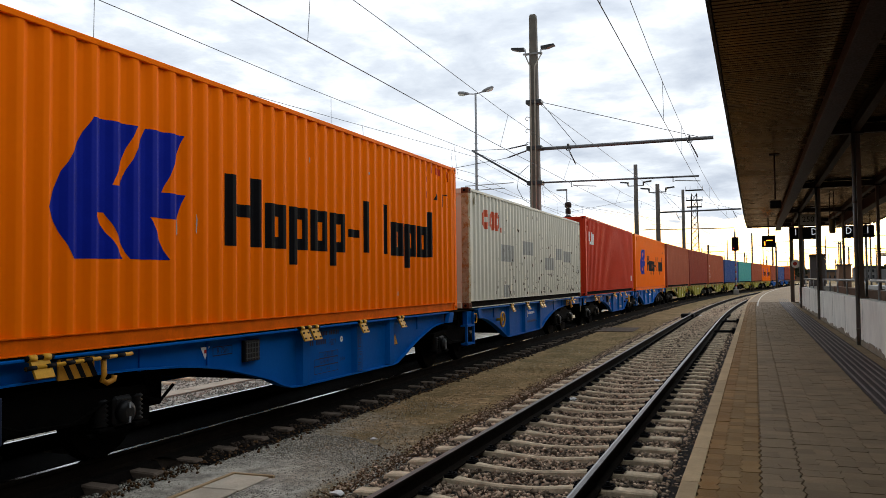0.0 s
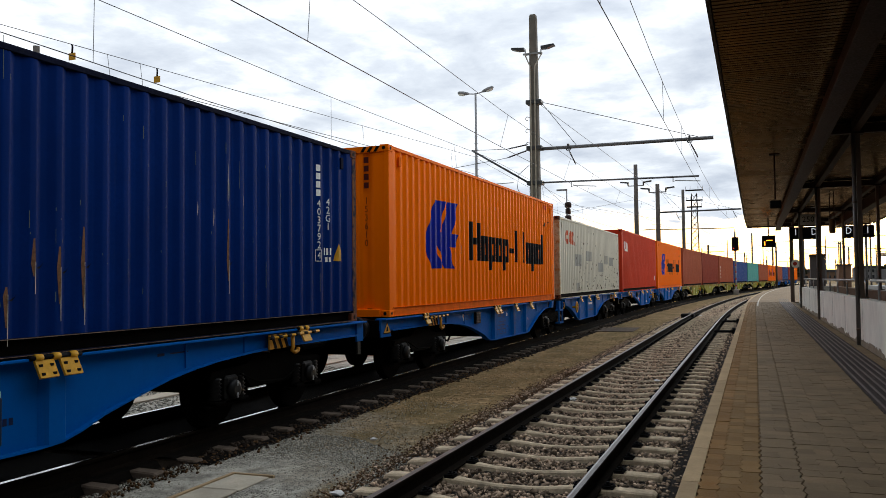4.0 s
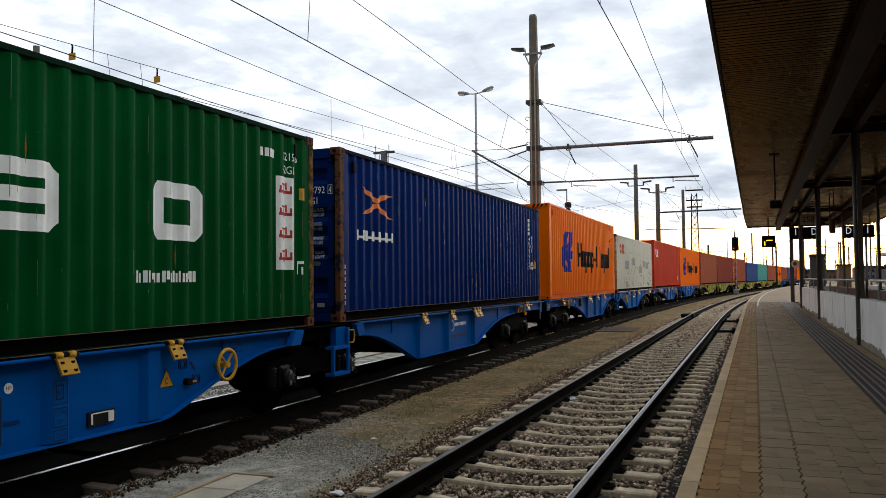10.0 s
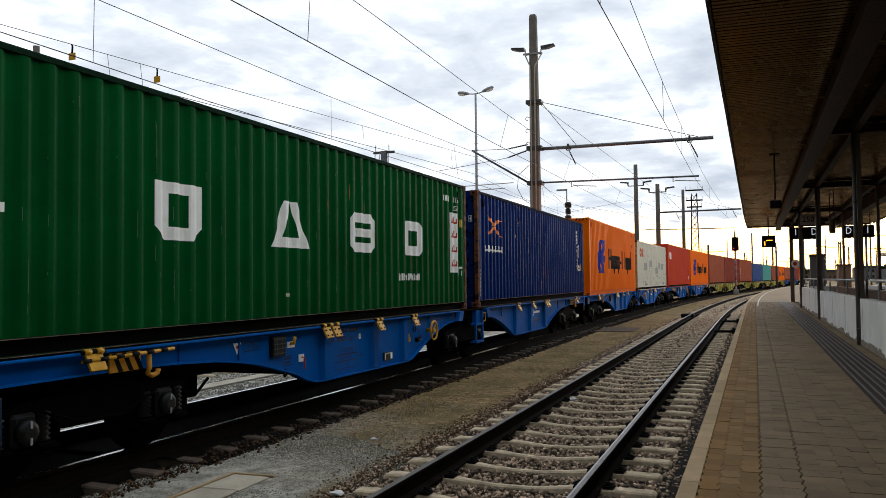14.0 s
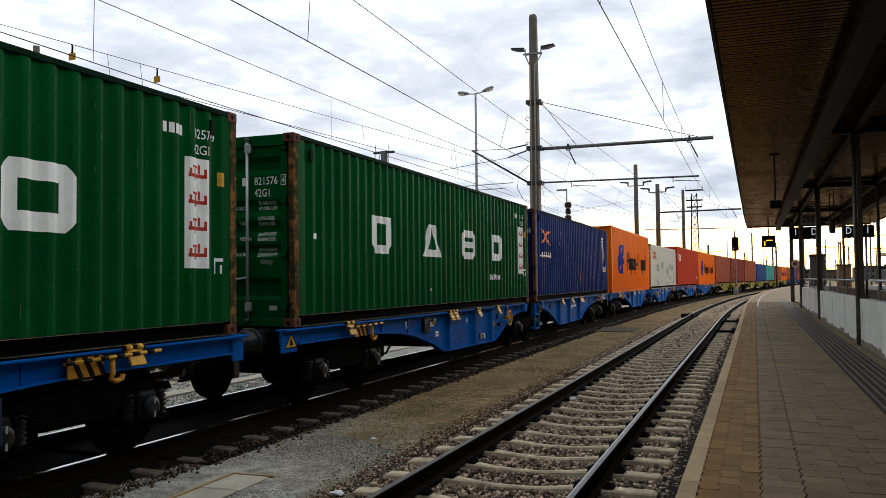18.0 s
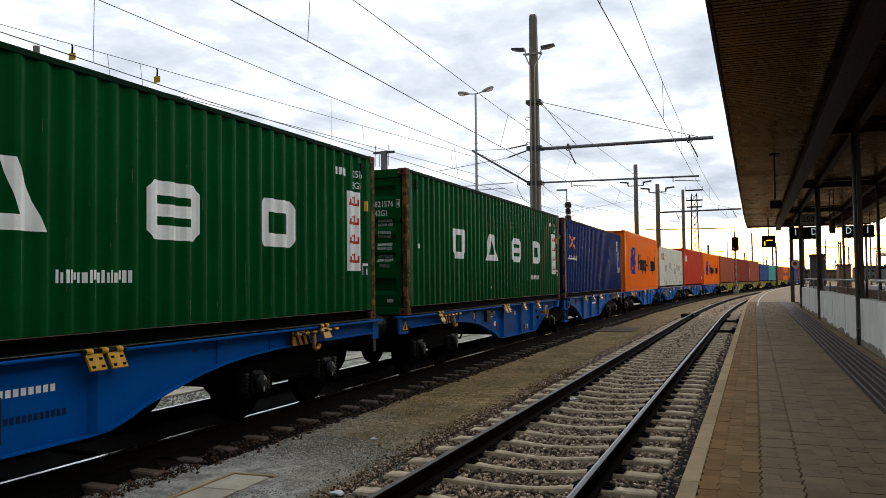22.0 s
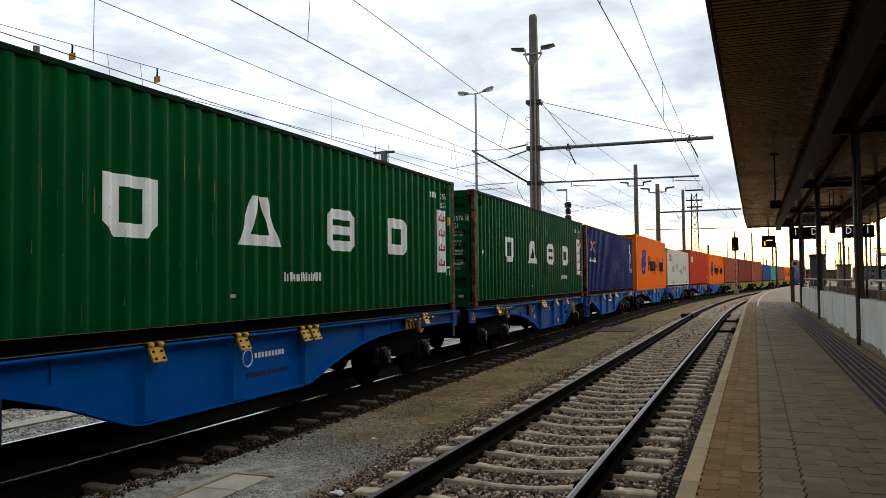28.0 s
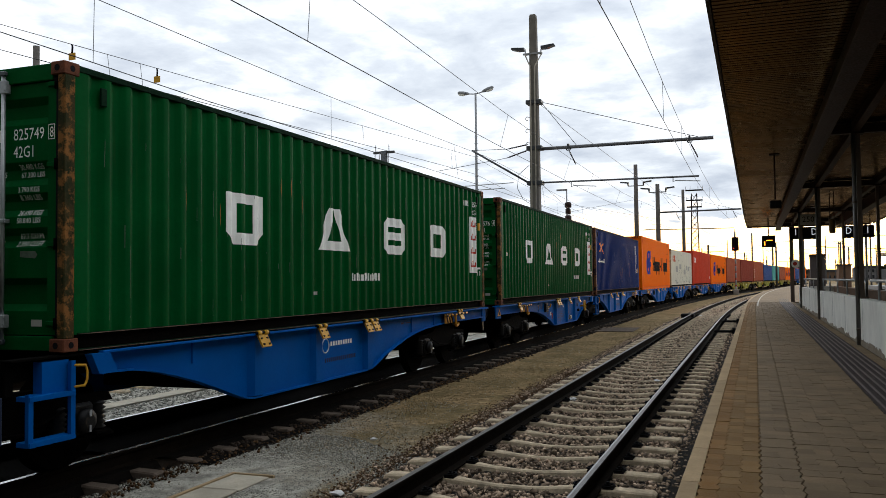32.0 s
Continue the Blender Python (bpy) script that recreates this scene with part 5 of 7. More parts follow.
            part(name, bm, "letter", thing, label)
        number = {"a": "825749", "b": "821576", "c": "403792"}[door]
        write_door("number", number, 0.774, 1.967, 0.36, 0.105, "white stencilled number")
        write_door("number", {"a": "8", "b": "4", "c": "4"}[door], 1.0425, 1.967, 0.042, 0.095, "white stencilled check digit")
        bm = bmesh.new()
        for a0, a1, b0, b1 in ((1.006, 1.080, 1.900, 1.906), (1.006, 1.080, 2.031, 2.037), (1.006, 1.012, 1.906, 2.031), (1.074, 1.080, 1.906, 2.031)):
            bm.faces.new([bm.verts.new(c) for c in ((a0, 0.029, b0), (a1, 0.029, b0), (a1, 0.029, b1), (a0, 0.029, b1))])
        part("digit_frame", bm, "letter", thing)
        write_door("number", "42G1", 0.711, 1.807, 0.235, 0.105, "white stencilled size code")
        lines = ("30.480 KGS", "67.200 LBS", "3.790 KGS", "8.360 LBS", "26.690 KGS", "58.840 LBS", "67.7 CU.M.", "2.390 CU.FT") if door != "c" else ("32.500 KGS", "71.650 LBS", "3.720 KGS", "8.200 LBS", "28.780 KGS", "63.450 LBS", "67.7 CU.M.", "2.390 CU.FT")
        for k, words in enumerate(lines):
            write_door("data_line", words, 0.778, 1.67 - 0.07 * k - 0.07 * (k // 2), 0.028 * len(words), 0.047)
        for k, words in enumerate(("MAX.GROSS", "TARE", "NET", "CU.CAP.")):
            write_door("data_line", words, 0.462 - 0.015 * len(words), 1.612 - 0.21 * k, 0.03 * len(words), 0.05)
        part("code_bar", boxed(0.40, 0.455, 0.029, 0.033, 1.91, 2.02), "letter", thing, "white stencilled bar")
        smear = bmesh.new()
        smear.faces.new([smear.verts.new((x, 0.031, z)) for x, z in ((0.68, 0.85), (0.86, 0.835), (0.885, 0.87), (0.86, 0.90), (0.68, 0.905))])
        part("rubbed_mark", smear, "scratch", thing, "dull rubbed-out mark")
        part("maker_plate", boxed(0.82, 0.94, 0.029, 0.034, 0.226, 0.286), "patch", thing, "small pale plate")
    else:
        fold_e = facets(-1.13, 1.13)
        for y, d in ((0.02, 1), (length - 0.02, -1)):
            bm = bmesh.new()
            rows = [[bm.verts.new((x, y - d * q, z)) for z in (0.1, height - 0.08)] for x, q in fold_e]
            for a, b in zip(rows, rows[1:]):
                bm.faces.new((a[0], b[0], b[1], a[1]) if d > 0 else (b[0], a[0], a[1], b[1]))
            part("end_wall", bm, paint, thing)
            part("end_sill", boxed(-1.06, 1.06, min(y - 0.015, y - d * 0.07), max(y + 0.015, y + d * 0.07), 0.005, 0.13, bevel=0.005), paint, thing)
            part("end_header", boxed(-1.06, 1.06, min(y, y - d * 0.018), max(y, y + d * 0.08), height - 0.12, height - 0.02), paint, thing)
    if door:
        bm = bmesh.new()
        fold_e = facets(-1.13, 1.13)
        rows = [[bm.verts.new((x, length - 0.02 + q, z)) for z in (0.1, height - 0.08)] for x, q in fold_e]
        for a, b in zip(rows, rows[1:]):
            bm.faces.new((b[0], a[0], a[1], b[1]))
        part("end_wall", bm, paint, thing)
    if paint == "orange" and length > 7:
        for k, ch in enumerate("    153610"):
            z = height - 0.25 - 0.143 * k - (0.12 if k > 3 else 0)
            if k < 4:
                part("end_code", boxed(0.76, 0.85, 0.004, 0.006, z - 0.05, z + 0.05), "end_red", thing, "dark red bar")
            else:
                write_y("end_code", ch, 0.16, "end_red", thing, 0.805, 0.004, z, 0.8)
        for x0 in (-1.05, -0.93, -0.81, 0.70, 0.82, 0.94):
            bm = bmesh.new()
            bm.faces.new([bm.verts.new(c) for c in ((x0, -0.001, height - 0.115), (x0 + 0.06, -0.001, height - 0.115), (x0 + 0.12, -0.001, height - 0.025), (x0 + 0.06, -0.001, height - 0.025))])
            part("hazard_stripe", bm, "black", thing, "black slanting hazard stripe")
    if mark == "u":
        part("small_plate", boxed(HALF - 0.005, HALF + 0.004, 0.52, 0.60, 1.19, 1.27), "letter", thing, "small white plate")
    marks(mark, thing, fold, length, height)
    if paint in ("green", "navy") and mark:
        # scratches along the proud edges of the folds, and a few rust marks
        rng = random.Random(start_seed(mark))
        edges = [u for u, d in fold if -0.003 < d < 0.0]
        pale, rusty = [], []
        for _ in range(110):
            u, z = rng.choice(edges) + 0.05 + rng.uniform(-0.008, 0.008), rng.uniform(0.2, height - 0.3)
            pale.append(rect(u - rng.uniform(0.001, 0.004), u + rng.uniform(0.001, 0.004), z, z + rng.choice((0.02, 0.05, 0.12, 0.3)) * rng.uniform(0.5, 1.3)))
        for u, z in ((1.73, 1.52), (2.36, 1.40), (3.62, 1.84), (3.87, 1.86), (4.15, 1.66)) if mark == "v" else ((7.36, 1.78), (6.84, 1.97), (7.07, 1.40), (6.1, 1.7), (9.3, 0.9)) if mark == "u" else ():
            rusty.append([(u + 0.04, z), (u + 0.05, z - 0.16), (u + 0.062, z - 0.05), (u + 0.052, z + 0.12)])
        painted("scratched_paint", pale, [(u, d + 0.001) for u, d in fold], "scratch", thing, "pale scratches along the folds")["kind"] = "stuff"
        painted("rust_staining", rusty, fold, "rust_mark", thing, "small orange rust marks")["kind"] = "stuff"
    # vents near the top corners, and a lashing ring
    for u in (0.47, length - 0.47):
        part("vent", boxed(HALF - 0.012, HALF + 0.012, u - 0.04, u + 0.04, height - 0.33, height - 0.16, bevel=0.006), paint + "_shade" if paint in ("green", "navy", "orange") else paint, thing)
    return thing


def sill_low(kind):
    """The lower edge of the fish-bellied side sill: (along, up)."""
    low = [(-0.42, 0.93), (-0.10, 0.90), (0.60, 0.905), (1.04, 0.885), (1.35, 0.84), (1.65, 0.77), (2.0, 0.675), (2.37, 0.555), (2.75, 0.42), (2.98, 0.345), (3.15, 0.325), (6.20, 0.335), (6.45, 0.35), (6.70, 0.415), (6.96, 0.51), (7.40, 0.62), (7.88, 0.73), (8.30, 0.795), (8.72, 0.84), (9.4, 0.88), (10.2, 0.90), (12.5, 0.90)]
    return low if kind == "rear" else [(-0.22, 0.90)] + [(LENGTH - u, z) for u, z in reversed(low[:-1])]


def build_bogie(wagon, y):
    """A two-axle bogie with its side frames, springs and axle boxes."""
    bogie = new("bogie", mesh_of("bogie", bogie_frame(), "shaded"))
    bogie.parent = wagon
    bogie.matrix_basis = pose(0, y, 0)
    bogie["label"] = "two-axle bogie frame, blackened for the shade under the wagon"
    for side in (1, -1):
        for dy in (-0.9, 0.9):
            b = boxed(side * 1.0 - 0.09, side * 1.0 + 0.09, dy - 0.13, dy + 0.13, 0.33, 0.62, bevel=0.03)
            lathe(b, (side * 1.08, dy, 0.46), (side * 1.16, dy, 0.46), [(0, 0.12), (0.5, 0.115), (0.8, 0.10), (1.0, 0.06)], 14)
            part("axle_box", b, "bearing", bogie, "worn round-capped axle box")
            part("chalk_mark", boxed(*sorted((side * 1.155, side * 1.163)), dy - 0.012, dy + 0.012, 0.50, 0.56), "lamp_grey", bogie, "pale chalk mark on the bearing cap")
            part("chalk_mark", boxed(*sorted((side * 1.155, side * 1.163)), dy - 0.012, dy + 0.012, 0.36, 0.42), "lamp_grey", bogie, "pale chalk mark on the bearing cap")
            for e in (-0.24, 0.24):
                b = bmesh.new()
                lathe(b, (side * 1.0, dy + e, 0.34), (side * 1.0, dy + e, 0.61), [(q / 12, 0.088 if q % 2 else 0.06) for q in range(13)], 12)
                part("spring", b, "bearing", bogie)


def bogie_frame():
    bm = bmesh.new()
    for side in (1, -1):
        prism(bm, [(-1.30, 0.60), (-1.25, 0.68), (-0.55, 0.72), (-0.4, 0.80), (0.4, 0.80), (0.55, 0.72), (1.25, 0.68), (1.30, 0.60), (0.62, 0.60), (0.45, 0.42), (-0.45, 0.42), (-0.62, 0.60)], side * 1.0 - 0.05, side * 1.0 + 0.05)
        for dy in (-0.9, 0.9):
            for e in (-0.24, 0.24):
                box(bm, side * 1.0 - 0.1, side * 1.0 + 0.1, dy + e - 0.1, dy + e + 0.1, 0.30, 0.34, 0.01)
            box(bm, side * 1.02 - 0.03, side * 1.02 + 0.03, dy - 0.42, dy + 0.42, 0.27, 0.30)
        pipe(bm, [(side * 1.09, -0.75, 0.62), (side * 1.1, -0.35, 0.48), (side * 1.1, 0.2, 0.45), (side * 1.09, 0.7, 0.60)], 0.012, 6)
    box(bm, -1.0, 1.0, -0.2, 0.2, 0.50, 0.80, 0.02)
    for dy in (-0.42, 0.42):
        box(bm, -0.95, 0.95, dy - 0.05, dy + 0.05, 0.36, 0.50, 0.01)
    for side in (1, -1):
        for dy in (-0.48, 0.48):
            box(bm, side * 0.75 - 0.05, side * 0.75 + 0.05, dy - 0.04, dy + 0.04, 0.30, 0.62, 0.01)
    return bm


def wheelset_mesh():
    bm = bmesh.new()
    rod(bm, (-0.98, 0, 0), (0.98, 0, 0), 0.075, 12)
    for side in (1, -1):
        lathe(bm, (side * 0.68, 0, 0), (side * 0.82, 0, 0), [(0, 0.46), (0.2, 0.49), (0.24, 0.462), (1.0, 0.455)], 32)
        rod(bm, (side * 0.64, 0, 0), (side * 0.86, 0, 0), 0.12, 14)
        for k in range(3):
            a = k * math.tau / 3
            rod(bm, (side * 0.822, 0.3 * math.cos(a), 0.3 * math.sin(a)), (side * 0.83, 0.3 * math.cos(a), 0.3 * math.sin(a)), 0.03, 6)
    return bm


def flap(bm_y, bm_k, y, side, double=False):
    """A folded-down container spigot: tilted yellow plate under a striped hinge."""
    x = side * 1.245
    for off in ((0.0, 0.27) if double else (0.0,)):
        yy = y + off
        prism(bm_y, [(x - side * 0.01, 1.075), (x + side * 0.012, 1.085), (x + side * 0.085, 0.935), (x + side * 0.065, 0.925)], yy - 0.10, yy + 0.10, "y")
    a, b = y - 0.15, y + (0.42 if double else 0.15)
    rod(bm_k, (x, a, 1.098), (x, b, 1.098), 0.024, 8)
    n = 3 if double else 2
    for k in range(n):
        c = a + (b - a) * (k + 0.5) / n
        rod(bm_y, (x, c - 0.04, 1.098), (x, c + 0.04, 1.098), 0.032, 8)


def build_wagon(kind, paint, m, label, variant=""):
    w = empty("container_wagon", m, label, "freight wagon", "wagons of the train")
    rear = kind == "rear"
    low = sill_low(kind)
    u0, u1 = low[0][0], low[-1][0]
    for side in (1, -1):
        cut = u0 + 0.98 if rear else u1 - 0.98
        main = [q for q in low if (q[0] < cut) != rear]
        join = (cut, float(np.interp(cut, [q[0] for q in low], [q[1] for q in low])))
        main = [join] + main if rear else main + [join]
        m0, m1 = main[0][0], main[-1][0]
        e0, e1 = (u0, cut) if rear else (cut, u1)
        part("sill_end", boxed(*sorted((side * 1.06, side * 1.10)), e0, e1, 0.90, 1.06, bevel=0.006), "shaded", w, "near-black recessed end of the side sill")
        part("end_flange", boxed(*sorted((side * 1.06, side * 1.20)), e0, e1, 1.072, 1.092, bevel=0.004), "shaded", w)
        poly = main + [(m1, 1.075), (m0, 1.075)]
        sill = part("side_sill", prism(bmesh.new(), poly, side * 1.125, side * 1.14), paint, w)
        bm = bmesh.new()
        box(bm, min(side * 1.06, side * 1.25), max(side * 1.06, side * 1.25), m0, m1, 1.072, 1.098, 0.005)
        part("top_flange", bm, paint, sill)
        bm = bmesh.new()
        x0, x1 = sorted((side * 1.07, side * 1.20))
        rings = [[bm.verts.new((x, u, z + dz)) for x, dz in ((x0, 0.0), (x1, 0.0), (x1, -0.02), (x0, -0.02))] for u, z in ((min(max(q[0], u0 + (0.0 if rear else 0.39)), u1 - (0.22 if rear else 0.0)), q[1]) for q in main)]
        for a, b in zip(rings, rings[1:]):
            for k in range(4):
                bm.faces.new((a[k], b[k], b[(k + 1) % 4], a[(k + 1) % 4]))
        bmesh.ops.recalc_face_normals(bm, faces=bm.faces[:])
        part("bottom_flange", bm, paint, sill)
        # upright ribs under the spigots
        ribs = (3.22, 4.73, 6.38) if rear else (6.1, 7.73, 8.95)
        for u in ribs:
            bm = bmesh.new()
            prism(bm, [(side * 1.14, u - 0.16), (side * 1.205, u - 0.09), (side * 1.205, u + 0.09), (side * 1.14, u + 0.16)], 0.34, 1.072, "z")
            part("rib", bm, paint, sill)
        for u in (2.0, 8.2, 9.3) if rear else (LENGTH - 2.0, LENGTH - 8.2, LENGTH - 9.3):
            part("stiffener", boxed(min(side * 1.135, side * 1.16), max(side * 1.135, side * 1.16), u - 0.01, u + 0.01, 0.84 if u < 3 or u > 9 else 0.80, 1.07), paint, sill)
        for k, u in enumerate((3.22, 4.73, 6.18) if rear else (5.96, 7.73, 9.21)):
            double = k == (2 if rear else 0)
            by, bk = bmesh.new(), bmesh.new()
            flap(by, bk, u, side, double)
            f = part("spigot_flap", by, "yellow", w, "folded yellow container spigot")
            part("hinge", bk, "black", f)
            for off in ((0.0, 0.27) if double else (0.0,)):
                for e in (-0.06, 0.06):
                    for z in (1.035, 0.965):
                        c = 1.259 + (1.085 - z) * 0.487
                        part("slot", boxed(*sorted((side * (c - 0.012), side * (c + 0.006))), u + off + e - 0.018, u + off + e + 0.018, z - 0.011, z + 0.011), "black", f)
        # locking lever with its striped bar, plate and hook
        u = 10.25 if rear else 2.0
        by, bk = bmesh.new(), bmesh.new()
        n = 12
        lever = part("lever", rod(bmesh.new(), (side * 1.285, u - 0.62, 1.02), (side * 1.285, u + 0.63, 1.045), 0.018, 8), "yellow", w, "yellow and black striped locking lever")
        for k in range(0, n, 2):
            part("stripe", rod(bmesh.new(), (side * 1.285, u - 0.62 + 1.25 * k / n, 1.02 + 0.025 * k / n), (side * 1.285, u - 0.62 + 1.25 * (k + 1) / n, 1.02 + 0.025 * (k + 1) / n), 0.020, 8), "black", lever)
        flap(by, bk, u + 0.28 if rear else u - 0.45, side)
        part("spigot_flap", by, "yellow", w, "folded yellow container spigot")
        part("hinge", bk, "black", w)
        bm = bmesh.new()
        a = u - 0.52 if rear else u - 0.22
        box(bm, *sorted((side * 1.21, side * 1.23)), a, a + 0.42, 0.875, 1.06)
        plate = part("striped_plate", bm, "amber", lever, "amber plate with black slanting stripes")
        bm = bmesh.new()
        for k in range(3):
            q = a + 0.03 + k * 0.14
            prism(bm, [(q + 0.09, 0.877), (q + 0.15, 0.877), (q + 0.05, 1.058), (q - 0.01, 1.058)], *sorted((side * 1.229, side * 1.234)))
        part("stripe", bm, "black", lever)
        part("hook", pipe(bmesh.new(), [(side * 1.26, a + 0.50, 1.03), (side * 1.27, a + 0.50, 0.88), (side * 1.27, a + 0.47, 0.83), (side * 1.27, a + 0.54, 0.80), (side * 1.27, a + 0.62, 0.82), (side * 1.27, a + 0.63, 0.86)], 0.026, 8), "amber", lever)
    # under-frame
    part("centre_beam", boxed(-0.25, 0.25, u0 + 0.1, u1 - 0.1, 0.78, 1.05), "shaded", w)
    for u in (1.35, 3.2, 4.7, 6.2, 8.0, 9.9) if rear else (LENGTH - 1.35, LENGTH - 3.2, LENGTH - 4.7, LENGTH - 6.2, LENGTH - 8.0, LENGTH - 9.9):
        part("cross_member", boxed(-1.12, 1.12, u - 0.09, u + 0.09, 0.86, 1.05), "shaded", w)
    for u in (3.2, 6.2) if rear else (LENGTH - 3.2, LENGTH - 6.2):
        part("cross_member", boxed(-1.12, 1.12, u - 0.05, u + 0.05, 0.40, 0.86), "shaded", w)
    part("brake_reservoir", lathe(bmesh.new(), (-0.9, 4.2 if rear else 7.0, 0.62), (-0.9, 5.4 if rear else 8.2, 0.62), [(0, 0.05), (0.05, 0.16), (0.95, 0.16), (1, 0.05)], 12), "shaded", w)
    for u, coat in ((u0 + 0.05, "shaded"), (u1 - 0.05, "shaded")):
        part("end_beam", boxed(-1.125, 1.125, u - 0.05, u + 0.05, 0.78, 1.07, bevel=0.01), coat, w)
    # coupled ends: bellows and drawbar at the inner end, hoses and steps at the outer one
    inner = u1 if rear else u0
    outer = u0 if rear else u1
    d_in, d_out = (1, -1) if rear else (-1, 1)
    b = bmesh.new()
    rod(b, (0, inner, 0.86), (0, inner + d_in * 0.374, 0.86), 0.21, 20)
    for k in range(5):
        ring(b, (0, inner + d_in * (0.05 + 0.07 * k), 0.86), (0, 1, 0), 0.215, 0.028, 20, 6)
    part("bellows", b, "rubber", w, "black ribbed coupling bellows")
    for side in (1, -1):
        x = side * 0.80
        if rear:
            # the spring gaiter of one wagon end meets the plunger drum of the next
            prof = [(0.0, 0.10)] + [(0.06 + 0.075 * k, 0.115 + 0.035 * (k % 2)) for k in range(12)] + [(0.94, 0.17), (1.0, 0.18)]
            part("gaiter", lathe(bmesh.new(), (x, 12.62, 0.94), (x, 13.145, 0.94), prof, 18), "buffer", w, "black ribbed buffer gaiter")
        else:
            drum = part("buffer", lathe(bmesh.new(), (x, 0.22, 0.94), (x, -0.44, 0.94), [(0.0, 0.13), (0.08, 0.16), (0.90, 0.165), (0.915, 0.195), (0.985, 0.195), (1.0, 0.17)], 20), "buffer", w, "black buffer drum with a round plate")
            for k in range(4):
                a = radians(45 + 90 * k)
                part("bolt", rod(bmesh.new(), (x + 0.15 * math.cos(a), 0.20, 0.94 + 0.15 * math.sin(a)), (x + 0.15 * math.cos(a), 0.15, 0.94 + 0.15 * math.sin(a)), 0.02, 6), "bearing", drum)
        part("end_plate", boxed(*sorted((side * 1.14, side * 1.17)), inner - 0.21 if rear else inner - 0.015, inner + 0.01 if rear else inner + 0.38, 0.79, 1.085, bevel=0.006), paint, w, "bolted end plate")
        if rear:
            part("guard", boxed(*sorted((side * 1.12, side * 1.15)), inner - 0.15, inner - 0.05, 0.59, 0.79), "bearing", w, "grey hanging guard plate")
        # slanting bracket near the outer end
        a = outer + (1.03 if rear else -1.03)
        s = 1 if rear else -1
        bm = bmesh.new()
        prism(bm, [(a - s * 0.23, 1.08), (a, 1.08), (a + s * 0.11, 0.89), (a - s * 0.13, 0.89)], *sorted((side * 1.20, side * 1.285)))
        part("bracket", bm, paint, w, "slanting step bracket")
        if rear:
            bm = bmesh.new()
            x0, x1 = sorted((side * 1.22, side * 1.26))
            for y in (-0.27, 0.19):
                box(bm, x0, x1, y - 0.025, y + 0.025, 0.37, 0.80 if y < 0 else 1.04)
            for z in (0.38, 0.76):
                box(bm, *sorted((side * 1.12, side * 1.27)), -0.29, 0.21, z - 0.02, z + 0.02)
            part("step_ladder", bm, paint, w, "blue two-rung shunter's step")
            part("end_box", boxed(*sorted((side * 1.10, side * 1.20)), -0.10, 0.20, 0.76, 1.05), paint, w)
            part("grab_handle", pipe(bmesh.new(), [(side * 1.25, 0.20, 1.0), (side * 1.27, 0.32, 0.99), (side * 1.27, 0.34, 0.94), (side * 1.27, 0.34, 0.86), (side * 1.27, 0.31, 0.81), (side * 1.25, 0.20, 0.81)], 0.012, 8), "yellow", w, "yellow grab handle")
    for x in (-0.45, 0.4):
        part("hose", pipe(bmesh.new(), [(x, outer, 0.85), (x, outer + d_out * 0.14, 0.80), (x, outer + d_out * 0.22, 0.62), (x, outer + d_out * 0.18, 0.48), (x + 0.1, outer + d_out * 0.30, 0.42)], 0.022, 8), "black", w)
    part("coupling", pipe(bmesh.new(), [(0, outer, 0.96), (0, outer + d_out * 0.25, 0.90), (0, outer + d_out * 0.36, 0.78)], 0.045, 8), "shaded", w)
    if not rear:
        rig = bmesh.new()
        box(rig, -0.95, 0.95, 3.12, 3.30, 0.30, 0.86, 0.02)
        box(rig, -0.9, 0.9, 3.30, 3.55, 0.42, 0.80, 0.02)
        pipe(rig, [(0.98, 3.1, 0.55), (0.99, 3.4, 0.48), (0.98, 3.62, 0.62)], 0.02, 6)
        part("brake_rigging", rig, "shaded", w, "black brake rigging behind the bogie")
    for y in ((-0.4, 10.05) if rear else (1.85,)):
        build_bogie(w, y)
    if rear:
        build_rear_marks(w)
        if variant == "wheel":
            hand_wheel(w, 2.25, 0.78)
    else:
        build_front_marks(w, variant)
    return w


def flat_marks(name, rects, x, mat, w, label=""):
    if name.endswith("_bars"):
        for q in rects:
            flat_marks(name[:-1], [q], x, mat, w, label)
        return None
    bm = bmesh.new()
    for a, b, c, d in rects:
        bm.faces.new([bm.verts.new(q) for q in ((x, a, c), (x, b, c), (x, b, d), (x, a, d))])
    return part(name, bm, mat, w, label)


def outline(a, b, c, d, t=0.012):
    return [(a, b, c, c + t), (a, b, d - t, d), (a, a + t, c, d), (b - t, b, c, d)]


def build_rear_marks(w):
    x = 1.1425
    bm = bmesh.new()
    ring(bm, (x, 5.02, 0.80), (1, 0, 0), 0.10, 0.010, 24, 4)
    part("badge", bm, "letter", w, "white ring badge")
    flat_marks("name_bars", [(5.17 + k * 0.078, 5.17 + k * 0.078 + 0.055, 0.785, 0.85) for k in range(9)], x, "letter", w, "white row of bars")
    flat_marks("address_bars", [(5.0 + k * 0.062, 5.0 + k * 0.062 + 0.042, 0.56, 0.62) for k in range(16)], x, "ink", w, "dark row of bars")
    flat_marks("stencil", [(7.75, 7.86, 0.96, 0.99), (7.95, 8.25, 0.97, 0.985)], x, "ink", w)


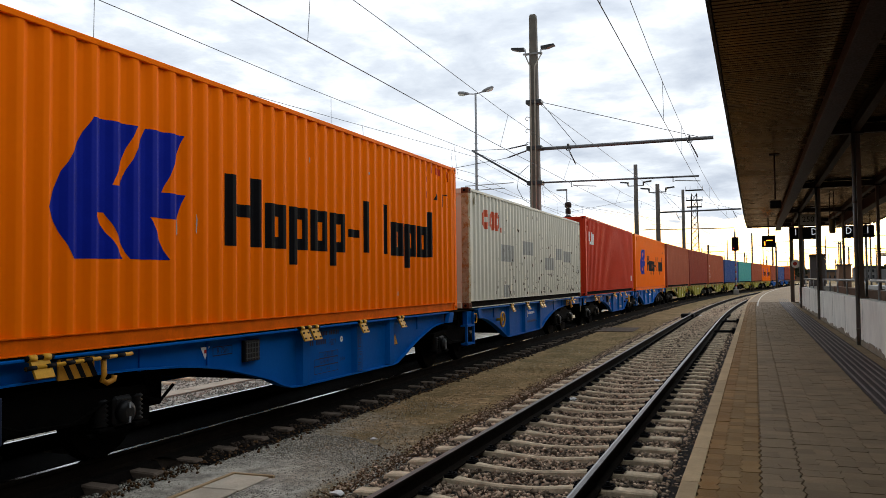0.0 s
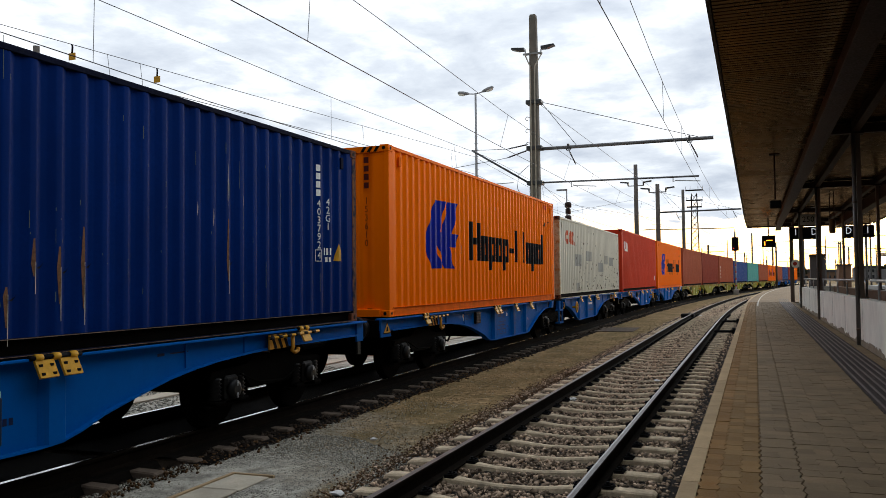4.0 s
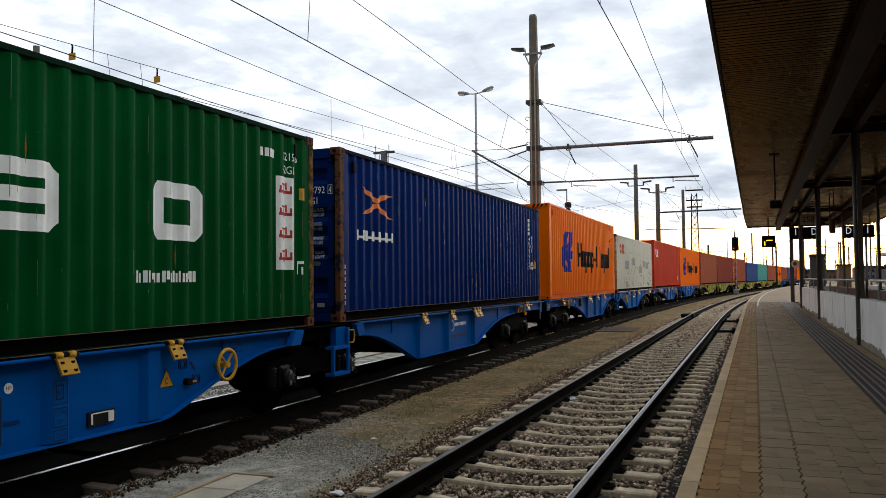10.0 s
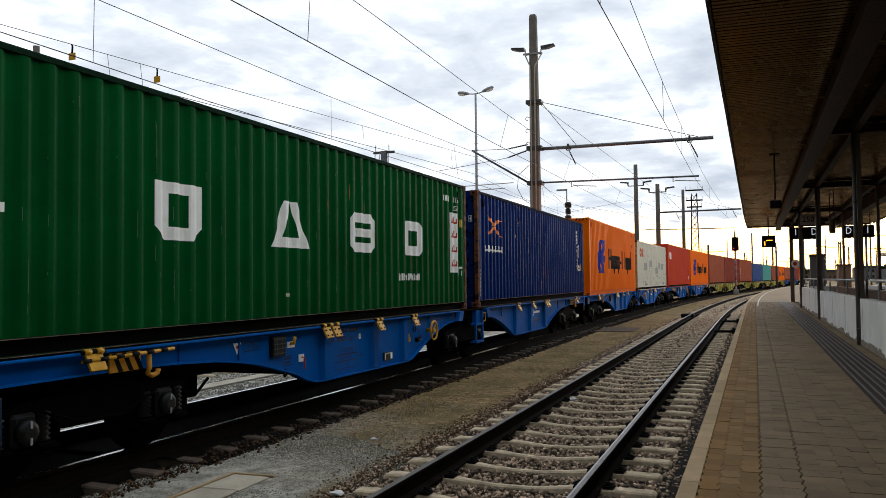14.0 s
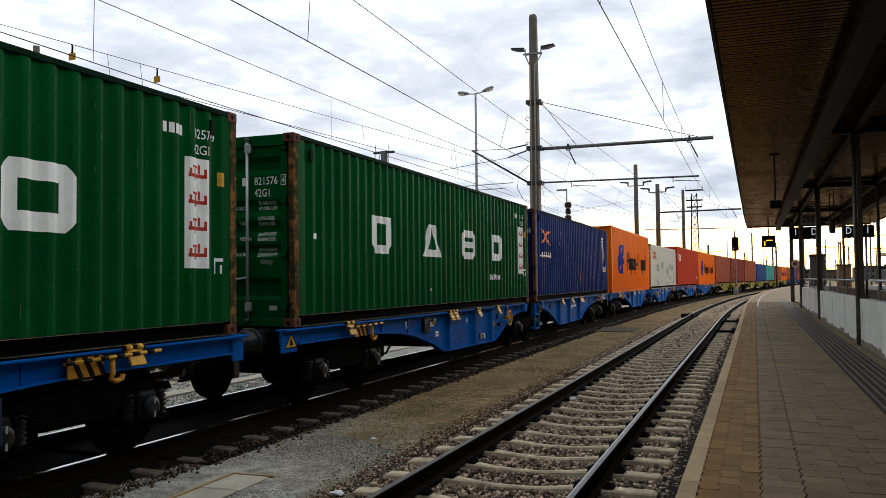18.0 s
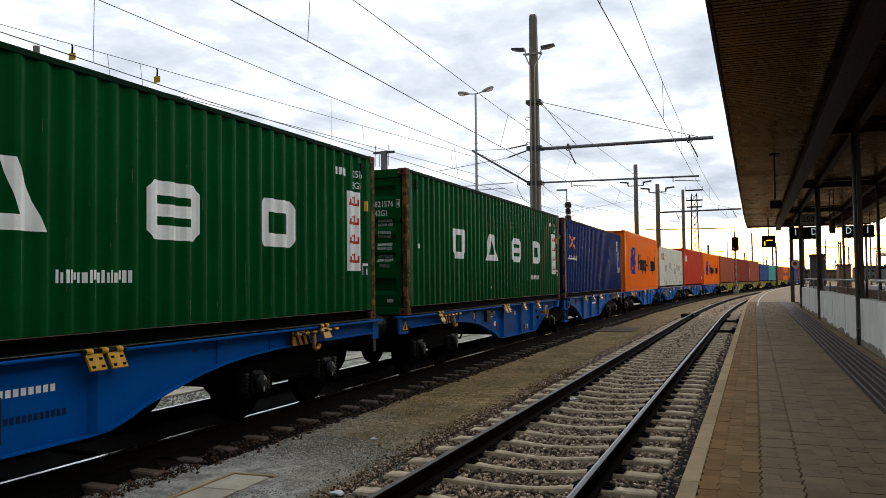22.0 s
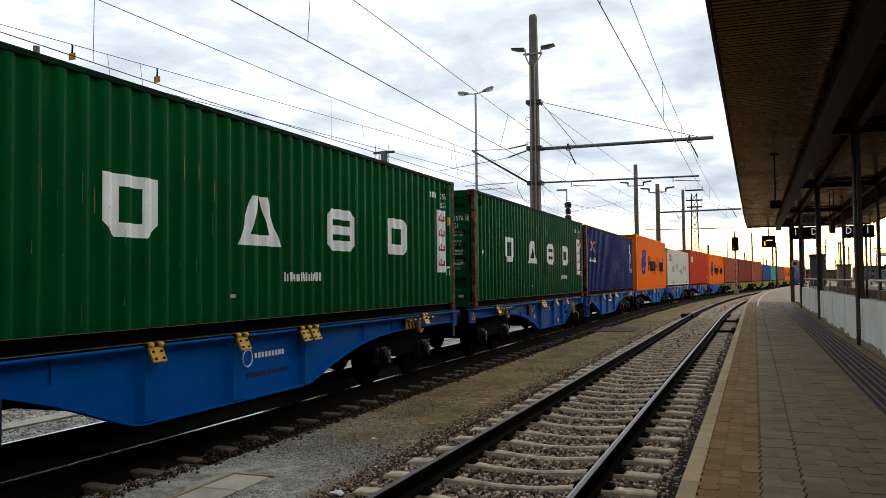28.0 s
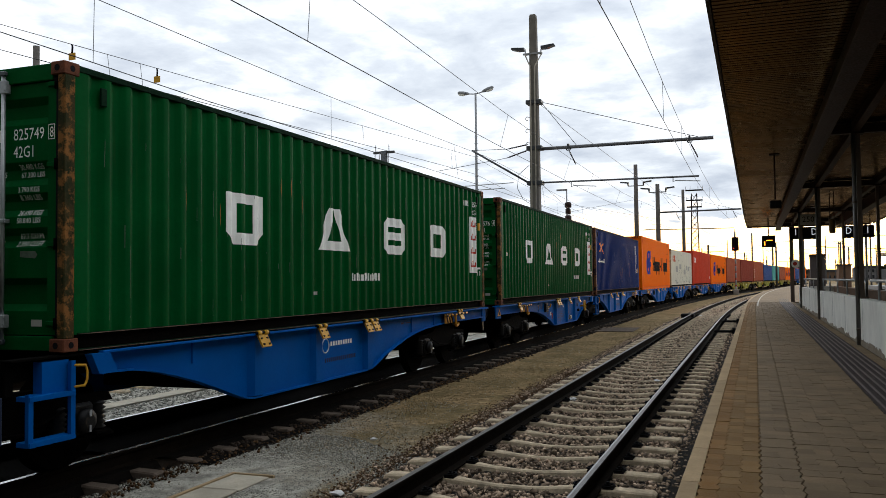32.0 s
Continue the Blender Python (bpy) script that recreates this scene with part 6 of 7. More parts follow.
def hand_wheel(w, y, z):
    wheel = part("hand_wheel", ring(bmesh.new(), (1.29, y, z), (1, 0, 0), 0.17, 0.020, 28, 8), "yellow", w, "yellow brake hand wheel")
    bm = bmesh.new()
    for a in (0.9, 2.4, 4.0):
        rod(bm, (1.28, y, z), (1.29, y + 0.17 * math.cos(a), z + 0.17 * math.sin(a)), 0.014, 6)
    rod(bm, (1.14, y, z), (1.31, y, z), 0.035, 10)
    part("spokes", bm, "yellow", wheel)


def build_front_marks(w, variant=""):
    x = 1.1425
    bm = bmesh.new()
    prism(bm, [(3.88, 1.0), (4.04, 1.0), (3.96, 0.86)], x, x + 0.002)
    tri = part("marker", bm, "letter", w, "small white triangle with a dark star")
    flat_marks("star", [(3.94, 3.98, 0.93, 0.97)], x + 0.004, "red_mark", tri)
    flat_marks("stencil", outline(4.10, 4.48, 0.88, 0.99), x, "ink", w)
    write_x("writing", "R 75m", 0.10, "ink", w, x + 0.001, 4.29, 0.935, 0.85)
    part("data_case", boxed(1.14, 1.20, 4.66, 4.98, 0.765, 1.02, bevel=0.01), "bearing", w, "grey mesh-fronted document case")
    bm = bmesh.new()
    for k in range(5):
        box(bm, 1.199, 1.206, 4.69 + k * 0.06, 4.70 + k * 0.06, 0.78, 1.0)
    for k in range(4):
        box(bm, 1.199, 1.206, 4.68, 4.96, 0.80 + k * 0.06, 0.81 + k * 0.06)
    part("mesh", bm, "dark_steel", w)
    if variant != "plain":
        build_brake_fittings(w, x)
    # writing on the belly
    build_belly_marks(w, x)
    if variant != "plain":
        part("side_plate", boxed(1.14, 1.165, 8.10, 8.44, 0.405, 0.535), "bearing", w)
        part("plate_insert", boxed(1.165, 1.171, 8.13, 8.15, 0.42, 0.52), "letter", w)
        part("plate_insert", boxed(1.165, 1.171, 8.35, 8.42, 0.42, 0.52), "letter", w)
        part("plate_edge", boxed(1.165, 1.169, 8.15, 8.35, 0.512, 0.522), "letter", w)
    bm = bmesh.new()
    prism(bm, [(9.10, 0.64), (9.31, 0.64), (9.205, 0.81)], x, x + 0.003)
    tri = part("warning_sign", bm, "yellow", w, "yellow warning triangle")
    write_x("writing", "C", 0.09, "black", tri, x + 0.0045, 9.205, 0.695, 0.8)
    bm = bmesh.new()
    prism(bm, [(9.085, 0.632), (9.325, 0.632), (9.205, 0.826)], x, x + 0.0015)
    part("border", bm, "black", tri)
    if variant != "plain":
        hand_wheel(w, 10.07, 0.79)
        # brake on and off: a ring between two shoes, joined by an arrow
        for y, z in ((9.47, 0.845), (9.70, 0.665)):
            part("stencil", ring(bmesh.new(), (x, y, z), (1, 0, 0), 0.040, 0.008, 16, 4), "ink", w)
            for side in (-1, 1):
                part("stencil", pipe(bmesh.new(), [(x, y + side * 0.045, z + 0.05), (x, y + side * 0.066, z + 0.025), (x, y + side * 0.066, z - 0.025), (x, y + side * 0.045, z - 0.05)], 0.007, 5), "ink", w)
        bm = bmesh.new()
        vs = [bm.verts.new((x + 0.001, y, z)) for y, z in ((9.57, 0.865), (9.62, 0.86), (9.67, 0.80), (9.69, 0.745), (9.655, 0.775), (9.62, 0.815))]
        bm.faces.new(vs)
        part("arrow", bm, "ink", w)
        knob = part("change_knob", rod(bmesh.new(), (1.14, 9.52, 0.655), (1.21, 9.52, 0.655), 0.04, 12), "black", w, "black change-over knob")
        part("pointer", boxed(1.19, 1.205, 9.52, 9.63, 0.645, 0.662), "yellow", knob)
        flat_marks("stencil", outline(10.30, 10.58, 0.895, 0.985, 0.010) + [(10.36, 10.50, 0.935, 0.947)], x, "ink", w)
    # warning triangle on the end plate by the joint
    bm = bmesh.new()
    prism(bm, [(-0.13, 0.86), (0.13, 0.86), (0.0, 1.02)], 1.1705, 1.174)
    tri = part("warning_sign", bm, "yellow", w, "yellow and black warning triangle")
    bm = bmesh.new()
    prism(bm, [(-0.165, 0.842), (0.165, 0.842), (0.0, 1.045)], 1.1702, 1.1722)
    part("border", bm, "black", tri)
    bm = bmesh.new()
    prism(bm, [(-0.04, 0.88), (0.04, 0.88), (0.02, 0.96), (-0.02, 0.96)], 1.174, 1.176)
    part("symbol", bm, "black", tri)


def build_brake_fittings(w, x):
    part("brake_lever", pipe(bmesh.new(), [(1.14, 5.17, 0.90), (1.20, 5.17, 0.91), (1.22, 5.16, 0.99)], 0.022, 8), "yellow", w, "yellow-tipped brake lever")
    part("lever_plate", boxed(1.14, 1.15, 5.09, 5.27, 0.85, 0.93), "letter", w)
    part("release_plate", boxed(1.14, 1.15, 5.38, 5.52, 0.64, 0.74), "letter", w)
    part("release_pull", pipe(bmesh.new(), [(1.15, 5.46, 0.70), (1.19, 5.46, 0.70), (1.19, 5.46, 0.54)], 0.012, 6), "red_mark", w, "red release pull")
    flat_marks("stencil", outline(4.99, 5.22, 0.62, 0.75) + [(5.02, 5.19, 0.70, 0.725), (5.02, 5.17, 0.65, 0.675)], x, "ink", w)
    bm = bmesh.new()
    rod(bm, (x, 5.04, 0.53), (x + 0.003, 5.04, 0.53), 0.055, 20)
    part("disc", bm, "black", w)
    write_x("writing", "K", 0.07, "yellow", w, x + 0.005, 5.04, 0.53)


def build_belly_marks(w, x):
    flat_marks("number_bars", [(6.62 + k * 0.05, 6.655 + k * 0.05, 0.95, 1.01) for k in range(11) if k not in (4,)], x, "ink", w, "dark row of bars")
    flat_marks("keeper_bars", [(6.30 + k * 0.06, 6.345 + k * 0.06, 0.83, 0.90) for k in range(8) if k != 2], x, "ink", w, "dark row of bars")
    write_x("writing", "Sggrs", 0.13, "ink", w, x, 6.97, 0.865, 0.8)
    bm = bmesh.new()
    rod(bm, (x, 7.24, 0.865), (x + 0.003, 7.24, 0.865), 0.045, 16)
    part("disc", bm, "letter", w)
    write_x("writing", "HP", 0.05, "ink", w, x + 0.0045, 7.24, 0.865, 0.9)
    table = outline(6.42, 7.13, 0.42, 0.53, 0.008) + outline(6.42, 7.13, 0.53, 0.63, 0.008) + outline(6.56, 7.13, 0.63, 0.72, 0.008) + [(6.56 + k * 0.14, 6.565 + k * 0.14, 0.53, 0.72) for k in range(4)]
    flat_marks("load_table", table, x, "ink", w, "dark stencilled load table")
    write_x("writing", "A B C D", 0.085, "ink", w, x + 0.001, 6.845, 0.675, 0.9)
    write_x("writing", "S 68,9 80,9 95,9 107,9", 0.07, "ink", w, x + 0.001, 6.78, 0.58, 0.62)
    write_x("writing", "120        00,0", 0.07, "ink", w, x + 0.001, 6.72, 0.475, 0.8)
    write_x("writing", "***", 0.14, "ink", w, x + 0.001, 7.27, 0.545, 1.0)
    x2 = 1.2075
    for z0, z1 in ((0.67, 0.88), (0.47, 0.64), (0.355, 0.45)):
        flat_marks("stencil", outline(7.65, 7.81, z0, z1, 0.008), x2, "ink", w)
    flat_marks("stencil", outline(7.675, 7.765, 0.71, 0.84, 0.010), x2, "ink", w)
    for words, z, size in (("61", 0.775, 0.085), ("27 100kg", 0.60, 0.055), ("24,9 t", 0.52, 0.06), ("25,2 kN", 0.40, 0.06)):
        write_x("writing", words, size, "ink", w, x2 + 0.001, 7.73 if words != "61" else 7.72, z, 0.62)


CARRIED, WHEELS = [], []
WHEEL = mesh_of("wheelset", wheelset_mesh(), "shaded")
COLOUR = {"green": "dark green", "navy": "navy blue", "orange": "bright orange", "white": "dirty greyish-white patched", "red": "red", "brown": "red-brown", "maroon": "dark maroon", "blue": "mid blue", "teal": "pale teal"}


def build_train():
    made = {}
    for k, (start, length, height, paint, mark, kind, wagon) in enumerate(TRAIN):
        variant = {4: "plain", 5: "wheel"}.get(k, "")
        key = (kind, wagon, variant)
        label = ("blue" if wagon == "wagon_blue" else "lime-yellow") + " articulated container wagon with a fish-bellied side sill"
        if key not in made:
            w = made[key] = build_wagon(kind, wagon, Matrix(), label, variant)
        else:
            w = copy_thing(made[key], Matrix())
        CARRIED.append((w, start - (0.11 if k == 1 else 0.0), 0.0))
        for y in (-1.3, 0.5, 9.15, 10.95) if kind == "rear" else (0.95, 2.75):
            ws = shared("wheelset", WHEEL, w, pose(0, y, 0.46), "steel wheelset, blackened for the shade under the wagon")
            WHEELS.append((ws, y))
        if not length:
            continue
        door = {1: "a", 2: "b", 3: "c"}.get(k, "")
        what = COLOUR[paint] + " corrugated steel shipping container"
        what += {"u": " with four white block signs", "v": " with four white block signs", "x": " with an orange cross emblem", "h": " with a blue emblem", "c": " with a red mark", "k": " with a small white mark"}.get(mark, " riding on a wagon")
        c = build_container(length, height, paint, mark, door, what, Matrix())
        CARRIED.append((c, start, BED))
        if length < 7:
            c2 = copy_thing(c, Matrix())
            CARRIED.append((c2, start + 6.1, BED))


build_train()

# stations of the train's last container at given seconds
TIMES = [0, 1, 2, 3, 5.5, 7, 8.5, 10, 11.5, 13, 14.5, 16.5, 18, 19.5, 21, 22.5, 24, 25.5, 27.5, 29, 30.5, 32]
WAY = [-36.00, -33.73, -31.48, -29.28, -24.15, -21.20, -18.29, -15.52, -12.90, -10.53, -8.28, -5.68, -3.86, -2.28, -0.895, 0.36, 1.42, 2.366, 3.49, 4.275, 5.02, 5.71]


def spline(ts, vs):
    """A natural cubic through the points."""
    t, v = np.array(ts, float), np.array(vs, float)
    n, h = len(t), np.diff(t)
    a, r = np.zeros((n, n)), np.zeros(n)
    a[0, :2], a[-1, -2:] = (1, -1), (1, -1)
    for k in range(1, n - 1):
        a[k, k - 1:k + 2] = h[k - 1], 2 * (h[k - 1] + h[k]), h[k]
        r[k] = 6 * ((v[k + 1] - v[k]) / h[k] - (v[k] - v[k - 1]) / h[k - 1])
    m = np.linalg.solve(a, r)

    def at(x):
        k = min(max(int(np.searchsorted(t, x)) - 1, 0), n - 2)
        p, q = t[k + 1] - x, x - t[k]
        return (m[k] * p ** 3 + m[k + 1] * q ** 3) / (6 * h[k]) + (v[k] / h[k] - m[k] * h[k] / 6) * p + (v[k + 1] / h[k] - m[k + 1] * h[k] / 6) * q
    return at


train_at = spline(TIMES, WAY)


def motions():
    steps = [k * 0.5 for k in range(65)]
    for thing, start, z in CARRIED:
        rows = []
        for t in steps:
            mid = train_at(t) + start + LENGTH / 2
            rows.append((t, on_lane(TRAIN_X, mid, z) @ pose(0, -LENGTH / 2, 0)))
        walk(thing, rows)
    turns = []
    t = 0.0
    while t < 32.0:
        turns.append(t)
        here, n = train_at(t), 1
        while n < 45 and (train_at(t + (n + 1) / 30) - here) / 0.46 < radians(70) and t + (n + 1) / 30 < 32.0:
            n += 1
        t = round(t + n / 30, 4)
    turns.append(32.0)
    for ws, y in WHEELS:
        walk(ws, [(t, pose(0, y, 0.46) @ Matrix.Rotation(-(train_at(t) - WAY[0]) / 0.46, 4, "X")) for t in turns])


# ---- overhead line ----
def bracket_arm(parent, name, a, b, r, label=""):
    return part(name, rod(bmesh.new(), a, b, r, 10), "arm_steel", parent, label)


def flood_lamp(parent, x, z, d):
    """A flat floodlight on a short bent arm."""
    lamp = part("floodlight", prism(bmesh.new(), [(x, z + 0.20), (x + d * 0.58, z + 0.25), (x + d * 0.61, z + 0.19), (x + d * 0.25, z + 0.09), (x, z + 0.09)], -0.16, 0.16, "y"), "dark_steel", parent, "grey floodlight head")
    part("lens", prism(bmesh.new(), [(x + d * 0.25, z + 0.087), (x + d * 0.59, z + 0.184), (x + d * 0.60, z + 0.176), (x + d * 0.26, z + 0.077)], -0.13, 0.13, "y"), "lamp_grey", lamp)
    part("arm", pipe(bmesh.new(), [(x - d * 0.02, 0, z + 0.1), (x - d * 0.02, 0, z - 0.12), (0, 0, z - 0.08)], 0.03, 8), "dark_steel", lamp)


def build_main_mast():
    m = empty("catenary_mast", pose(-9.0, 36.0, -0.21), "tall weathered concrete mast with floodlights and long cantilever arms", "catenary mast", "masts along the line")
    g = 0.21
    bm = bmesh.new()
    prism(bm, [(-0.21, -0.17), (0.21, -0.17), (0.21, 0.17), (-0.21, 0.17)], 0.0, 0.9, "z")
    part("footing", bm, "concrete", m)
    bm = bmesh.new()
    rings = []
    for z, h in ((0.5, 0.24), (13.6, 0.155), (13.75, 0.13)):
        rings.append([bm.verts.new(c) for c in ((-h, -h, z), (h, -h, z), (h, h, z), (-h, h, z))])
    for r0, r1 in zip(rings, rings[1:]):
        for k in range(4):
            bm.faces.new((r0[k], r0[(k + 1) % 4], r1[(k + 1) % 4], r1[k]))
    bm.faces.new(rings[-1])
    bmesh.ops.bevel(bm, geom=bm.edges[:], offset=0.025, segments=1, affect="EDGES")
    part("shaft", bm, "mast", m)
    for x in (-0.10, 0.09):
        part("cable_duct", pipe(bmesh.new(), [(-0.4 if x < 0 else 0.4, -0.03, 12.0), (x * 1.2, -0.21, 11.4), (x, -0.25, 10.8), (x, -0.30, 2.0)], 0.028, 8), "line_paint", m, "pale cable duct")
    for x, d in ((-0.40, -1), (0.36, 1)):
        flood_lamp(m, x, 12.08, d)
    part("lamp_bar", boxed(-0.44, 0.42, -0.2, -0.12, 11.93, 12.0), "galvanised", m)
    for z in (9.8, 7.75, 6.2):
        part("clamp", boxed(-0.34, 0.36, -0.25, 0.25, z - 0.09, z + 0.09, bevel=0.02), "dark_steel", m)
    for z in (9.15, 8.6, 8.0):
        part("hook", pipe(bmesh.new(), [(-0.2, 0, z), (-0.36, 0, z + 0.04), (-0.42, 0, z - 0.05), (-0.36, 0, z - 0.14), (-0.30, 0, z - 0.12)], 0.018, 6), "galvanised", m)
    up, lo = 7.5 + g, 6.0 + g
    bracket_arm(m, "upper_arm", (0.2, 0, up), (7.55, 0, up), 0.075, "long upper cantilever tube")
    bracket_arm(m, "lower_arm", (0.2, 0, lo), (6.95, 0, lo - 0.06), 0.04, "long lower registration tube")
    part("insulator", insulator(bmesh.new(), (0.25, 0, lo), (1.35, 0, lo), 0.07, 8), "insulator", m)
    part("insulator", insulator(bmesh.new(), (4.0, 0, lo - 0.03), (5.0, 0, lo - 0.04), 0.07, 8), "insulator", m)
    part("tie", rod(bmesh.new(), (0.3, 0, 9.8), (1.85, 0, up + 0.07), 0.014, 6), "wire", m)
    part("tie", rod(bmesh.new(), (0.3, 0, 9.8), (6.95, 0, up + 0.07), 0.014, 6), "wire", m)
    for x in (1.5, 6.6):
        h = part("hanger", ring(bmesh.new(), (x, 0, up - 0.06), (0, 1, 0), 0.10, 0.02, 14, 6), "dark_steel", m)
        part("insulator", insulator(bmesh.new(), (x + 0.03, 0, up - 0.16), (x + 0.32, 0, up - 0.78), 0.07, 7), "insulator", h)
        part("clip", boxed(x - 0.04, x + 0.04, -0.1, 0.1, up - 0.1, up + 0.14), "dark_steel", h)
    for x in (1.75, 6.05):
        part("steady_arm", pipe(bmesh.new(), [(x - 0.15, 0, lo - 0.03), (x - 0.15, 0, lo - 0.26), (x - 0.05, 0, lo - 0.20), (x + 0.95, 0, lo - 0.27)], 0.022, 8), "galvanised", m)
    # arms and insulators to the other side
    part("strut", rod(bmesh.new(), (-0.25, 0, 6.2), (-2.95, 0, 7.85), 0.045, 8), "dark_steel", m)
    part("insulator", insulator(bmesh.new(), (-0.3, 0, 6.22), (-1.15, 0, 6.74), 0.08, 8), "insulator", m)
    for z, e in ((7.95, 8.0), (7.7, 7.15)):
        part("insulator", insulator(bmesh.new(), (-0.3, 0, z), (-1.3, 0, z - 0.15 + (0.0 if e > 7.5 else -0.15)), 0.07, 8), "insulator", m)
        part("tie", rod(bmesh.new(), (-1.3, 0, z - 0.15 - (0.0 if e > 7.5 else 0.15)), (-4.6 if e < 7.5 else -2.95, 0, e - 0.15), 0.012, 6), "wire", m)
    for x, z in ((-1.0, 6.28), (-1.4, 6.05)):
        part("registration_tube", rod(bmesh.new(), (x, 0, z), (x - 2.3, 0, z - 0.05), 0.022, 6), "galvanised", m)
    part("loop_cable", pipe(bmesh.new(), [(-0.25, -0.1, 7.0), (-0.75, -0.1, 6.6), (-0.8, -0.1, 6.0), (-0.55, -0.1, 5.5), (-0.25, -0.1, 5.3)], 0.012, 6), "wire", m)


def build_far_mast(x, y, h, w, lamps, arm, label, steps=False, heading=0.0):
    m = empty("catenary_mast", pose(x, y, -0.21, 0, 0, heading), label, "catenary mast", "masts along the line")
    bm = bmesh.new()
    rod(bm, (0, 0, 0), (0, 0, h), w, 12, w * 0.72)
    part("shaft", bm, "mast_dark", m)
    if lamps:
        part("lamp_bar", boxed(-0.75, 0.75, -0.05, 0.05, h - lamps, h - lamps + 0.08), "galvanised", m)
        z = h - lamps + 0.05
        for d in (-1, 1):
            part("floodlight", prism(bmesh.new(), [(d * 0.65, z), (d * 0.65, z + 0.35), (d * 1.45, z + 0.45), (d * 1.45, z + 0.32), (d * 0.8, z + 0.25), (d * 0.75, z)], -0.12, 0.12, "y"), "dark_steel", m)
    if arm:
        part("upper_arm", rod(bmesh.new(), (0.1, 0, 7.7), (arm, 0, 7.75), 0.07, 8), "dark_steel", m)
        part("lower_arm", rod(bmesh.new(), (0.1, 0, 6.2), (arm - 0.6, 0, 6.15), 0.04, 8), "dark_steel", m)
        part("tie", rod(bmesh.new(), (0.1, 0, 9.5), (arm * 0.9, 0, 7.8), 0.014, 6), "wire", m)
        part("tie", rod(bmesh.new(), (0.1, 0, 9.8), (arm * 0.3, 0, 7.75), 0.014, 6), "wire", m)
        for q in (0.22, 0.9):
            part("insulator", insulator(bmesh.new(), (arm * q, 0, 7.6), (arm * q + 0.3, 0, 7.0), 0.08, 6), "insulator", m)
        part("insulator", insulator(bmesh.new(), (0.2, 0, 6.2), (1.2, 0, 6.2), 0.08, 6), "insulator", m)
        part("insulator", insulator(bmesh.new(), (-0.2, 0, 6.2), (-1.2, 0, 6.25), 0.08, 6), "insulator", m)
    for k in range(6 if steps else 0):
        part("insulator_pin", insulator(bmesh.new(), (-w, 0, h - 0.8 - k * 0.7), (-w - 0.3, 0, h - 0.75 - k * 0.7), 0.06, 3), "lamp_grey", m)
    return m


def build_pylon(x, y, h, name="lattice_pylon"):
    """A lattice pylon: four corner angles, braces and three crossarms with insulators."""
    m = empty(name, pose(x, y, -0.2), "rusty steel lattice mast with three insulator crossarms", "pylon")
    for a, b in ((-1, -1), (1, -1), (1, 1), (-1, 1)):
        part("leg", rod(bmesh.new(), (a * 0.75, b * 0.75, 0), (a * 0.42, b * 0.42, h - 0.6), 0.07, 6), "rail_side", m)
    n = 14
    for k in range(n):
        z0, z1 = (h - 0.7) * k / n, (h - 0.7) * (k + 1) / n
        w0, w1 = 0.75 - 0.33 * k / n, 0.75 - 0.33 * (k + 1) / n
        b = bmesh.new()
        for s in (-1, 1):
            rod(b, (-w0, s * w0, z0), (w1, s * w1, z1), 0.035, 5)
            rod(b, (w0, s * w0, z0), (-w1, s * w1, z1), 0.035, 5)
        part("brace", b, "rail_side", m)
    for z, w in ((h, 1.45), (h - 1.75, 1.4), (h - 2.9, 1.25)):
        arm = part("crossarm", boxed(-w, w, -0.12, 0.12, z - 0.12, z + 0.12), "rail_side", m)
        for q in (-0.95, -0.45, 0.45, 0.95):
            part("insulator", insulator(bmesh.new(), (w * q, 0, z + 0.12), (w * q, 0, z + 0.75), 0.13, 3), "insulator", arm)
    return m


def build_lamp_post():
    m = empty("street_lamp", pose(-13.7, 42.0, -0.21), "tall grey yard lamp post with two cobra-head lamps", "lamp post")
    part("pole", rod(bmesh.new(), (0, 0, 0), (0, 0, 11.9), 0.10, 12, 0.055), "lamp_grey", m)
    b = bmesh.new()
    for k in range(14):
        rod(b, (-0.1, 0, 5.0 + k * 0.35), (0.12, 0, 5.0 + k * 0.35), 0.012, 5)
    part("step_pins", b, "dark_steel", m)
    for d, up in ((-1, 0.10), (1, 0.24)):
        part("arm", rod(bmesh.new(), (0, 0, 11.85), (d * 0.45, 0, 11.85 + up * 0.4), 0.03, 8), "lamp_grey", m)
        head = part("lamp_head", lathe(bmesh.new(), (d * 0.35, 0, 11.85 + up * 0.35), (d * 1.0, 0, 11.9 + up), [(0, 0.04), (0.2, 0.09), (0.55, 0.11), (0.9, 0.09), (1.0, 0.04)], 12), "lamp_grey", m)
        part("glass", lathe(bmesh.new(), (d * 0.55, 0, 11.80 + up * 0.6), (d * 0.98, 0, 11.82 + up * 0.95), [(0, 0.03), (0.3, 0.085), (0.8, 0.08), (1.0, 0.03)], 12), "letter", head)


def wire(parent, name, points, r):
    return part(name, pipe(bmesh.new(), points, r, 5), "wire", parent)


def along(points, s):
    """Lane and height at the station s of a wire given by (station, lane, height)."""
    for (s0, x0, z0), (s1, x1, z1) in zip(points, points[1:]):
        if s <= s1:
            t = (s - s0) / (s1 - s0)
            x, y, _ = lane(x0 + (x1 - x0) * t, s, 0)
            return x, y, z0 + (z1 - z0) * t
    return None


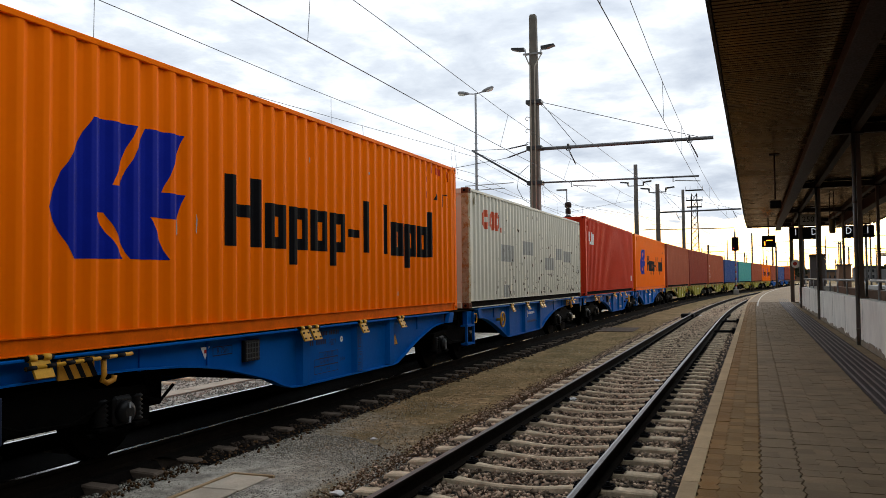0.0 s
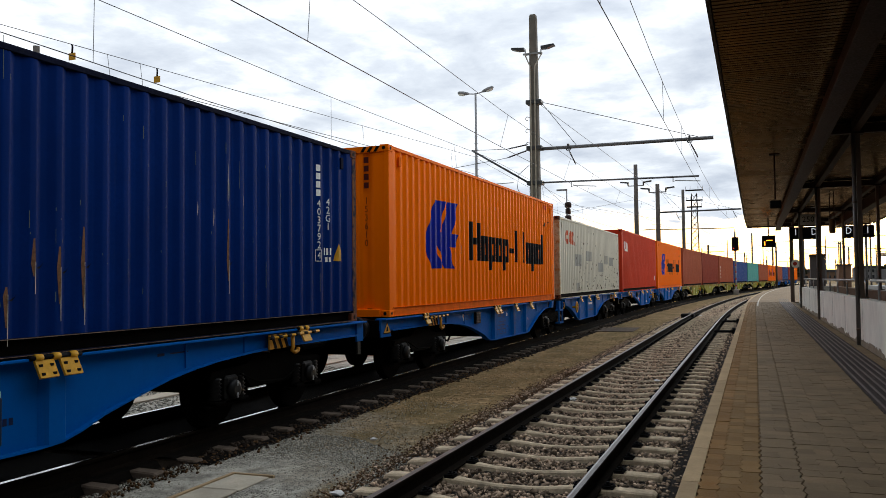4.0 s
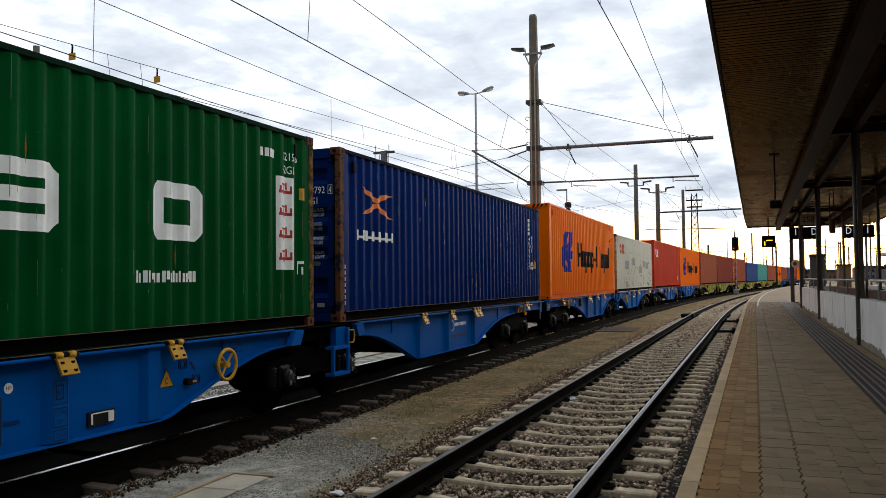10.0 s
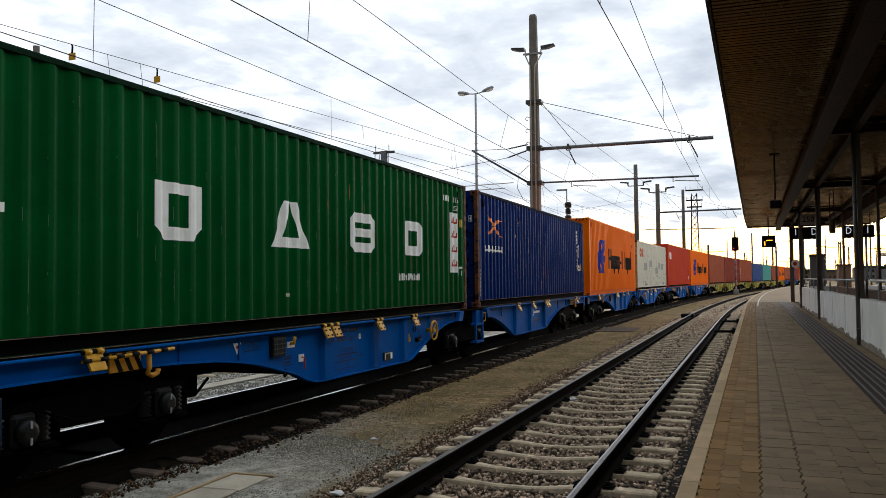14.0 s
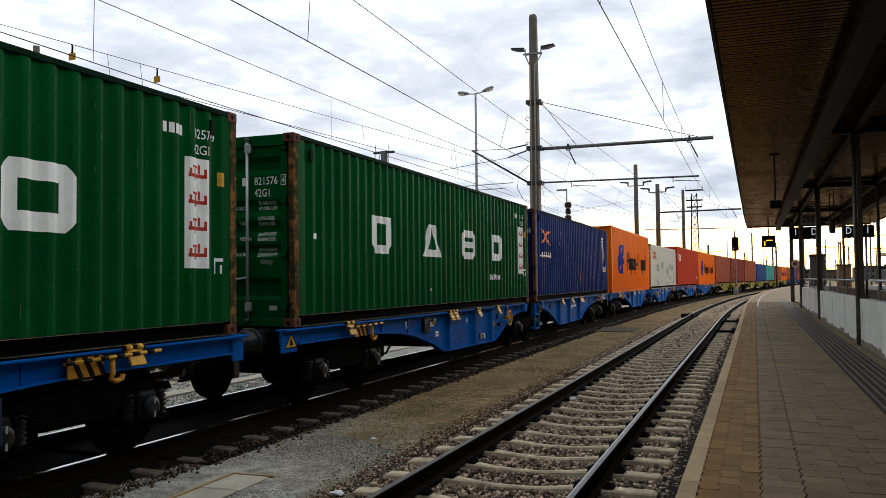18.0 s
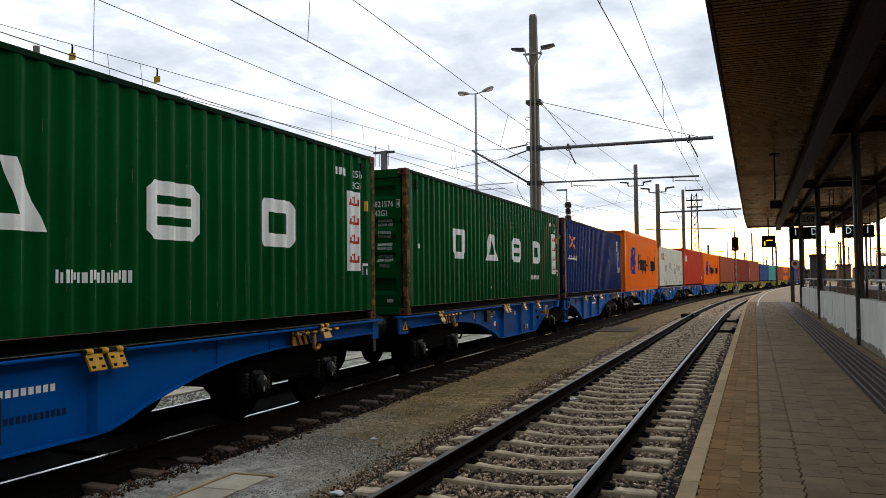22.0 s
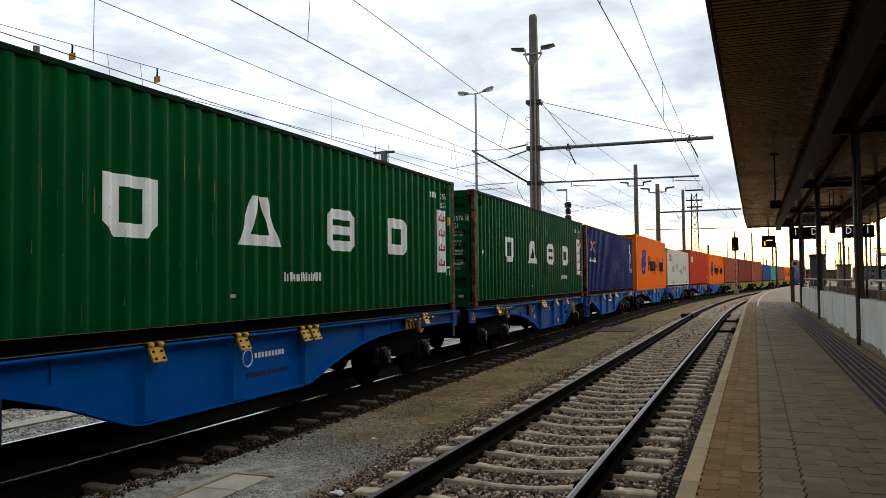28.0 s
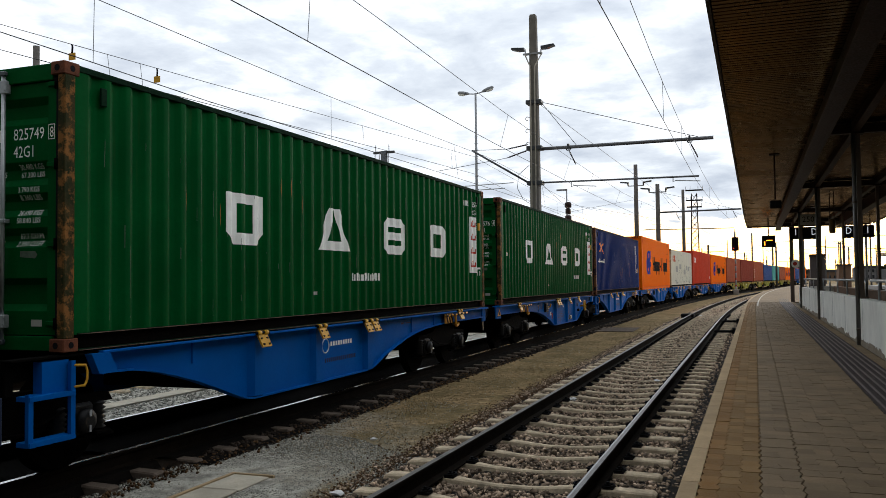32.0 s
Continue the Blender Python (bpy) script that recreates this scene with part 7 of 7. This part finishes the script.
def overhead(label, contact, messenger, drops, r=0.0085):
    """One overhead line: contact and messenger wire as (station, lane, height), with droppers at stations."""
    line = empty("overhead_line", Matrix(), label, "overhead wire", "overhead wires")
    for name, points, rad in (("contact_wire", contact, r), ("messenger_wire", messenger, r * 0.85)):
        a, b = points[0][0], points[-1][0]
        n = int((b - a) / 4) + 1
        wire(line, name, [along(points, a + (b - a) * k / n) for k in range(n + 1)], rad)
    for s in drops:
        part("dropper", rod(bmesh.new(), along(contact, s), along(messenger, s), 0.006, 5), "wire", line)
    return line


def build_overhead():
    build_main_mast()
    build_far_mast(-7.8, 75.0, 10.2, 0.24, 0.75, 6.9, "weathered concrete mast with a long cantilever arm", True)
    build_far_mast(-10.3, 80.0, 12.7, 0.25, 2.05, 0.0, "weathered concrete mast with two floodlights")
    build_far_mast(-8.6, 114.0, 13.6, 0.26, False, 0.0, "plain grey concrete mast")
    build_far_mast(-19.5, 18.5, 8.9, 0.13, False, 0.0, "short concrete mast behind the train")
    stub = build_far_mast(-12.6, 60.0, 6.3, 0.16, False, 0.0, "stubby dark mast with cable heads")
    for z0, z1, r in ((6.1, 6.6, 0.24), (6.65, 7.1, 0.20), (7.12, 7.55, 0.25)):
        part("cable_head", lathe(bmesh.new(), (0, 0, z0), (0, 0, z1), [(0, r * 0.5), (0.12, r), (0.85, r), (1.0, r * 0.6)], 14), "insulator", stub, "dark round cable head")
    build_pylon(-9.45, 150.0, 17.1)
    m = empty("line_pole", pose(-22.7, 50.0, -0.21), "dark pole with a short crossarm and insulators", "pole")
    part("shaft", rod(bmesh.new(), (0, 0, 0), (0, 0, 10.5), 0.24, 8), "dark_steel", m)
    part("crossarm", boxed(-0.75, 0.75, -0.08, 0.08, 10.35, 10.50), "dark_steel", m)
    for q in (-0.6, 0.35):
        part("insulator", insulator(bmesh.new(), (q, 0, 10.5), (q, 0, 10.95), 0.08, 3), "insulator", m)
    for q in (-0.65, -0.35, 0.3):
        part("insulator", insulator(bmesh.new(), (q, 0, 10.35), (q, 0, 9.5), 0.05, 5), "insulator", m)
    build_lamp_post()
    m = empty("street_lamp", pose(-12.9, 61.0, -0.21), "slim grey lamp mast with one short arm", "lamp post")
    part("pole", rod(bmesh.new(), (0, 0, 0), (0, 0, 8.6), 0.07, 10, 0.05), "lamp_grey", m)
    part("arm", boxed(-0.75, 0.05, -0.06, 0.06, 8.5, 8.62), "lamp_grey", m)
    overhead("overhead line above the station track", [(-20, -1.9, 5.74), (12, -2.03, 5.74), (36, -2.16, 5.74), (75, -1.9, 5.7), (114, -2.3, 5.7), (150, -2.0, 5.7)],
             [(-20, -2.1, 8.2), (16, -2.1, 7.02), (22, -2.1, 6.74), (36, -2.12, 6.52), (55, -2.1, 6.3), (75, -2.1, 7.0), (94, -2.1, 6.4), (114, -2.1, 7.0), (150, -2.1, 6.8)], (12.2, 21.9, 28.0, 44, 51, 58, 66, 84, 95, 105))
    overhead("overhead line above the train", [(-20, -6.9, 5.78), (10, -6.95, 5.78), (16, -7.03, 5.78), (22, -7.15, 5.78), (36, -7.2, 5.78), (75, -7.1, 5.75), (114, -6.7, 5.75), (150, -7, 5.75)],
             [(-20, -6.9, 7.4), (14, -6.9, 6.98), (24, -6.9, 6.72), (36, -6.9, 6.60), (48, -6.9, 6.5), (75, -6.9, 7.0), (94, -6.9, 6.4), (114, -6.9, 7.0), (150, -6.9, 6.8)], (12.3, 24.3, 33.5, 38.5, 46, 54, 62, 84, 95), 0.0095)
    overhead("overhead line above the next track", [(-20, -11.1, 5.75), (10, -11.15, 5.75), (16, -11.28, 5.75), (26, -10.95, 5.75), (36, -10.8, 5.75), (75, -11.0, 5.75), (114, -11.2, 5.75)],
             [(-20, -11.0, 7.3), (12, -11.17, 6.93), (21, -11.12, 6.93), (36, -11.0, 7.2), (55, -11.0, 6.5), (75, -11.0, 7.1), (114, -11.0, 7.0)], (11.9, 20.9, 31.0, 45, 55, 65), 0.0095)
    overhead("overhead line with yellow tags above a farther track", [(-10, -17.4, 6.85), (13.5, -15.2, 6.82), (36, -11.9, 6.6), (75, -15.3, 6.6)],
             [(-10, -17.9, 7.45), (13.5, -15.3, 7.41), (27, -13.29, 7.38), (36, -11.95, 7.41), (75, -15.3, 7.5)], (16.3, 17.3, 27.3, 34.0, 50, 60), 0.0095)
    for x, y, z in ((-15.02, 15.3, 7.33), (-14.65, 17.85, 7.32)):
        t = empty("hanging_tag", pose(x, y, z), "small yellow plate hung from the wire", "tag")
        part("plate", boxed(-0.10, 0.10, -0.01, 0.01, -0.30, -0.13, bevel=0.004), "yellow", t)
        part("hanger", pipe(bmesh.new(), [(0, 0, 0.07), (0.01, 0, 0.0), (0, 0, -0.13)], 0.022, 8), "black", t)
    # cross-span ropes over the yard
    span = empty("cross_span", Matrix(), "thin cross-span ropes over the yard tracks", "span wire")
    for a, b in (((-9.0, 36, 6.2), (-12.6, 60, 6.9)), ((-10.3, 80, 9.2), (-12.6, 60, 6.6)), ((-7.8, 75, 9.6), (-8.6, 114, 9.2)), ((-12.6, 60, 7.2), (-7.8, 75, 6.9)), ((-7.8, 75, 6.0), (-10.3, 80, 6.2)), ((-9.0, 36, 9.7), (-7.8, 75, 9.3))):
        part("rope", rod(bmesh.new(), a, b, 0.012, 5), "wire", span)


# ---- platform fittings and the far yard ----
def hanging(name, label, category, x, s, z):
    return empty(name, on_lane(x, s, z, 0.0), label, category)


def build_fittings():
    d = hanging("train_display", "small dark hanging display with lit amber lines", "display", 0.58, 38.0, 2.98)
    part("case", boxed(-0.27, 0.27, -0.08, 0.08, 0.0, 0.5, bevel=0.012), "black", d)
    b = bmesh.new()
    box(b, -0.10, 0.16, -0.084, -0.081, 0.27, 0.31)
    box(b, -0.18, -0.13, -0.084, -0.081, 0.08, 0.25)
    part("lit_lines", b, "amber_glow", d, "glowing amber bars")
    part("rod", rod(bmesh.new(), (0, 0, 0.5), (0, 0, 1.16), 0.025, 8), "canopy_steel", d)
    part("cable_loop", pipe(bmesh.new(), [(-0.14, 0, 0.0), (-0.1, 0, -0.12), (0.0, 0, -0.17), (0.1, 0, -0.12), (0.14, 0, 0.0)], 0.012, 6), "lamp_grey", d)
    d = hanging("loudspeaker", "small dark loudspeaker box hung on a rod from the ceiling", "loudspeaker", 0.42, 17.7, 3.05)
    part("case", boxed(-0.10, 0.11, -0.10, 0.10, 0.02, 0.17, bevel=0.012), "black", d)
    part("rod", rod(bmesh.new(), (0, 0, 0.19), (0, 0, 1.08), 0.016, 8), "canopy_steel", d)
    part("ceiling_plate", boxed(-0.10, 0.10, -0.10, 0.10, 1.07, 1.088), "canopy_steel", d)
    for x, words in ((2.02, ("1", "D")), (4.04, ("D", "1"))):
        d = hanging("platform_sign", "black hanging platform sign with white characters", "sign", x, 38.3, 3.28)
        part("case", boxed(-0.60, 0.60, -0.09, 0.09, 0.02, 0.53, bevel=0.01), "black", d)
        for q, ch in zip((-0.36, 0.35), words):
            write_y("writing", ch, 0.40, "white_glow", d, q, -0.093, 0.31, 0.8, "pale lit character")
        for q in (-0.45, 0.45):
            part("rod", rod(bmesh.new(), (q, 0, 0.53), (q, 0, 1.34 if x < 3 or q < 0 else 0.88), 0.02, 8), "canopy_steel", d)
    d = hanging("metre_sign", "grey plate with black figures on the canopy", "sign", 1.94, 34.115, 3.86)
    part("strap", boxed(-0.02, 0.02, -0.01, 0.014, 0.2, 0.36), "canopy_steel", d)
    part("plate", boxed(-0.29, 0.29, -0.012, 0.012, -0.2, 0.2, bevel=0.004), "patch", d)
    write_y("writing", "250", 0.30, "black", d, 0, -0.015, 0.0, 0.95)
    d = hanging("pendant_lamp", "hanging tube lamp with a dull brass cage", "lamp", 2.30, 28.5, 3.05)
    part("cage", lathe(bmesh.new(), (0, 0, 0), (0, 0, 0.45), [(0, 0.07), (0.1, 0.095), (0.9, 0.095), (1, 0.06)], 12), "dull_brass", d)
    for q in (-0.06, 0.06):
        part("rod", rod(bmesh.new(), (q, 0, 0.45), (q, 0, 1.57), 0.014, 6), "canopy_steel", d)
    d = hanging("platform_camera", "small dark camera under the canopy", "camera", 3.7, 33.5, 3.25)
    part("case", boxed(-0.12, 0.12, -0.2, 0.2, 0.0, 0.16, bevel=0.02), "black", d)
    part("rod", rod(bmesh.new(), (0, 0, 0.16), (0, 0, 0.70), 0.016, 6), "canopy_steel", d)
    # last post, with a round sign
    post = empty("canopy_post", on_lane(1.60, 42.3, PLATFORM_Z, 0.0), "grey-brown steel post with a round white and red sign", "post", "canopy posts")
    part("shaft", boxed(-0.085, 0.085, -0.085, 0.085, 0, 3.56), "post_steel", post)
    s = part("round_sign", rod(bmesh.new(), (0.16, -0.10, 1.78), (0.16, -0.09, 1.78), 0.20, 20), "letter", post, "round white sign with a red centre")
    part("centre", rod(bmesh.new(), (0.13, -0.105, 1.78), (0.13, -0.10, 1.78), 0.09, 16), "red_mark", s)
    # shelter and kiosk further along
    d = empty("platform_shelter", on_lane(3.33, 58.0, PLATFORM_Z, 0.0), "dark grey boxy lift housing on the platform", "shelter")
    part("housing", boxed(-0.42, 0.42, -1.2, 1.2, 0, 2.45, bevel=0.02), "roof_far", d)
    part("roof", boxed(-0.46, 0.46, -1.3, 1.3, 2.45, 2.56), "canopy_steel", d)
    d = empty("kiosk", on_lane(4.28, 49.0, PLATFORM_Z, 0.0), "brown box-shaped kiosk with a grey lid", "kiosk")
    part("body", boxed(-0.30, 0.30, -0.8, 0.8, 0, 1.72, bevel=0.02), "brick_far", d)
    part("lid", boxed(-0.35, 0.35, -0.85, 0.85, 1.72, 1.80), "roof_far", d)


def build_signals():
    m = empty("railway_signal", pose(-1.97, 100.0, -0.21), "white and red signal post with a black two-lamp head", "signal")
    b = bmesh.new()
    for k in range(9):
        rod(b, (0, 0, 0.3 + k * 0.78), (0, 0, 0.3 + (k + 0.8) * 0.78), 0.085, 10)
    part("post", b, "lamp_grey", m)
    b = bmesh.new()
    for k in range(8):
        rod(b, (0, 0, 0.3 + (k + 0.8) * 0.78), (0, 0, 0.3 + (k + 1) * 0.78), 0.083, 10)
    part("red_bands", b, "red_mark", m)
    part("base", boxed(-0.3, 0.3, -0.3, 0.3, 0, 0.6, bevel=0.05), "concrete", m)
    head = part("head", boxed(-0.38, 0.38, -0.15, 0.15, 4.95, 6.5, bevel=0.05), "black", m)
    part("red_lamp", rod(bmesh.new(), (-0.17, -0.17, 5.25), (-0.17, -0.14, 5.25), 0.06, 12), "red_glow", head)
    part("hood", rod(bmesh.new(), (0.1, -0.3, 6.0), (0.1, -0.14, 6.0), 0.14, 12), "black", head)
    for x, y, h, w in ((-0.23, 125.0, 8.2, 0.14), (3.46, 150.0, 7.6, 0.18), (-2.4, 118.0, 8.4, 0.08)):
        build_far_mast(x, y, h, w, False, 0.0, "slim grey mast between the tracks")
    # dwarf cabinet close to the train
    m = empty("track_cabinet", pose(-5.43, 4.60, -0.21), "small dark blue trackside cabinet on a post", "cabinet")
    part("case", boxed(-0.10, 0.10, -0.17, 0.17, 0.71, 1.075, bevel=0.01), "cabinet", m)
    part("post", boxed(-0.05, 0.05, -0.05, 0.05, 0, 0.71), "black", m)
    # covers and boxes by the rails
    c = empty("cover_slab", pose(-4.69, 6.50, -0.215, 0, 0, 1.5), "worn pair of concrete cable-duct covers in a pale frame", "cover")
    for y0, y1, tilt in ((-1.1, 0.075, -0.4), (0.10, 0.64, 0.5)):
        q = part("slab", boxed(-0.20, 0.20, y0, y1, 0.0, 0.022, bevel=0.008), "plate", c)
        q.matrix_basis = pose(0, 0, 0.001, 0, tilt, 0)
    part("frame", boxed(-0.245, -0.208, -1.1, 0.69, 0.0, 0.034, bevel=0.004), "coping", c)
    part("frame", boxed(-0.205, 0.235, 0.652, 0.69, 0.0, 0.032, bevel=0.004), "coping", c)
    c = empty("cover_slab", pose(-4.9, 32.0, -0.21, 0, 0, 2), "worn concrete cable-duct cover set in the earth", "cover")
    part("slab", boxed(-0.7, 0.7, -1.3, 1.3, 0.0, 0.018, bevel=0.006), "sleeper_dark", c)
    part("frame", boxed(-0.735, 0.735, 1.304, 1.34, 0.0, 0.03, bevel=0.004), "coping", c)
    c = empty("point_box", pose(-2.98, 41.5, -0.2), "small dark box beside the rail", "rail box")
    part("case", boxed(-0.35, 0.25, -0.3, 0.3, 0, 0.22, bevel=0.03), "black", c)
    for y in (30.0, 37.0):
        c = empty("rail_bond", pose(-1.0, y, -0.2), "dark steel bar from the rail to the platform", "bar")
        part("bar", boxed(-0.35, 0.35, -0.06, 0.06, 0.05, 0.13), "black", c)
        part("bracket", boxed(0.25, 0.36, -0.1, 0.1, 0.0, 0.2), "black", c)
    for x, y, r in ((-3.55, 6.75, 0.07), (-2.75, 13.2, 0.09), (-4.35, 9.2, 0.05), (-1.75, 16.0, 0.06), (-1.2, 40.0, 0.12), (-2.6, 44.0, 0.12)):
        b = bmesh.new()
        bmesh.ops.create_icosphere(b, subdivisions=1, radius=r)
        for v in b.verts:
            v.co = Vector((v.co.x * random.uniform(0.6, 1.4), v.co.y * random.uniform(0.5, 1.2), v.co.z * random.uniform(0.2, 0.5)))
        ob = new("litter", mesh_of("litter", b, "litter"))
        ob.matrix_basis = pose(x, y, -0.185)
        tagged(ob, "crumpled white scrap of litter on the ballast", "litter", "litter")


M["cabinet"] = material("dark_blue_grey_cabinet_paint", (0.014, 0.024, 0.055), 0.5, vary=0.2, scale=5, fine=40, bump=0.05)


def build_yard():
    # concrete trough and paved strip beyond the train
    t = empty("pavement", Matrix(), "pale concrete cable trough in the gravel", "pavement", kind="structure")
    lid = mesh_of("trough_lid", boxed(-0.185, 0.185, -0.495, 0.495, 0.0, 0.03, bevel=0.006), "plate")
    for k in range(60):
        shared("trough_lid", lid, t, pose(-9.535 + random.uniform(-0.008, 0.008), 1.0 + k, -0.215 + random.uniform(-0.003, 0.004), 0, 0, random.uniform(-0.4, 0.4)))
    pl = [(random.uniform(-11.2, -7.9), random.uniform(5.5, 17), -0.213, random.uniform(0.02, 0.05)) for _ in range(9000)]
    stones("gravel", "fine grey gravel beyond the train", [q for q in pl if not -9.75 < q[0] < -9.32], "gravel", category="gravel")
    # unseen wall behind the platform, added to keep out light from the right
    w = new("wall_station", mesh_of("wall_station", boxed(5.11, 5.5, -40, 31, -0.25, 4.7), "grey_far"))
    tagged(w, "unseen plain grey wall that blocks light from the right", "wall", kind="structure")
    build_track("track_third", -11.75, 3.0, 0.64, 60, 0, "farther yard track with rails on concrete sleepers", -20, 160)
    for x in (7.3,):
        build_track("track_right", x, 30.0, 0.64, 40, 0, "track on the far side of the platform", -20, 160)
    # the next platform with its canopy
    p = empty("far_platform", Matrix(), "next platform of the station under a low grey canopy", "platform", kind="structure")
    part("slab", boxed(13.6, 18.6, 5, 120, -0.2, 0.55), "concrete", p)
    part("canopy_roof", boxed(14.0, 18.4, 5, 112, 4.1, 4.4), "post_steel", p, "flat grey-brown canopy")
    for y in range(20, 112, 9):
        part("column", boxed(15.2, 15.4, y - 0.1, y + 0.1, 0.55, 4.1), "post_steel", p)
        part("column", boxed(17.2, 17.4, y - 0.1, y + 0.1, 0.55, 4.1), "post_steel", p)
    for y, x, w, h in ((100, 15.0, 1.2, 1.6), (112, 14.6, 0.8, 2.0), (96, 14.4, 0.9, 1.3)):
        q = empty("notice_board", pose(x, y, 0.55), "pale notice board on the far platform", "notice board")
        part("board", boxed(-w / 2, w / 2, -0.05, 0.05, 0.4, h), "lamp_grey", q)
        part("leg", boxed(-0.04, 0.04, -0.04, 0.04, 0.0, 0.4), "dark_steel", q)
    # masts of the far yard
    rng = random.Random(5)
    for k in range(64):
        y = rng.uniform(130, 420)
        a = rng.uniform(-0.075, 0.165)
        x = math.tan(a) * y + 2
        h = rng.uniform(6.0, 11)
        m = empty("yard_mast", pose(x, y, -0.2), "slim far mast of the yard's overhead line", "mast", "far masts")
        part("shaft", rod(bmesh.new(), (0, 0, 0), (0, 0, h), rng.uniform(0.09, 0.16), 6), "dark_steel", m)
        part("arm", boxed(-rng.uniform(0.2, 3.0), rng.uniform(0.2, 3.0), -0.05, 0.05, h - 1.1, h - 1.0), "dark_steel", m)
    for k in range(7):
        y = 150 + k * 24
        g = empty("cross_span", pose(0, y, -0.2), "far span wire between two tall yard masts", "span wire", "far spans")
        part("rope", rod(bmesh.new(), (-30, 0, 8.0 + k * 0.25), (55, 6, 7.8 + k * 0.3), 0.02, 5), "wire", g)
        part("rope", rod(bmesh.new(), (-30, 0, 6.6 + k * 0.2), (55, 6, 6.4 + k * 0.2), 0.018, 5), "wire", g)
        for x, yy in ((-30, 0), (55, 6)):
            part("mast", rod(bmesh.new(), (x, yy, 0), (x, yy, 10.5 + k * 0.3), 0.2, 6), "dark_steel", g)
    # low buildings and trees on the horizon
    for k in range(16):
        y = 420 + rng.uniform(0, 120)
        x = -90 + k * 16 + rng.uniform(-4, 4)
        w, h = rng.uniform(5, 9), rng.uniform(3.2, 6.5)
        hs = empty("house", pose(x, y, -0.2), "distant block with a dark roof and rows of windows", "house", "far houses")
        part("wall", boxed(-w, w, -5, 5, 0, h), rng.choice(("grey_far", "brick_far")), hs)
        part("roof", prism(bmesh.new(), [(-w - 0.4, h), (w + 0.4, h), (w * 0.6, h + 1.6), (-w * 0.6, h + 1.6)], -5.4, 5.4, "y"), "roof_far", hs)
        for j in range(int(w * 2 / 2.5)):
            for i in range(int(h / 3)):
                part("window", boxed(-w + 1 + j * 2.5, -w + 2.1 + j * 2.5, -5.06, -4.98, 1 + i * 3, 2.5 + i * 3), "glass_far", hs)
    for k in range(34):
        y = 330 + rng.uniform(0, 160)
        a = rng.uniform(-0.42, 0.24)
        build_tree(math.tan(a) * y, y, rng.uniform(4, 7), rng)


def build_tree(x, y, h, rng):
    t = empty("tree", pose(x, y, -0.2), "distant dark broadleaf tree on the horizon", "tree", "far trees")
    b = bmesh.new()
    rod(b, (0, 0, 0), (0, 0, h * 0.6), 0.22, 6, 0.10)
    for k in range(4):
        a = rng.uniform(0, math.tau)
        rod(b, (0, 0, h * rng.uniform(0.3, 0.5)), (math.cos(a) * h * 0.25, math.sin(a) * h * 0.25, h * rng.uniform(0.6, 0.8)), 0.09, 5, 0.03)
    part("trunk", b, "bark", t)
    places = []
    for k in range(170):
        a, r, z = rng.uniform(0, math.tau), rng.uniform(0, 1) ** 0.5, rng.uniform(-1, 1)
        rr = h * 0.36 * r * math.sqrt(max(0.05, 1 - z * z)) * rng.uniform(0.8, 1.25)
        places.append((math.cos(a) * rr, math.sin(a) * rr, h * 0.66 + z * h * 0.33, rng.uniform(0.5, 1.1)))
    crown = stones("crown", "", places, "leaf")
    for key in list(crown.keys()):
        del crown[key]
    crown.parent = t


build_overhead()
build_fittings()
build_signals()
build_yard()

build_platform()
motions()
